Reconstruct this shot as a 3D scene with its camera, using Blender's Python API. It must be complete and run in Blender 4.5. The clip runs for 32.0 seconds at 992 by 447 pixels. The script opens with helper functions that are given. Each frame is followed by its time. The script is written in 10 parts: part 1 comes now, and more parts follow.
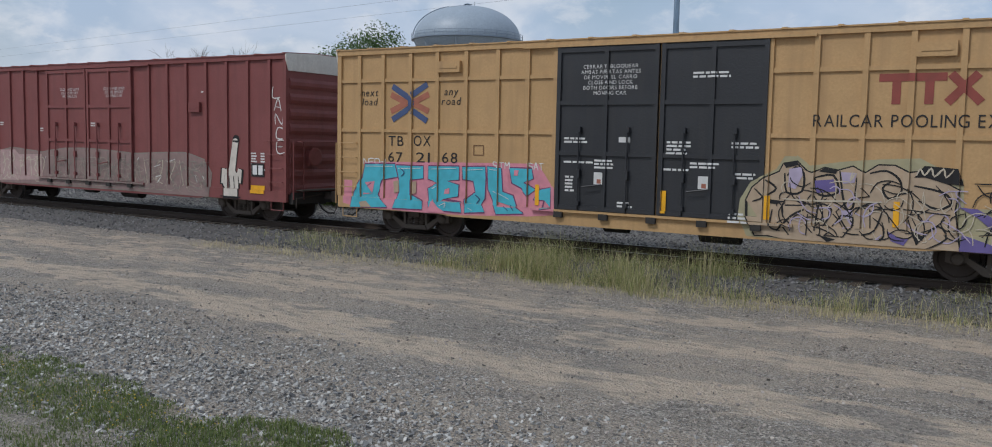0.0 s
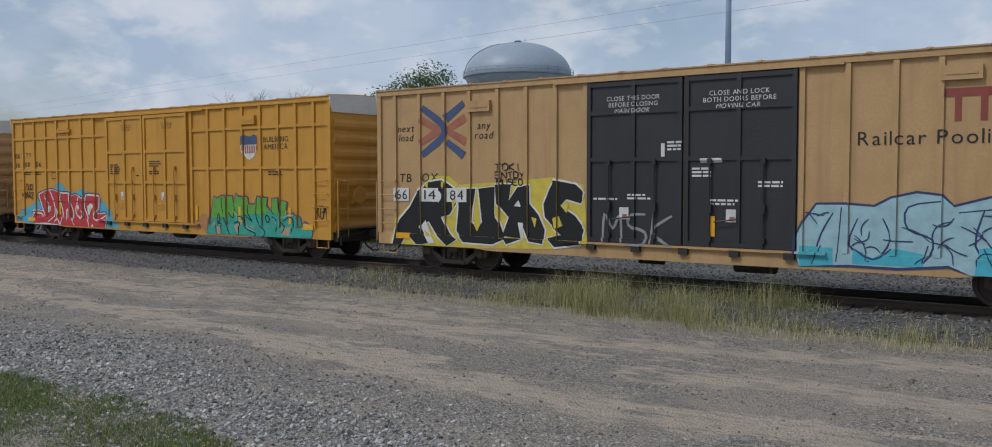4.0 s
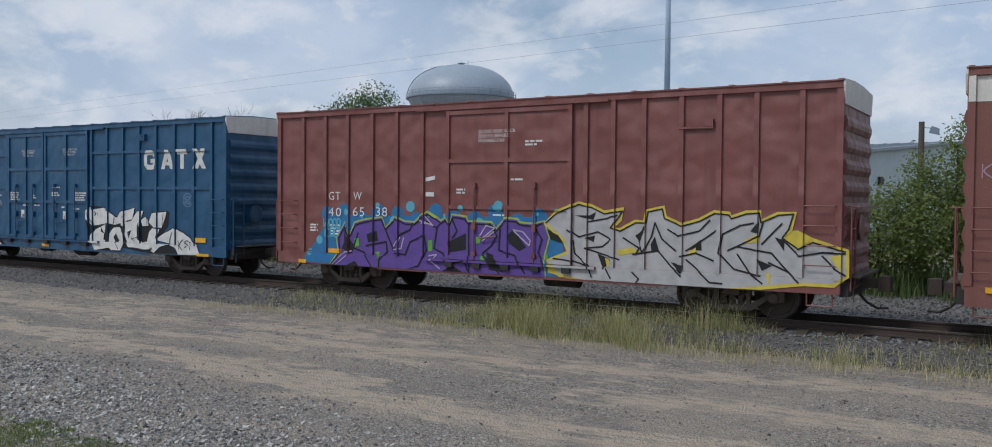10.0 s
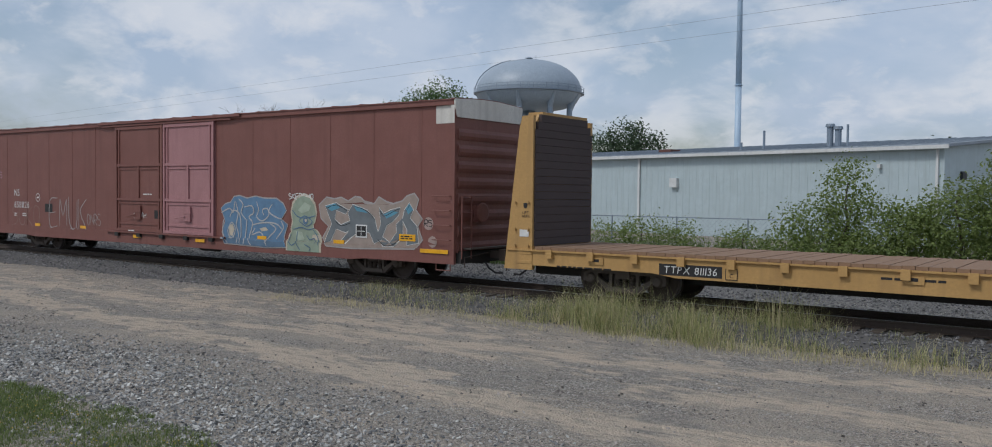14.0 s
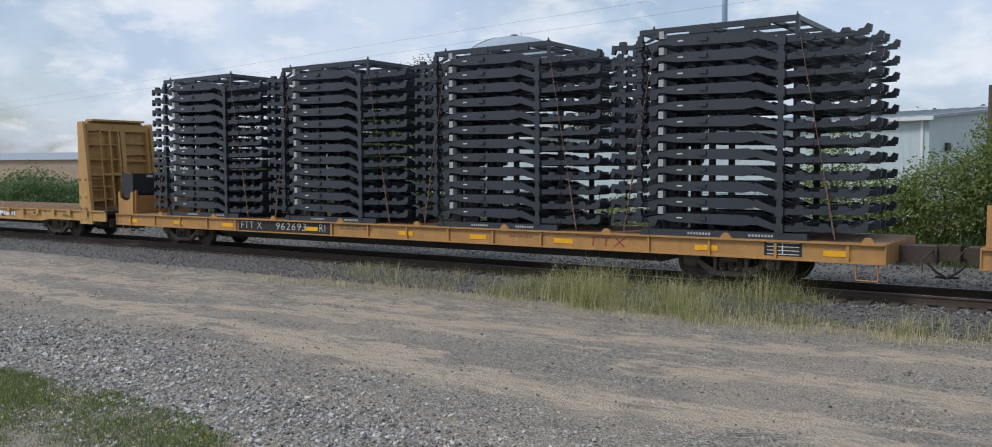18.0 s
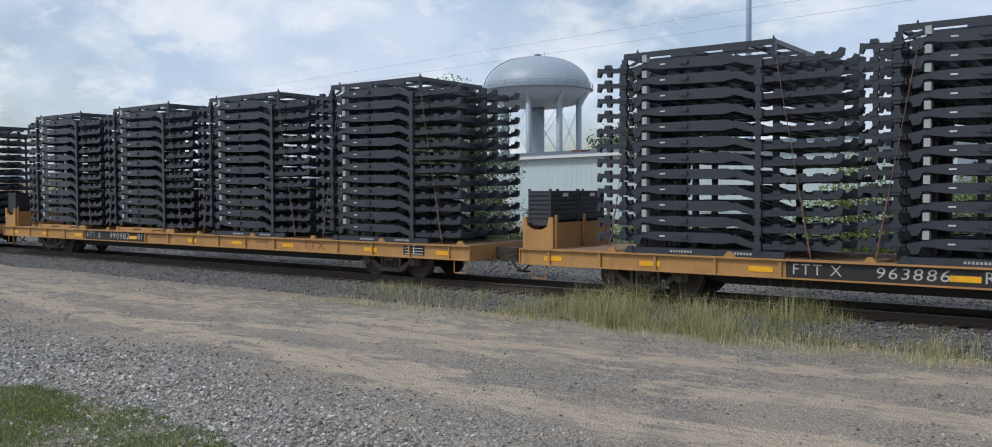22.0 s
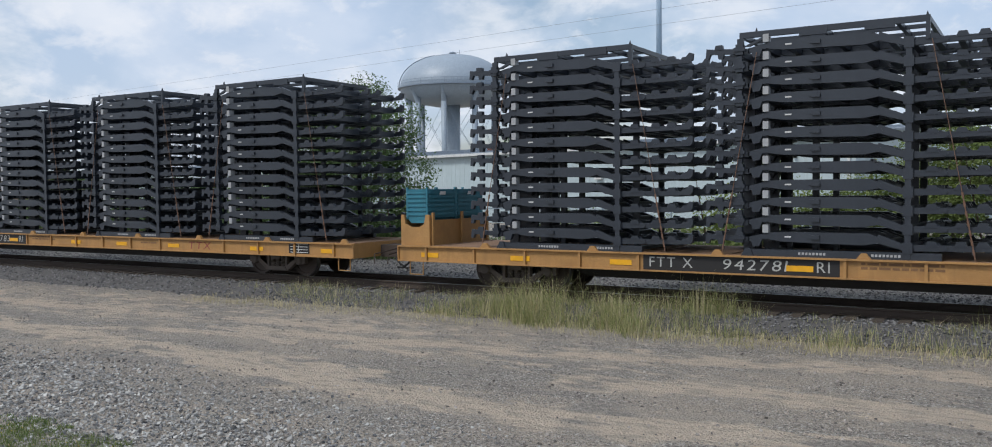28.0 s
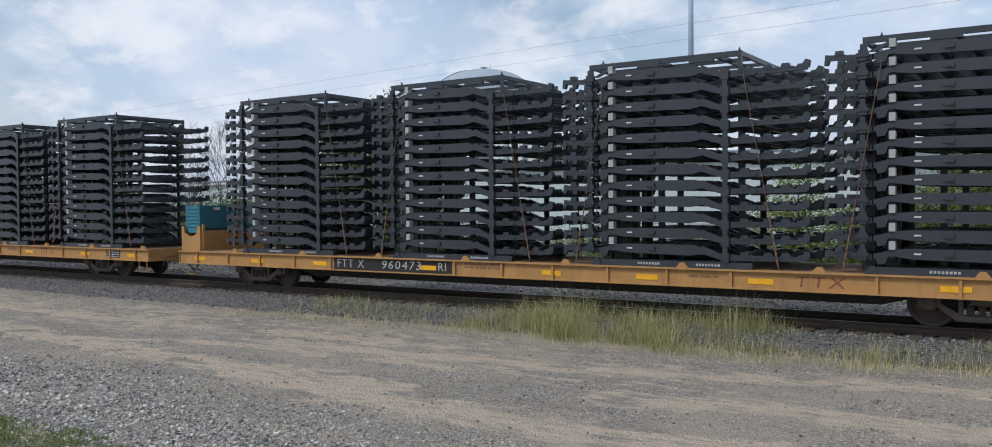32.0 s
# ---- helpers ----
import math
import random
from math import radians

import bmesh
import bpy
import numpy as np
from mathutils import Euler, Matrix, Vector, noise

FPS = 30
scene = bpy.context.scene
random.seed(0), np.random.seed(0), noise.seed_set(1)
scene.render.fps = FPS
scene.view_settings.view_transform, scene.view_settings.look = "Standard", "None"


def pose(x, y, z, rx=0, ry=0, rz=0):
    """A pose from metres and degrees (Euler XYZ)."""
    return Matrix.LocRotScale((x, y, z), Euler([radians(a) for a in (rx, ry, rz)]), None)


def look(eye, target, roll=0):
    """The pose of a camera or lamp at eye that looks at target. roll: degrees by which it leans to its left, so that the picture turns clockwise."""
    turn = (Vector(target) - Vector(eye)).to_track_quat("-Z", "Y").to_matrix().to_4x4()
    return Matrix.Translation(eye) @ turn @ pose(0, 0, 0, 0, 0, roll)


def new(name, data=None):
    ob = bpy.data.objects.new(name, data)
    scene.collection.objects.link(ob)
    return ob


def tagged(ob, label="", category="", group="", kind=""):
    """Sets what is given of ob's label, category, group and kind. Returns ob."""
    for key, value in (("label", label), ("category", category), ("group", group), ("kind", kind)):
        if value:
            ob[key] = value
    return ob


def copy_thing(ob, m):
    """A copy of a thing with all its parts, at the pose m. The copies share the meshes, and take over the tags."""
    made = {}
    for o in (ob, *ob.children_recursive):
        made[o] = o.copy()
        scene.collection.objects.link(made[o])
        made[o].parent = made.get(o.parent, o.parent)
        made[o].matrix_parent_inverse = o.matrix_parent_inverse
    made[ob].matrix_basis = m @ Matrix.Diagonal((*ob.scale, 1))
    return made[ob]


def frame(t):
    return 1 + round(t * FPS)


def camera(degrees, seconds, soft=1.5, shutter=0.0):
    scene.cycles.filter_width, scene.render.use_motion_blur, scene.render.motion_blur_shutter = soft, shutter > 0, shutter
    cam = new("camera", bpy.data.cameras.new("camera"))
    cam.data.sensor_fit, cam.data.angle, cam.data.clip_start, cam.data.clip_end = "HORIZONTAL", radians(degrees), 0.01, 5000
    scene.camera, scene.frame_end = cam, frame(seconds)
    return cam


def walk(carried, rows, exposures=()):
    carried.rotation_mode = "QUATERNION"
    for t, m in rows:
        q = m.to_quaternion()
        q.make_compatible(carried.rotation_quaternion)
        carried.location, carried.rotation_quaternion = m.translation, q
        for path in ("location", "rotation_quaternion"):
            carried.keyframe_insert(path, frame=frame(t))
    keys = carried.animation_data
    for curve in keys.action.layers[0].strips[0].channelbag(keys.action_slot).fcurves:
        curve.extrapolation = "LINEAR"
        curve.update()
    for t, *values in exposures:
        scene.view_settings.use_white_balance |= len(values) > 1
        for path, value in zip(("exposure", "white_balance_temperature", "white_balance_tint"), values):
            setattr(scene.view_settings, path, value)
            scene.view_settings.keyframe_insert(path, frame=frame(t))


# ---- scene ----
# The camera stands still, held by hand; the track runs along x, the train rolls towards -x.
EYE = 2.53
cam = camera(58.24, 32.0, soft=1.0)
GAZE = [  # seconds, yaw, pitch, roll
    (0, 31.94, -5.17, 1.17), (0.5, 31.81, -5.31, 1.07), (1, 31.98, -5.21, 0.84), (1.5, 32.72, -4.83, 0.47), (2, 33.30, -4.22, 0.26),
    (2.5, 34.20, -3.74, 0.01), (3, 34.44, -3.46, -0.09), (3.5, 34.84, -3.25, -0.13), (5.5, 36.90, -1.97, 0.36), (6, 36.85, -1.81, 0.57),
    (6.5, 36.66, -1.62, 0.74), (7, 36.42, -1.38, 0.85), (7.5, 36.11, -1.12, 0.88), (8, 35.49, -1.04, 0.86), (8.5, 34.78, -1.22, 0.77),
    (9, 33.97, -1.24, 0.76), (9.5, 33.08, -1.34, 0.59), (10, 31.70, -1.55, 0.50), (10.5, 30.35, -1.69, 0.61), (11, 30.13, -1.74, 0.58),
    (11.5, 30.34, -1.71, 0.52), (12, 30.65, -1.63, 0.43), (12.5, 31.49, -1.75, 0.49), (13, 32.93, -1.68, 0.45), (13.5, 35.65, -1.65, 0.33),
    (15.5, 36.24, -2.19, 0.80), (16, 36.24, -2.19, 0.78), (16.5, 36.44, -2.31, 0.61), (17, 36.13, -2.57, 0.13), (17.5, 35.68, -2.96, -0.17),
    (18, 35.23, -3.33, -0.26), (18.5, 34.66, -3.49, -0.21), (19, 34.60, -3.70, -0.17), (19.5, 35.51, -3.65, -0.12), (20, 36.39, -3.40, -0.10),
    (20.5, 36.89, -2.87, -0.23), (21, 36.88, -2.38, -0.28), (21.5, 36.78, -2.11, -0.36), (22, 36.71, -2.09, -0.23), (22.5, 36.51, -2.03, -0.26),
    (23, 36.43, -1.95, -0.17), (23.5, 36.20, -1.79, -0.13), (24, 35.93, -1.67, -0.12), (24.5, 35.14, -1.75, -0.14), (25, 32.31, -2.06, -0.15),
    (25.5, 31.84, -2.33, -0.23), (27.5, 31.25, -2.44, -0.32), (28, 31.35, -2.25, -0.57), (28.5, 31.54, -2.04, -0.52), (29, 31.83, -1.81, -0.57),
    (29.5, 32.26, -1.54, -0.56), (30, 32.60, -1.36, -0.58), (30.5, 32.76, -1.31, -0.68), (31, 33.02, -1.30, -0.64), (31.5, 33.19, -1.31, -0.57),
    (32, 33.32, -1.31, -0.49)]


def gaze(yaw, pitch, roll):
    return pose(0, 0, EYE, 0, 0, yaw) @ pose(0, 0, 0, 90 + pitch) @ pose(0, 0, 0, 0, 0, roll)


walk(cam, [(t, gaze(y, p, r)) for t, y, p, r in GAZE],
     [(t, s, 6080 if t < 14 else 6200, 10) for t, s in ((0, -0.18), (3, -0.31), (6, -0.28), (9, -0.20), (13, -0.18), (15.5, -0.40), (16, -0.36), (17, -0.10), (18, 0.10), (19, 0.12), (24.5, 0.12), (28, 0.11), (32, 0.13))])

# metres the train has rolled, by seconds
ROLLED = [
    (0, -0.00), (1, 10.52), (2, 21.02), (3, 31.46), (4, 41.82), (5, 52.12),
    (6, 62.36), (7, 72.56), (8, 82.72), (9, 92.82), (10, 102.84), (11, 112.89),
    (12, 122.95), (13, 133.01), (14, 143.01), (15, 152.93), (16, 162.79), (17, 172.55),
    (18, 182.35), (19, 192.18), (20, 202.01), (21, 211.90), (22, 221.75), (23, 231.50),
    (24, 241.22), (25, 250.84), (26, 260.36), (27, 269.83), (28, 279.29), (29, 288.80),
    (30, 298.50), (31, 308.27), (32, 317.97)]
TRACK = 20.29   # y of the track's middle
GROUND = -0.45  # the yard's level; the rail's top is 0

# ---- light ----
SUN_EL, SUN_AZ = 50, 205   # degrees; azimuth of the sun, clockwise from +y
world = bpy.data.worlds.new("world")
scene.world = world
world.use_nodes = True
wn, wl = world.node_tree.nodes, world.node_tree.links
wn.clear()
w_out = wn.new("ShaderNodeOutputWorld")
w_bg = wn.new("ShaderNodeBackground")
w_sky = wn.new("ShaderNodeTexSky")
w_sky.sky_type, w_sky.sun_disc = "NISHITA", False
w_sky.sun_elevation, w_sky.sun_rotation = radians(SUN_EL), radians(SUN_AZ)
w_sky.air_density, w_sky.dust_density, w_sky.ozone_density = 1.2, 2.0, 1.2
w_co = wn.new("ShaderNodeTexCoord")
w_sep = wn.new("ShaderNodeSeparateXYZ")
wl.new(w_co.outputs["Generated"], w_sep.inputs[0])
# clouds lie on a flat layer: divide the way by its height
w_up = wn.new("ShaderNodeMath"); w_up.operation = "ADD"; w_up.inputs[1].default_value = 0.45
wl.new(w_sep.outputs["Z"], w_up.inputs[0])
w_mx = wn.new("ShaderNodeMath"); w_mx.operation = "MAXIMUM"; w_mx.inputs[1].default_value = 0.05
wl.new(w_up.outputs[0], w_mx.inputs[0])
w_dx = wn.new("ShaderNodeMath"); w_dx.operation = "DIVIDE"
w_dy = wn.new("ShaderNodeMath"); w_dy.operation = "DIVIDE"
wl.new(w_sep.outputs["X"], w_dx.inputs[0]); wl.new(w_mx.outputs[0], w_dx.inputs[1])
wl.new(w_sep.outputs["Y"], w_dy.inputs[0]); wl.new(w_mx.outputs[0], w_dy.inputs[1])
w_cmb = wn.new("ShaderNodeCombineXYZ")
wl.new(w_dx.outputs[0], w_cmb.inputs[0]); wl.new(w_dy.outputs[0], w_cmb.inputs[1])


def cloud_layer(scale, detail, rough, lo, hi, shift):
    mp = wn.new("ShaderNodeMapping")
    mp.inputs["Location"].default_value = shift
    wl.new(w_cmb.outputs[0], mp.inputs["Vector"])
    nz = wn.new("ShaderNodeTexNoise")
    nz.inputs["Scale"].default_value, nz.inputs["Detail"].default_value, nz.inputs["Roughness"].default_value = scale, detail, rough
    nz.inputs["Distortion"].default_value = 0.25
    wl.new(mp.outputs[0], nz.inputs["Vector"])
    rp = wn.new("ShaderNodeMapRange")
    rp.interpolation_type = "SMOOTHSTEP"
    rp.inputs["From Min"].default_value, rp.inputs["From Max"].default_value = lo, hi
    wl.new(nz.outputs["Fac"], rp.inputs["Value"])
    return rp.outputs["Result"]


def w_mix(fac, a, b, amount=1.0):
    mul = wn.new("ShaderNodeMath"); mul.operation = "MULTIPLY"; mul.inputs[1].default_value = amount
    wl.new(fac, mul.inputs[0])
    mx = wn.new("ShaderNodeMix"); mx.data_type = "RGBA"
    wl.new(mul.outputs[0], mx.inputs["Factor"]); wl.new(a, mx.inputs["A"])
    mx.inputs["B"].default_value = b
    return mx.outputs["Result"]


w_col = w_mix(cloud_layer(1.1, 4, 0.5, 0.34, 0.60, (3.1, 0.4, 0)), w_sky.outputs[0], (4.9, 5.8, 7.3, 1), 0.72)
w_col = w_mix(cloud_layer(2.6, 6, 0.55, 0.42, 0.64, (1.6, 3.7, 2)), w_col, (6.2, 6.7, 7.5, 1), 0.60)
w_col = w_mix(cloud_layer(4.6, 8, 0.56, 0.47, 0.65, (0.6, 7.7, 2)), w_col, (7.9, 7.9, 8.0, 1), 0.62)
w_col = w_mix(cloud_layer(3.6, 7, 0.58, 0.50, 0.68, (5.2, 2.3, 5)), w_col, (5.3, 5.9, 6.9, 1), 0.55)
w_col = w_mix(cloud_layer(9.0, 8, 0.60, 0.53, 0.68, (2.4, 0.7, 8)), w_col, (8.0, 7.9, 7.9, 1), 0.40)
wl.new(w_col, w_bg.inputs["Color"])
w_bg.inputs["Strength"].default_value = 0.107
wl.new(w_bg.outputs[0], w_out.inputs["Surface"])

sun = new("sun", bpy.data.lights.new("sun", "SUN"))
sun.data.energy, sun.data.angle, sun.data.color = 1.85, radians(12), (1.0, 0.95, 0.88)
sun.matrix_basis = look((0, 0, 0), (-math.sin(radians(SUN_AZ)) * math.cos(radians(SUN_EL)), -math.cos(radians(SUN_AZ)) * math.cos(radians(SUN_EL)), -math.sin(radians(SUN_EL))))
scene.view_settings.exposure = 0.0


# ---- materials ----
def material(name, rough=0.7, metal=0.0):
    m = bpy.data.materials.new(name)
    m.use_nodes = True
    b = m.node_tree.nodes["Principled BSDF"]
    b.inputs["Roughness"].default_value, b.inputs["Metallic"].default_value = rough, metal
    return m, m.node_tree.nodes, m.node_tree.links, b


def noise_fac(nodes, links, co, scale, lo, hi, stretch=(1, 1, 1), detail=4.0):
    mp = nodes.new("ShaderNodeMapping")
    mp.inputs["Scale"].default_value = stretch
    links.new(co, mp.inputs["Vector"])
    nz = nodes.new("ShaderNodeTexNoise")
    nz.inputs["Scale"].default_value, nz.inputs["Detail"].default_value = scale, detail
    links.new(mp.outputs[0], nz.inputs["Vector"])
    r = nodes.new("ShaderNodeMapRange")
    r.inputs["From Min"].default_value, r.inputs["From Max"].default_value = lo, hi
    links.new(nz.outputs["Fac"], r.inputs["Value"])
    return r.outputs["Result"]


def blend(nodes, links, fac, a, b):
    """a, b: a colour or a socket."""
    mx = nodes.new("ShaderNodeMix")
    mx.data_type = "RGBA"
    links.new(fac, mx.inputs["Factor"])
    for key, v in (("A", a), ("B", b)):
        if isinstance(v, tuple):
            mx.inputs[key].default_value = (*v, 1)
        else:
            links.new(v, mx.inputs[key])
    return mx.outputs["Result"]


def bump(nodes, links, b, fac, strength, dist):
    bp = nodes.new("ShaderNodeBump")
    bp.inputs["Strength"].default_value, bp.inputs["Distance"].default_value = strength, dist
    links.new(fac, bp.inputs["Height"])
    links.new(bp.outputs[0], b.inputs["Normal"])


def worn(name, rgb, dirt=(0.10, 0.08, 0.06), rough=0.6, amount=0.5, metal=0.0, fine=18.0, streak=True, relief=0.25, wave=0.0):
    """Paint or steel: patches of fading, streaks that run down, fine grime."""
    m, n, l, b = material(name, rough, metal)
    co = n.new("ShaderNodeTexCoord").outputs["Object"]
    pale = tuple(min(1, c * 1.12 + 0.012) for c in rgb)
    dim = tuple(c * (1 - 0.5 * amount) + d * 0.4 * amount for c, d in zip(rgb, dirt))
    c = blend(n, l, noise_fac(n, l, co, 0.7, 0.35, 0.7), rgb, pale)
    c = blend(n, l, noise_fac(n, l, co, 2.2, 0.48, 0.78, detail=7), c, dim)
    if streak:
        s = noise_fac(n, l, co, 5.0, 0.52, 0.85, (1, 1, 0.07), 5)
        c = blend(n, l, s, c, tuple(0.55 * x + 0.45 * y for x, y in zip(dim, dirt)))
    f = noise_fac(n, l, co, fine, 0.3, 0.8, detail=5)
    c = blend(n, l, f, c, tuple(0.82 * x + 0.18 * y for x, y in zip(rgb, dirt)))
    l.new(c, b.inputs["Base Color"])
    if wave:
        bump(n, l, b, noise_fac(n, l, co, 1.6, 0.2, 0.8, detail=1), 0.8, wave)
    else:
        bump(n, l, b, f, relief, 0.01)
    return m


def plain(name, rgb, rough=0.6, metal=0.0):
    m, n, l, b = material(name, rough, metal)
    co = n.new("ShaderNodeTexCoord").outputs["Object"]
    f = noise_fac(n, l, co, 4.0, 0.4, 0.75, detail=6)
    l.new(blend(n, l, f, rgb, tuple(c * 0.76 + 0.004 for c in rgb)), b.inputs["Base Color"])
    return m


M_TAN = worn("tan paint", (0.45, 0.282, 0.122), (0.17, 0.10, 0.06), amount=0.4)
M_GOLD = worn("golden yellow paint", (0.53, 0.264, 0.027), (0.22, 0.11, 0.03), amount=0.35)
M_YELLOW = worn("flat car yellow paint", (0.385, 0.205, 0.062), (0.12, 0.07, 0.04), amount=0.75)
M_BULKYELLOW = worn("bulkhead car yellow paint", (0.44, 0.262, 0.085), (0.15, 0.085, 0.05), amount=0.6)
M_STENCIL = plain("worn grey stencil paint", (0.44, 0.44, 0.42), 0.7)
M_FAINTMARK = plain("faded brown stencil", (0.20, 0.105, 0.045), 0.7)
M_RED = worn("boxcar red paint", (0.190, 0.051, 0.047), (0.09, 0.035, 0.03), amount=0.4)
M_OXIDE = worn("dark oxide red paint", (0.190, 0.053, 0.049), (0.09, 0.04, 0.035), amount=0.4)
M_WAVYRED = worn("wavy oxide red paint", (0.192, 0.066, 0.058), (0.09, 0.04, 0.035), amount=0.4, rough=0.5, wave=0.09)
M_BROWNRED = worn("brown red paint", (0.180, 0.069, 0.054), (0.10, 0.04, 0.03), amount=0.3)
M_PINK = worn("faded pink red paint", (0.345, 0.170, 0.172), (0.15, 0.07, 0.07), amount=0.4)
M_BLUE = worn("deep blue paint", (0.011, 0.072, 0.156), (0.018, 0.05, 0.085), amount=0.35, rough=0.40, wave=0.06)
M_BLACKDOOR = worn("black door paint", (0.016, 0.018, 0.022), (0.05, 0.045, 0.04), amount=0.4, rough=0.5)
M_WHITEPAINT = worn("dirty white paint", (0.62, 0.60, 0.55), (0.2, 0.17, 0.14), amount=0.4)
M_ROOF = worn("dusty galvanised roof", (0.42, 0.40, 0.36), (0.12, 0.10, 0.08), amount=0.5, rough=0.55)
M_UNDER = worn("grimy black underframe", (0.022, 0.020, 0.018), (0.06, 0.05, 0.04), amount=0.5, rough=0.8, streak=False)
M_TRUCK = worn("dusty cast steel", (0.105, 0.084, 0.068), (0.06, 0.05, 0.04), amount=0.6, rough=0.85, streak=False)
M_WHEEL = worn("rusty dark wheel steel", (0.045, 0.032, 0.025), (0.10, 0.07, 0.05), amount=0.6, rough=0.75, streak=False)
M_TREAD = plain("bright rolled steel", (0.32, 0.31, 0.30), 0.35, 0.9)
M_RAIL = worn("rusty rail steel", (0.052, 0.036, 0.027), (0.04, 0.03, 0.02), rough=0.8, streak=False)
M_TIE = worn("weathered creosote timber", (0.07, 0.055, 0.042), (0.03, 0.025, 0.02), rough=0.9, amount=0.7, streak=False)
M_FRAME = worn("satin black frame coating", (0.021, 0.027, 0.037), (0.045, 0.045, 0.048), rough=0.36, amount=0.2, streak=False, relief=0.05)
M_DUNNAGE = plain("white dunnage block", (0.38, 0.39, 0.395), 0.7)
M_CHAIN = worn("rusty chain", (0.17, 0.095, 0.06), (0.05, 0.03, 0.02), rough=0.7, streak=False)
M_TEAL = worn("teal crate paint", (0.025, 0.17, 0.23), (0.05, 0.06, 0.06), amount=0.4)
M_DKCRATE = worn("dark grey crate paint", (0.026, 0.030, 0.038), (0.05, 0.05, 0.05), amount=0.4)
M_DECK = worn("worn brown deck boards", (0.24, 0.145, 0.085), (0.10, 0.06, 0.04), amount=0.6, rough=0.85, streak=False)
M_LINING = worn("dark weathered bulkhead planks", (0.055, 0.040, 0.038), (0.12, 0.085, 0.08), amount=0.8, rough=0.85, streak=False)
M_REFLECT = plain("yellow reflector tape", (0.80, 0.40, 0.01), 0.35)
M_WHITE = plain("white lettering", (0.66, 0.66, 0.64), 0.6)
M_BLACK = plain("black lettering", (0.014, 0.013, 0.013), 0.6)
M_DULLRED = plain("faded red lettering", (0.25, 0.055, 0.04), 0.6)
M_LOGOBLUE = plain("logo blue", (0.055, 0.085, 0.19), 0.6)
M_LOGORED = plain("logo red", (0.36, 0.125, 0.075), 0.6)
M_CONCRETE = worn("grey concrete", (0.30, 0.29, 0.27), (0.12, 0.11, 0.10), rough=0.9)
M_STEELBLUE = worn("pale blue grey tank paint", (0.30, 0.36, 0.42), (0.16, 0.17, 0.18), amount=0.35, rough=0.45)
M_POLE = worn("galvanised blue grey pole", (0.20, 0.25, 0.31), (0.12, 0.12, 0.12), amount=0.3, rough=0.5)
M_MAST = worn("pale blue grey mast paint", (0.38, 0.50, 0.62), (0.22, 0.25, 0.28), amount=0.2, rough=0.45)
M_SIDING = worn("pale green grey metal siding", (0.42, 0.50, 0.52), (0.26, 0.28, 0.27), amount=0.25, rough=0.5)
M_SHEETROOF = worn("grey metal roofing", (0.26, 0.30, 0.34), (0.16, 0.15, 0.14), amount=0.35, rough=0.5)
M_TRIM = worn("white metal trim", (0.60, 0.61, 0.60), (0.25, 0.24, 0.22), amount=0.3, rough=0.5)
M_WIRE = plain("weathered grey cable", (0.30, 0.33, 0.37), 0.5)
M_RUBBER = plain("black rubber hose", (0.012, 0.012, 0.012), 0.7)
M_BARK = worn("grey brown bark", (0.10, 0.08, 0.06), (0.05, 0.04, 0.03), rough=0.95, streak=False)
M_DEADWOOD = worn("pale dead wood", (0.115, 0.102, 0.09), (0.07, 0.065, 0.06), rough=0.95, streak=False)
M_VENT = worn("rusty brown vent", (0.12, 0.05, 0.04), (0.06, 0.04, 0.03), rough=0.8)


def leafy(name, low, high, rough=0.6, thin=0.0):
    """Many small pieces, each of its own shade; thin ones let some light through."""
    m, n, l, b = material(name, rough)
    g = n.new("ShaderNodeNewGeometry")
    c = blend(n, l, g.outputs["Random Per Island"], low, high)
    l.new(c, b.inputs["Base Color"])
    if thin:
        t = n.new("ShaderNodeBsdfTranslucent")
        l.new(blend(n, l, g.outputs["Random Per Island"], tuple(min(1, 1.25 * v) for v in low), tuple(min(1, 1.25 * v) for v in high)), t.inputs["Color"])
        mx = n.new("ShaderNodeMixShader")
        mx.inputs[0].default_value = thin
        l.new(b.outputs[0], mx.inputs[1])
        l.new(t.outputs[0], mx.inputs[2])
        l.new(mx.outputs[0], n["Material Output"].inputs["Surface"])
    return m


M_LEAF = leafy("green tree leaf", (0.060, 0.112, 0.034), (0.115, 0.180, 0.062), 0.55, 0.35)
M_LEAFLIGHT = leafy("light shrub leaf", (0.115, 0.165, 0.042), (0.215, 0.265, 0.075), 0.55, 0.4)
M_LEAFDARK = leafy("far tree leaf", (0.035, 0.062, 0.030), (0.070, 0.105, 0.048), 0.6, 0.3)
M_WEED = leafy("tall grass blade", (0.13, 0.165, 0.05), (0.44, 0.44, 0.19), 0.7, 0.35)
M_STRAW = leafy("dry straw blade", (0.34, 0.30, 0.16), (0.66, 0.58, 0.36), 0.8, 0.3)
M_FARWEED = leafy("far weed blade", (0.070, 0.120, 0.034), (0.160, 0.210, 0.075), 0.7, 0.35)
M_LAWN = leafy("lawn blade", (0.072, 0.118, 0.030), (0.21, 0.245, 0.080), 0.7, 0.3)
M_BALLAST = leafy("dark ballast stone", (0.05, 0.05, 0.052), (0.25, 0.245, 0.24), 0.9)
M_GRAVEL = leafy("grey gravel", (0.085, 0.087, 0.090), (0.55, 0.535, 0.495), 0.9)
M_PEBBLE = leafy("brown yard pebble", (0.10, 0.088, 0.078), (0.50, 0.445, 0.39), 0.9)


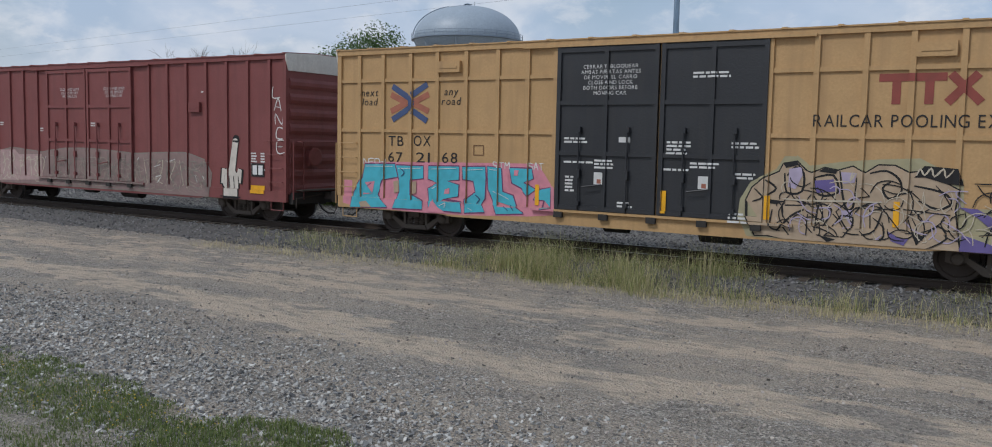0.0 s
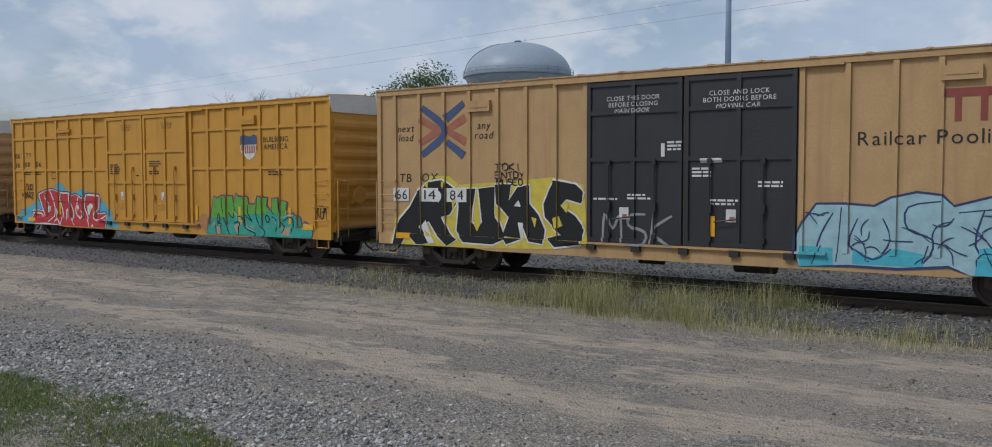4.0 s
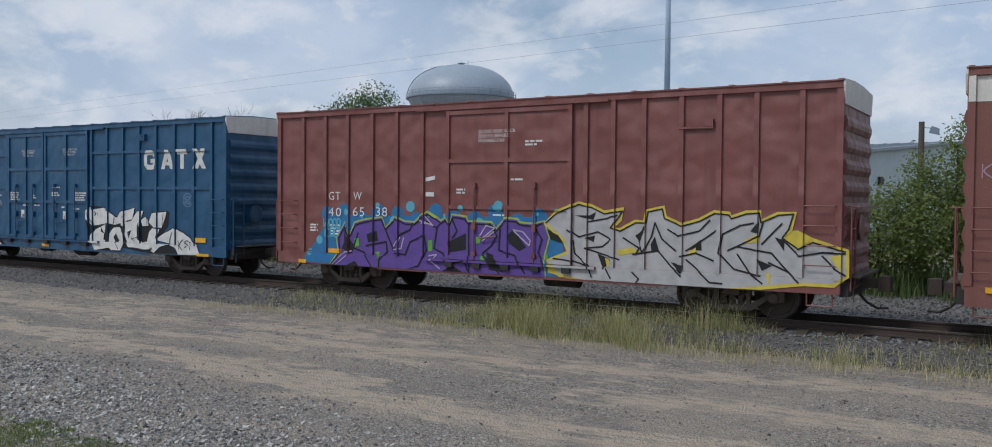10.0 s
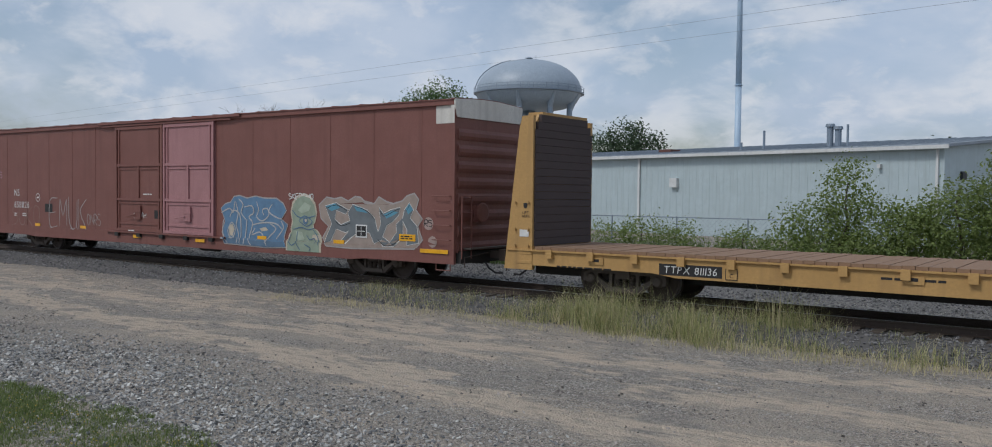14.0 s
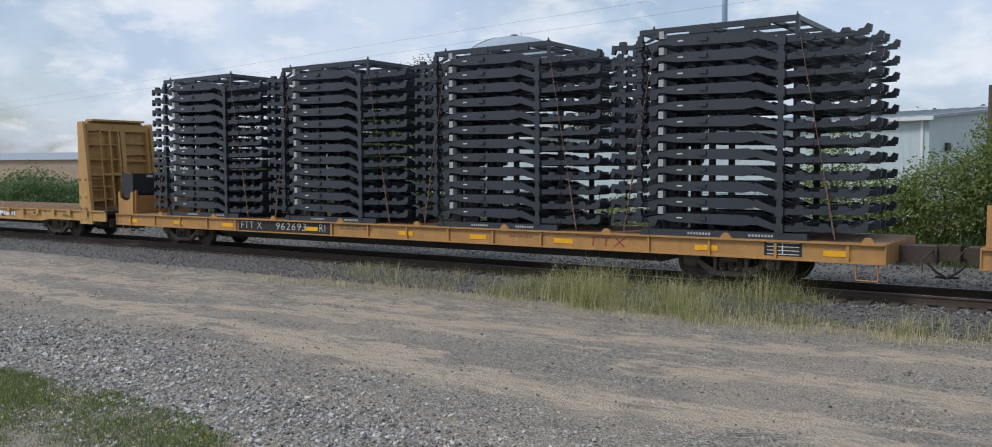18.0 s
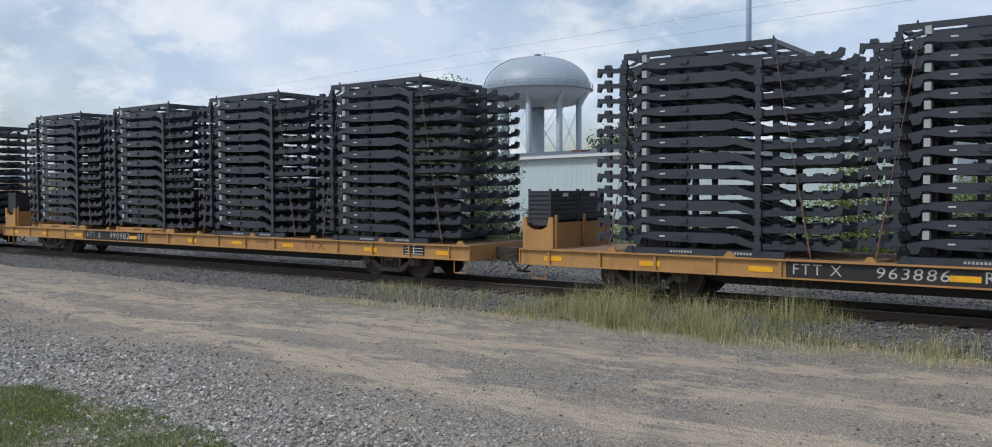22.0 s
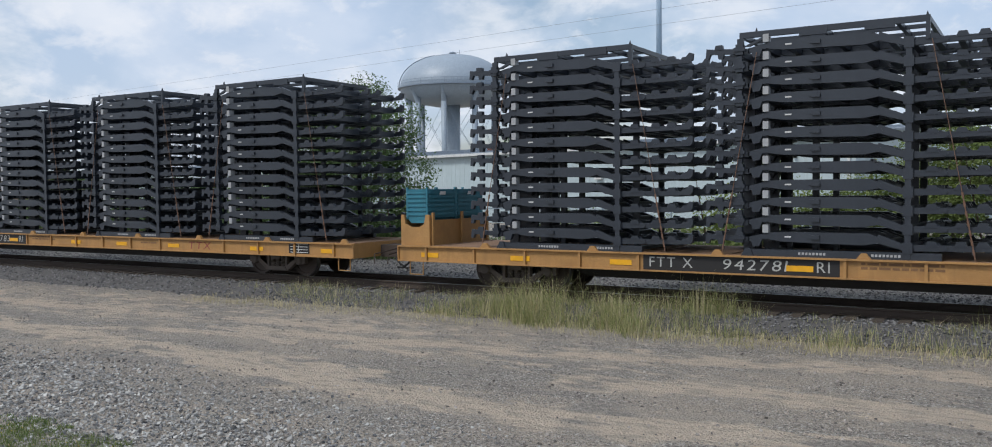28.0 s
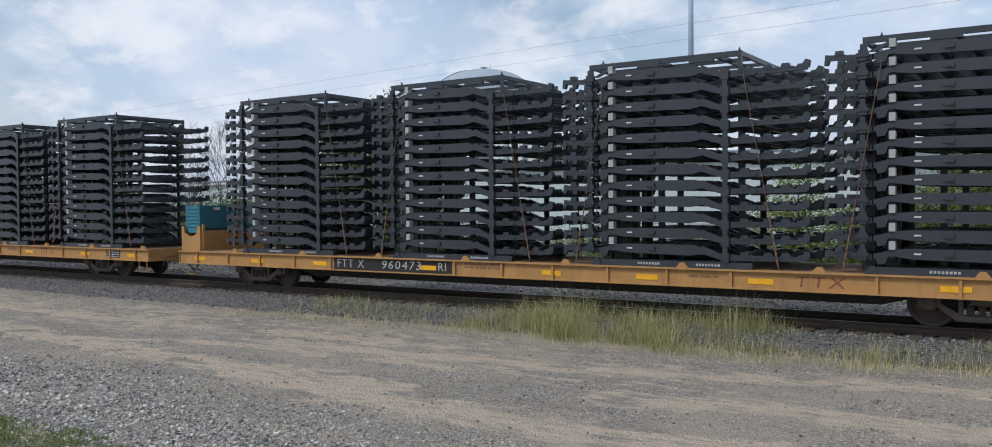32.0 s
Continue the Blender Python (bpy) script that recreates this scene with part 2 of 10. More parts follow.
def ground_material():
    """Grey crushed stone with trodden sand; the ground's own "soil" layer says where sand (red) and ballast (green) lie."""
    m, n, l, b = material("yard ground", 0.92)
    tc = n.new("ShaderNodeTexCoord").outputs["Object"]
    at = n.new("ShaderNodeAttribute")
    at.attribute_name = "soil"
    sp = n.new("ShaderNodeSeparateColor")
    l.new(at.outputs["Color"], sp.inputs[0])

    def sharpen(sock, fine, amount, lo, hi):
        """Roughen the rim of a soft mask with noise and cut it crisply."""
        ad = n.new("ShaderNodeMath"); ad.operation = "MULTIPLY_ADD"
        l.new(fine, ad.inputs[0]); ad.inputs[1].default_value = amount; l.new(sock, ad.inputs[2])
        r = n.new("ShaderNodeMapRange")
        r.inputs["From Min"].default_value, r.inputs["From Max"].default_value = lo + amount / 2, hi + amount / 2
        l.new(ad.outputs[0], r.inputs["Value"])
        return r.outputs["Result"]

    rim = noise_fac(n, l, tc, 3.2, 0.25, 0.75, (0.55, 1.3, 1), 10)
    grit = noise_fac(n, l, tc, 30.0, 0.36, 0.66, (1, 1, 1), 8)
    sand = sharpen(sp.outputs["Red"], rim, 0.8, 0.36, 0.60)
    vor = n.new("ShaderNodeTexVoronoi")
    vor.inputs["Scale"].default_value = 24.0
    l.new(tc, vor.inputs["Vector"])
    vs = n.new("ShaderNodeSeparateColor")
    l.new(vor.outputs["Color"], vs.inputs[0])
    fine = n.new("ShaderNodeTexVoronoi")
    fine.inputs["Scale"].default_value = 70.0
    l.new(tc, fine.inputs["Vector"])
    fs = n.new("ShaderNodeSeparateColor")
    l.new(fine.outputs["Color"], fs.inputs[0])
    grey = blend(n, l, vs.outputs["Red"], (0.146, 0.131, 0.111), (0.560, 0.508, 0.436))
    mix = blend(n, l, fs.outputs["Green"], (0.200, 0.177, 0.146), (0.493, 0.442, 0.368))
    grey = blend(n, l, noise_fac(n, l, tc, 2.5, 0.42, 0.58, (0.6, 1.2, 1), 8), grey, mix)
    # trodden dust fills the joints in broad patches, with crisp darker gritty islands
    dusty = noise_fac(n, l, tc, 0.9, 0.44, 0.58, (0.35, 1.2, 1), 10)
    grey = blend(n, l, dusty, grey, blend(n, l, grit, (0.533, 0.455, 0.362), (0.320, 0.280, 0.230)))
    sandy = blend(n, l, grit, (0.660, 0.550, 0.425), (0.540, 0.442, 0.335))
    sandy = blend(n, l, noise_fac(n, l, tc, 5.0, 0.5, 0.62, (0.5, 1.6, 1), 9), sandy, (0.440, 0.376, 0.295))
    c = blend(n, l, sand, grey, sandy)
    damp = noise_fac(n, l, tc, 1.3, 0.585, 0.64, (0.45, 1.2, 1), 12)
    c = blend(n, l, damp, c, blend(n, l, vs.outputs["Green"], (0.230, 0.206, 0.176), (0.430, 0.385, 0.325)))
    rock = blend(n, l, vs.outputs["Blue"], (0.059, 0.059, 0.062), (0.320, 0.310, 0.283))
    c = blend(n, l, sharpen(sp.outputs["Green"], rim, 0.5, 0.4, 0.6), c, rock)
    # single pebbles in the trodden dust, dark and pale, thick in some patches and thin in others
    peb = n.new("ShaderNodeTexVoronoi")
    peb.inputs["Scale"].default_value = 40.0
    l.new(tc, peb.inputs["Vector"])
    ps = n.new("ShaderNodeSeparateColor")
    l.new(peb.outputs["Color"], ps.inputs[0])
    patchy = noise_fac(n, l, tc, 1.1, 0.30, 0.62, (0.5, 1.1, 1), 9)
    off_sand = n.new("ShaderNodeMath"); off_sand.operation = "MULTIPLY_ADD"   # few lie on the swept sand
    l.new(sand, off_sand.inputs[0]); off_sand.inputs[1].default_value = -0.75; l.new(patchy, off_sand.inputs[2])
    off_sand.use_clamp = True
    for sock, lo, hi, rgb in ((ps.outputs["Red"], 0.42, 0.12, (0.175, 0.158, 0.138)), (ps.outputs["Green"], 0.80, 1.0, (0.66, 0.62, 0.56))):
        r = n.new("ShaderNodeMapRange")
        r.inputs["From Min"].default_value, r.inputs["From Max"].default_value = lo, hi
        l.new(sock, r.inputs["Value"])
        mul = n.new("ShaderNodeMath"); mul.operation = "MULTIPLY"
        l.new(r.outputs["Result"], mul.inputs[0]); l.new(off_sand.outputs[0], mul.inputs[1])
        c = blend(n, l, mul.outputs[0], c, rgb)
    l.new(c, b.inputs["Base Color"])
    hgt = n.new("ShaderNodeMath"); hgt.operation = "ADD"
    l.new(grit, hgt.inputs[0]); l.new(vor.outputs["Distance"], hgt.inputs[1])
    bump(n, l, b, hgt.outputs[0], 1.0, 0.04)
    return m


M_GROUND = ground_material()
M_BED = worn("ballast bed", (0.10, 0.095, 0.09), (0.03, 0.03, 0.03), rough=0.95, amount=0.7, fine=30, streak=False, relief=1.0)


# ---- builders ----
def box(bm, x0, x1, y0, y1, z0, z1):
    v = [bm.verts.new((x, y, z)) for x in (x0, x1) for y in (y0, y1) for z in (z0, z1)]
    for f in ((0, 1, 3, 2), (4, 6, 7, 5), (0, 4, 5, 1), (2, 3, 7, 6), (0, 2, 6, 4), (1, 5, 7, 3)):
        bm.faces.new([v[i] for i in f])


def prism(bm, outline, axis, a, b):
    """A flat outline of (u, v), pushed from a to b along the axis."""
    def at(u, v, w):
        return {"x": (w, u, v), "y": (u, w, v), "z": (u, v, w)}[axis]
    p = [bm.verts.new(at(u, v, a)) for u, v in outline]
    q = [bm.verts.new(at(u, v, b)) for u, v in outline]
    bm.faces.new(p)
    bm.faces.new(q[::-1])
    k = len(p)
    for i in range(k):
        bm.faces.new((p[i], q[i], q[(i + 1) % k], p[(i + 1) % k]))


def tube(bm, p0, p1, r0, r1=None, n=10):
    p0, p1 = Vector(p0), Vector(p1)
    r1 = r0 if r1 is None else r1
    q = (p1 - p0).to_track_quat("Z", "Y").to_matrix()
    rings = []
    for p, r in ((p0, r0), (p1, r1)):
        rings.append([bm.verts.new(p + q @ Vector((r * math.cos(i * math.tau / n), r * math.sin(i * math.tau / n), 0))) for i in range(n)])
    for i in range(n):
        bm.faces.new((rings[0][i], rings[0][(i + 1) % n], rings[1][(i + 1) % n], rings[1][i]))
    bm.faces.new(rings[0][::-1])
    bm.faces.new(rings[1])


def lathe(bm, profile, n, axis="z", mid=(0, 0, 0)):
    """profile of (radius, along the axis)."""
    rings = []
    for r, h in profile:
        ring = []
        for i in range(n):
            c, s = r * math.cos(i * math.tau / n), r * math.sin(i * math.tau / n)
            ring.append(bm.verts.new(Vector(mid) + Vector((c, s, h) if axis == "z" else (c, h, s))))
        rings.append(ring)
    for a, b in zip(rings, rings[1:]):
        for i in range(n):
            bm.faces.new((a[i], a[(i + 1) % n], b[(i + 1) % n], b[i]))
    bm.faces.new(rings[0])
    bm.faces.new(rings[-1])


def to_mesh(name, bm, mat, smooth=False):
    bmesh.ops.recalc_face_normals(bm, faces=bm.faces[:])
    me = bpy.data.meshes.new(name)
    bm.to_mesh(me)
    bm.free()
    me.materials.append(mat)
    if smooth:
        for p in me.polygons:
            p.use_smooth = True
    return me


def part(name, bm, mat, parent, label="", smooth=False):
    ob = new(name, bm if isinstance(bm, bpy.types.Mesh) else to_mesh(name, bm, mat, smooth))
    ob.parent = parent
    return tagged(ob, label) if label else ob


def boxes(*bs):
    bm = bmesh.new()
    for b in bs:
        box(bm, *b)
    return bm


def tubes(*ts):
    bm = bmesh.new()
    for t in ts:
        tube(bm, *t)
    return bm


def structure(name, bm, mat, label, smooth=False):
    ob = new(name, bm if isinstance(bm, bpy.types.Mesh) else to_mesh(name, bm, mat, smooth))
    return tagged(ob, label, kind="structure")


def sheet(name, verts, faces, mat, smooth=False):
    me = bpy.data.meshes.new(name)
    me.from_pydata(verts if isinstance(verts, list) else verts.tolist(), [], faces if isinstance(faces, list) else faces.tolist())
    me.materials.append(mat)
    if smooth:
        me.polygons.foreach_set("use_smooth", [True] * len(me.polygons))
    me.update()
    return me
from mathutils import geometry


# ---- running gear ----
def wheelset_mesh():
    bm = bmesh.new()
    for s in (-1, 1):
        y = s * 0.72
        prof = [(0.08, -0.09), (0.13, -0.085), (0.15, -0.05), (0.36, -0.035), (0.385, -0.065), (0.455, -0.065), (0.457, 0.03), (0.483, 0.05), (0.483, 0.07), (0.40, 0.07), (0.37, 0.02), (0.15, 0.03), (0.09, 0.06)]
        lathe(bm, [(r, -s * h * -1 if s > 0 else h) for r, h in prof] if s < 0 else [(r, -h) for r, h in prof], 28, "y", (0, y, 0))
    lathe(bm, [(0.075, -0.98), (0.085, -0.7), (0.085, 0.7), (0.075, 0.98)], 12, "y")
    for k in range(8):   # lightening marks on the plate, so that the turning shows
        a = k * math.tau / 8
        for y0 in (-0.765, 0.745):
            box(bm, 0.26 * math.cos(a) - 0.03, 0.26 * math.cos(a) + 0.03, y0, y0 + 0.02, 0.26 * math.sin(a) - 0.03, 0.26 * math.sin(a) + 0.03)
    me = to_mesh("wheelset", bm, M_WHEEL)
    me.materials.append(M_TREAD)
    for p in me.polygons:
        r = math.hypot(p.center.x, p.center.z)
        if 0.44 < r < 0.47 and abs(p.normal.y) < 0.4:
            p.material_index = 1
    return me


WHEELSET = wheelset_mesh()
HALF_BASE = 0.90   # half of the truck's wheel base
AXLE_Z = 0.457


def side_frame_mesh(y):
    bm = bmesh.new()
    prism(bm, [(-1.12, 0.60), (-1.12, 0.40), (-0.95, 0.36), (-0.74, 0.42), (-0.70, 0.66), (-0.80, 0.70)], "y", y - 0.07, y + 0.07)
    prism(bm, [(1.12, 0.60), (1.12, 0.40), (0.95, 0.36), (0.74, 0.42), (0.70, 0.66), (0.80, 0.70)][::-1], "y", y - 0.07, y + 0.07)
    prism(bm, [(-0.80, 0.70), (-0.70, 0.60), (0.70, 0.60), (0.80, 0.70), (0.42, 0.77), (-0.42, 0.77)], "y", y - 0.08, y + 0.08)
    prism(bm, [(-0.74, 0.52), (-0.74, 0.40), (-0.44, 0.17), (-0.33, 0.17), (-0.33, 0.28)], "y", y - 0.07, y + 0.07)
    prism(bm, [(0.74, 0.52), (0.74, 0.40), (0.44, 0.17), (0.33, 0.17), (0.33, 0.28)][::-1], "y", y - 0.07, y + 0.07)
    prism(bm, [(-0.36, 0.28), (-0.40, 0.17), (0.40, 0.17), (0.36, 0.28)], "y", y - 0.10, y + 0.10)
    box(bm, -0.40, -0.32, y - 0.06, y + 0.06, 0.25, 0.62)
    box(bm, 0.32, 0.40, y - 0.06, y + 0.06, 0.25, 0.62)
    return to_mesh("side_frame", bm, M_TRUCK)


def spring_mesh():
    bm = bmesh.new()
    prof = []
    for k in range(7):
        z = 0.28 + k * 0.045
        prof += [(0.075, z), (0.09, z + 0.012), (0.075, z + 0.025), (0.06, z + 0.035)]
    lathe(bm, prof, 10, "z")
    return to_mesh("spring", bm, M_TRUCK)


def cap_mesh():
    bm = bmesh.new()
    lathe(bm, [(0.13, -0.10), (0.13, 0.0), (0.10, 0.04), (0.05, 0.05)], 14, "y")
    return to_mesh("bearing_cap", bm, M_TRUCK)


FRAME_NEAR, FRAME_FAR, SPRINGS, CAP = side_frame_mesh(-0.99), side_frame_mesh(0.99), spring_mesh(), cap_mesh()
BOLSTER = to_mesh("truck", boxes((-0.18, 0.18, -1.12, 1.12, 0.50, 0.72), (-0.25, 0.25, -0.3, 0.3, 0.70, 0.86)), M_TRUCK)
BRAKE = to_mesh("brake_beam", boxes((-0.62, -0.50, -0.85, 0.85, 0.30, 0.42), (0.50, 0.62, -0.85, 0.85, 0.30, 0.42), (-0.5, 0.5, -0.2, -0.14, 0.32, 0.38)), M_UNDER)
spinning = []   # wheelsets


def truck(car, at):
    t = part("truck", BOLSTER, None, car, "dusty cast steel freight truck")
    t.location = (at, 0, 0)
    for me in (FRAME_NEAR, FRAME_FAR):
        part("side_frame", me, None, t)
    for y in (-0.99, 0.99):
        for x in (-0.2, 0.0, 0.2):
            o = part("spring", SPRINGS, None, t, "coil spring")
            o.location = (x, y, 0)
    part("brake_beam", BRAKE, None, t)
    for s in (-1, 1):
        w = part("wheelset", WHEELSET, None, t, "steel wheels with bright treads")
        w.location = (s * HALF_BASE, 0, AXLE_Z)
        spinning.append(w)
        for y in (-1, 1):
            c = part("bearing_cap", CAP, None, t)
            c.location = (s * HALF_BASE, y * 1.08, AXLE_Z + 0.02)
            c.rotation_euler = (0, 0, 0 if y > 0 else math.pi)


def coupler(car, x, way):
    """Draft gear, coupler head, air hose and cut lever at an end; way is -1 or 1."""
    w = way
    bm = bmesh.new()
    xs = sorted((x - w * 0.3, x + w * 0.45))
    box(bm, *xs, -0.09, 0.09, 0.72, 0.92)
    prism(bm, [(x + w * 0.38, -0.16), (x + w * 0.62, -0.20), (x + w * 0.66, -0.04), (x + w * 0.52, 0.03), (x + w * 0.64, 0.12), (x + w * 0.56, 0.20), (x + w * 0.38, 0.14)][::w], "z", 0.66, 0.98)
    part("coupler", bm, M_WHEEL, car, "rusty steel knuckle coupler")
    bm = bmesh.new()
    pts = [Vector((x + w * 0.05, -0.35, 0.62)), Vector((x + w * 0.2, -0.36, 0.45)), Vector((x + w * 0.4, -0.32, 0.33)), Vector((x + w * 0.62, -0.28, 0.34))]
    for a, b in zip(pts, pts[1:]):
        tube(bm, a, b, 0.028, n=6)
    part("air_hose", bm, M_RUBBER, car, "black rubber air hose")
    bm = tubes(((x + w * 0.1, -1.35, 0.78), (x + w * 0.12, -0.3, 0.88), 0.016, 0.016, 6), ((x + w * 0.1, -1.35, 0.78), (x + w * 0.12, -1.37, 0.52), 0.016, 0.016, 6))
    part("cut_lever", bm, M_WHEEL, car)


# ---- lettering and paint laid on the cars' sides ----
CHARS = "ABCDEFGHIJKLMNOPQRSTUVWXYZabcdefghijklmnopqrstuvwxyz0123456789.-&"
GLYPH = {}


def read_glyphs():
    made = []
    for c in CHARS:
        cu = bpy.data.curves.new("glyph", "FONT")
        cu.body, cu.size, cu.resolution_u, cu.fill_mode = c, 1.0, 3, "FRONT"
        made.append((c, new("glyph", cu)))
    bpy.context.view_layer.update()
    dg = bpy.context.evaluated_depsgraph_get()
    cap = 0.7
    for c, ob in made:
        me = bpy.data.meshes.new_from_object(ob.evaluated_get(dg))
        co = [v.co for v in me.vertices]
        lo, hi = min(v.x for v in co), max(v.x for v in co)
        if c == "H":
            cap = max(v.y for v in co)
        GLYPH[c] = (hi - lo, [[(co[i].x - lo, co[i].y) for i in p.vertices] for p in me.polygons])
        bpy.data.meshes.remove(me)
    for c, ob in made:
        cu = ob.data
        bpy.data.objects.remove(ob)
        bpy.data.curves.remove(cu)
    for c, (w, polys) in list(GLYPH.items()):
        GLYPH[c] = (w / cap, [[(x / cap, y / cap) for x, y in p] for p in polys])


read_glyphs()


def text_polys(s, x, z, h, width=None, slant=0.0, gap=0.22):
    """Letters of height h from (x, z); stretched to the width where one is given."""
    out, at = [], 0.0
    for c in s:
        if c == " ":
            at += 0.5
            continue
        w, polys = GLYPH[c]
        out += [[(px + at + slant * py, py) for px, py in p] for p in polys]
        at += w + gap
    k = (width / (at - gap) if width else h)
    return [[(x + px * k, z + py * h) for px, py in p] for p in out]


def rect(x0, x1, z0, z1):
    return [(x0, z0), (x1, z0), (x1, z1), (x0, z1)]


def line_bars(x, z, w, rows, h=0.05, pitch=0.085, seed=1):
    """Small stencilled lines too fine to read."""
    r, out = random.Random(seed), []
    for k in range(rows):
        at, end = x, x + w * r.uniform(0.75, 1.0)
        while at < end - 0.03:
            n = min(r.uniform(0.08, 0.26), end - at)
            out.append(rect(at, at + n, z - k * pitch, z - k * pitch + h))
            at += n + 0.035
    return out


def cut(poly, k, c):
    """The two sides of a convex outline, cut where coordinate k is c."""
    low, high = [], []
    for a, b in zip(poly, poly[1:] + poly[:1]):
        (low if a[k] <= c else high).append(a)
        if (a[k] - c) * (b[k] - c) < 0:
            f = (c - a[k]) / (b[k] - a[k])
            m = (a[0] + f * (b[0] - a[0]), a[1] + f * (b[1] - a[1]))
            low.append(m)
            high.append(m)
    return low, high


def drape(polys, relief, layer, base, step=0.00004):
    """Lays flat outlines over a side whose raised strips are given by relief."""
    xs = sorted({v for r in relief for v in r[:2]})
    zs = sorted({v for r in relief for v in r[2:4]})
    verts, faces, known = [], [], {}
    for n, poly in enumerate(polys):
        pieces = [poly]
        for k, cs in ((0, xs), (1, zs)):
            lo, hi = min(p[k] for p in poly), max(p[k] for p in poly)
            for c in cs:
                if lo + 1e-4 < c < hi - 1e-4:
                    nxt = []
                    for pc in pieces:
                        nxt += [q for q in cut(pc, k, c) if len(q) > 2]
                    pieces = nxt
        for pc in pieces:
            cx, cz = sum(p[0] for p in pc) / len(pc), sum(p[1] for p in pc) / len(pc)
            d = max([r[4] for r in relief if r[0] < cx < r[1] and r[2] < cz < r[3]], default=0.0)
            y = -(base + d + 0.005 + layer * 0.004 + (n % 90) * step)
            ring = []
            for p in pc:   # neighbours share their corners
                key = (round(p[0], 4), round(y, 6), round(p[1], 4))
                if key not in known:
                    known[key] = len(verts)
                    verts.append((p[0], y, p[1]))
                if known[key] not in ring:
                    ring.append(known[key])
            if len(ring) > 2:
                faces.append(ring)
    return verts, faces


FINE = ("graffiti_linework", "graffiti_patch", "graffiti_cloud", "stencil_lettering", "chart_linework", "graffiti_tag")   # too small to pick apart

APART = ("notice_plate", "white_label", "number_plate", "dark_plate", "plate_mark_field")   # each one by itself


def paint(car, name, polys, mat, layer=0, label="", step=0.00004):
    if name in APART and len(polys) > 1:
        return [paint(car, name, [q], mat, layer, label, step) for q in polys]
    relief, base = CARS[car]
    low = 0.675 if len(relief) else 0.0   # nothing hangs below the sill
    polys = [[(x, max(z, low)) for x, z in p] for p in polys if max(z for x, z in p) > low + 0.01]
    me = sheet(name, *drape(polys, relief, layer, base, step), mat)
    ob = part(name, me, None, car, label)
    return tagged(ob, label, kind="stuff") if name in FINE else ob


CARS = {}   # car: raised strips of its side, half width

STROKES = {
    "A": [[(0, 0), (.42, 1), (.58, 1), (1, 0)], [(.2, .36), (.8, .36)]], "B": [[(0, 0), (0, 1), (.8, .95), (.7, .55), (.1, .5), (.95, .45), (.85, .05), (0, 0)]],
    "C": [[(1, .9), (.15, 1), (0, .1), (1, 0)]], "D": [[(.05, 0), (0, 1), (.8, .9), (1, .45), (.75, .05), (.05, 0)]], "E": [[(1, 1), (0, .95), (.05, 0), (1, .05)], [(0, .5), (.8, .5)]],
    "G": [[(1, .85), (.2, 1), (0, .3), (.3, 0), (1, .1), (1, .5), (.6, .5)]], "H": [[(0, 0), (0, 1)], [(1, 0), (1, 1)], [(0, .5), (1, .5)]], "I": [[(.5, 0), (.5, 1)]],
    "J": [[(.2, 1), (1, 1), (.9, .1), (.3, 0), (0, .3)]], "F": [[(0, 0), (.05, 1), (1, .95)], [(0, .5), (.8, .5)]], "V": [[(0, 1), (.45, 0), (1, 1)]], "Q": [[(.1, .1), (0, .8), (.5, 1), (1, .8), (.9, .1), (.1, .1)]],
    "K": [[(0, 0), (.05, 1)], [(1, 1), (.1, .5), (1, 0)]], "L": [[(.1, 1), (0, .05), (1, 0)]], "M": [[(0, 0), (.1, 1), (.5, .45), (.9, 1), (1, 0)]], "N": [[(0, 0), (.05, 1), (.95, 0), (1, 1)]],
    "O": [[(.1, .1), (0, .8), (.4, 1), (.95, .85), (1, .2), (.6, 0), (.1, .1)]], "P": [[(0, 0), (.05, 1), (.9, .9), (.9, .5), (.1, .45)]], "R": [[(0, 0), (.05, 1), (.9, .92), (.85, .55), (.1, .5), (1, 0)]],
    "S": [[(1, .9), (.2, 1), (.05, .6), (.95, .45), (.85, .05), (0, 0)]], "T": [[(0, .95), (1, 1)], [(.5, 1), (.5, 0)]], "U": [[(0, 1), (.05, .1), (.9, .05), (1, 1)]],
    "W": [[(0, 1), (.2, 0), (.5, .55), (.8, 0), (1, 1)]], "X": [[(0, 0), (1, 1)], [(0, 1), (1, 0)]], "Y": [[(0, 1), (.5, .5), (1, 1)], [(.5, .5), (.45, 0)]], "Z": [[(0, .95), (1, 1), (0, 0), (1, .05)]],
}


def ribbon(a, b, wide, over):
    dx, dz = b[0] - a[0], b[1] - a[1]
    n = math.hypot(dx, dz) or 1
    ux, uz = dx / n, dz / n
    a, b = (a[0] - ux * over, a[1] - uz * over), (b[0] + ux * over, b[1] + uz * over)
    px, pz = -uz * wide / 2, ux * wide / 2
    k = 1.0 if wide < 0.19 else 0.82 + 0.36 * abs(math.sin(a[0] * 37.0 + a[1] * 53.0))
    return [(a[0] + px * k, a[1] + pz * k), (a[0] - px * k, a[1] - pz * k), (b[0] - px * (2 - k), b[1] - pz * (2 - k)), (b[0] + px * (2 - k), b[1] + pz * (2 - k))]


def disc(x, z, r, n=12):
    return [(x + r * math.cos(i * math.tau / n), z + r * math.sin(i * math.tau / n)) for i in range(n)]


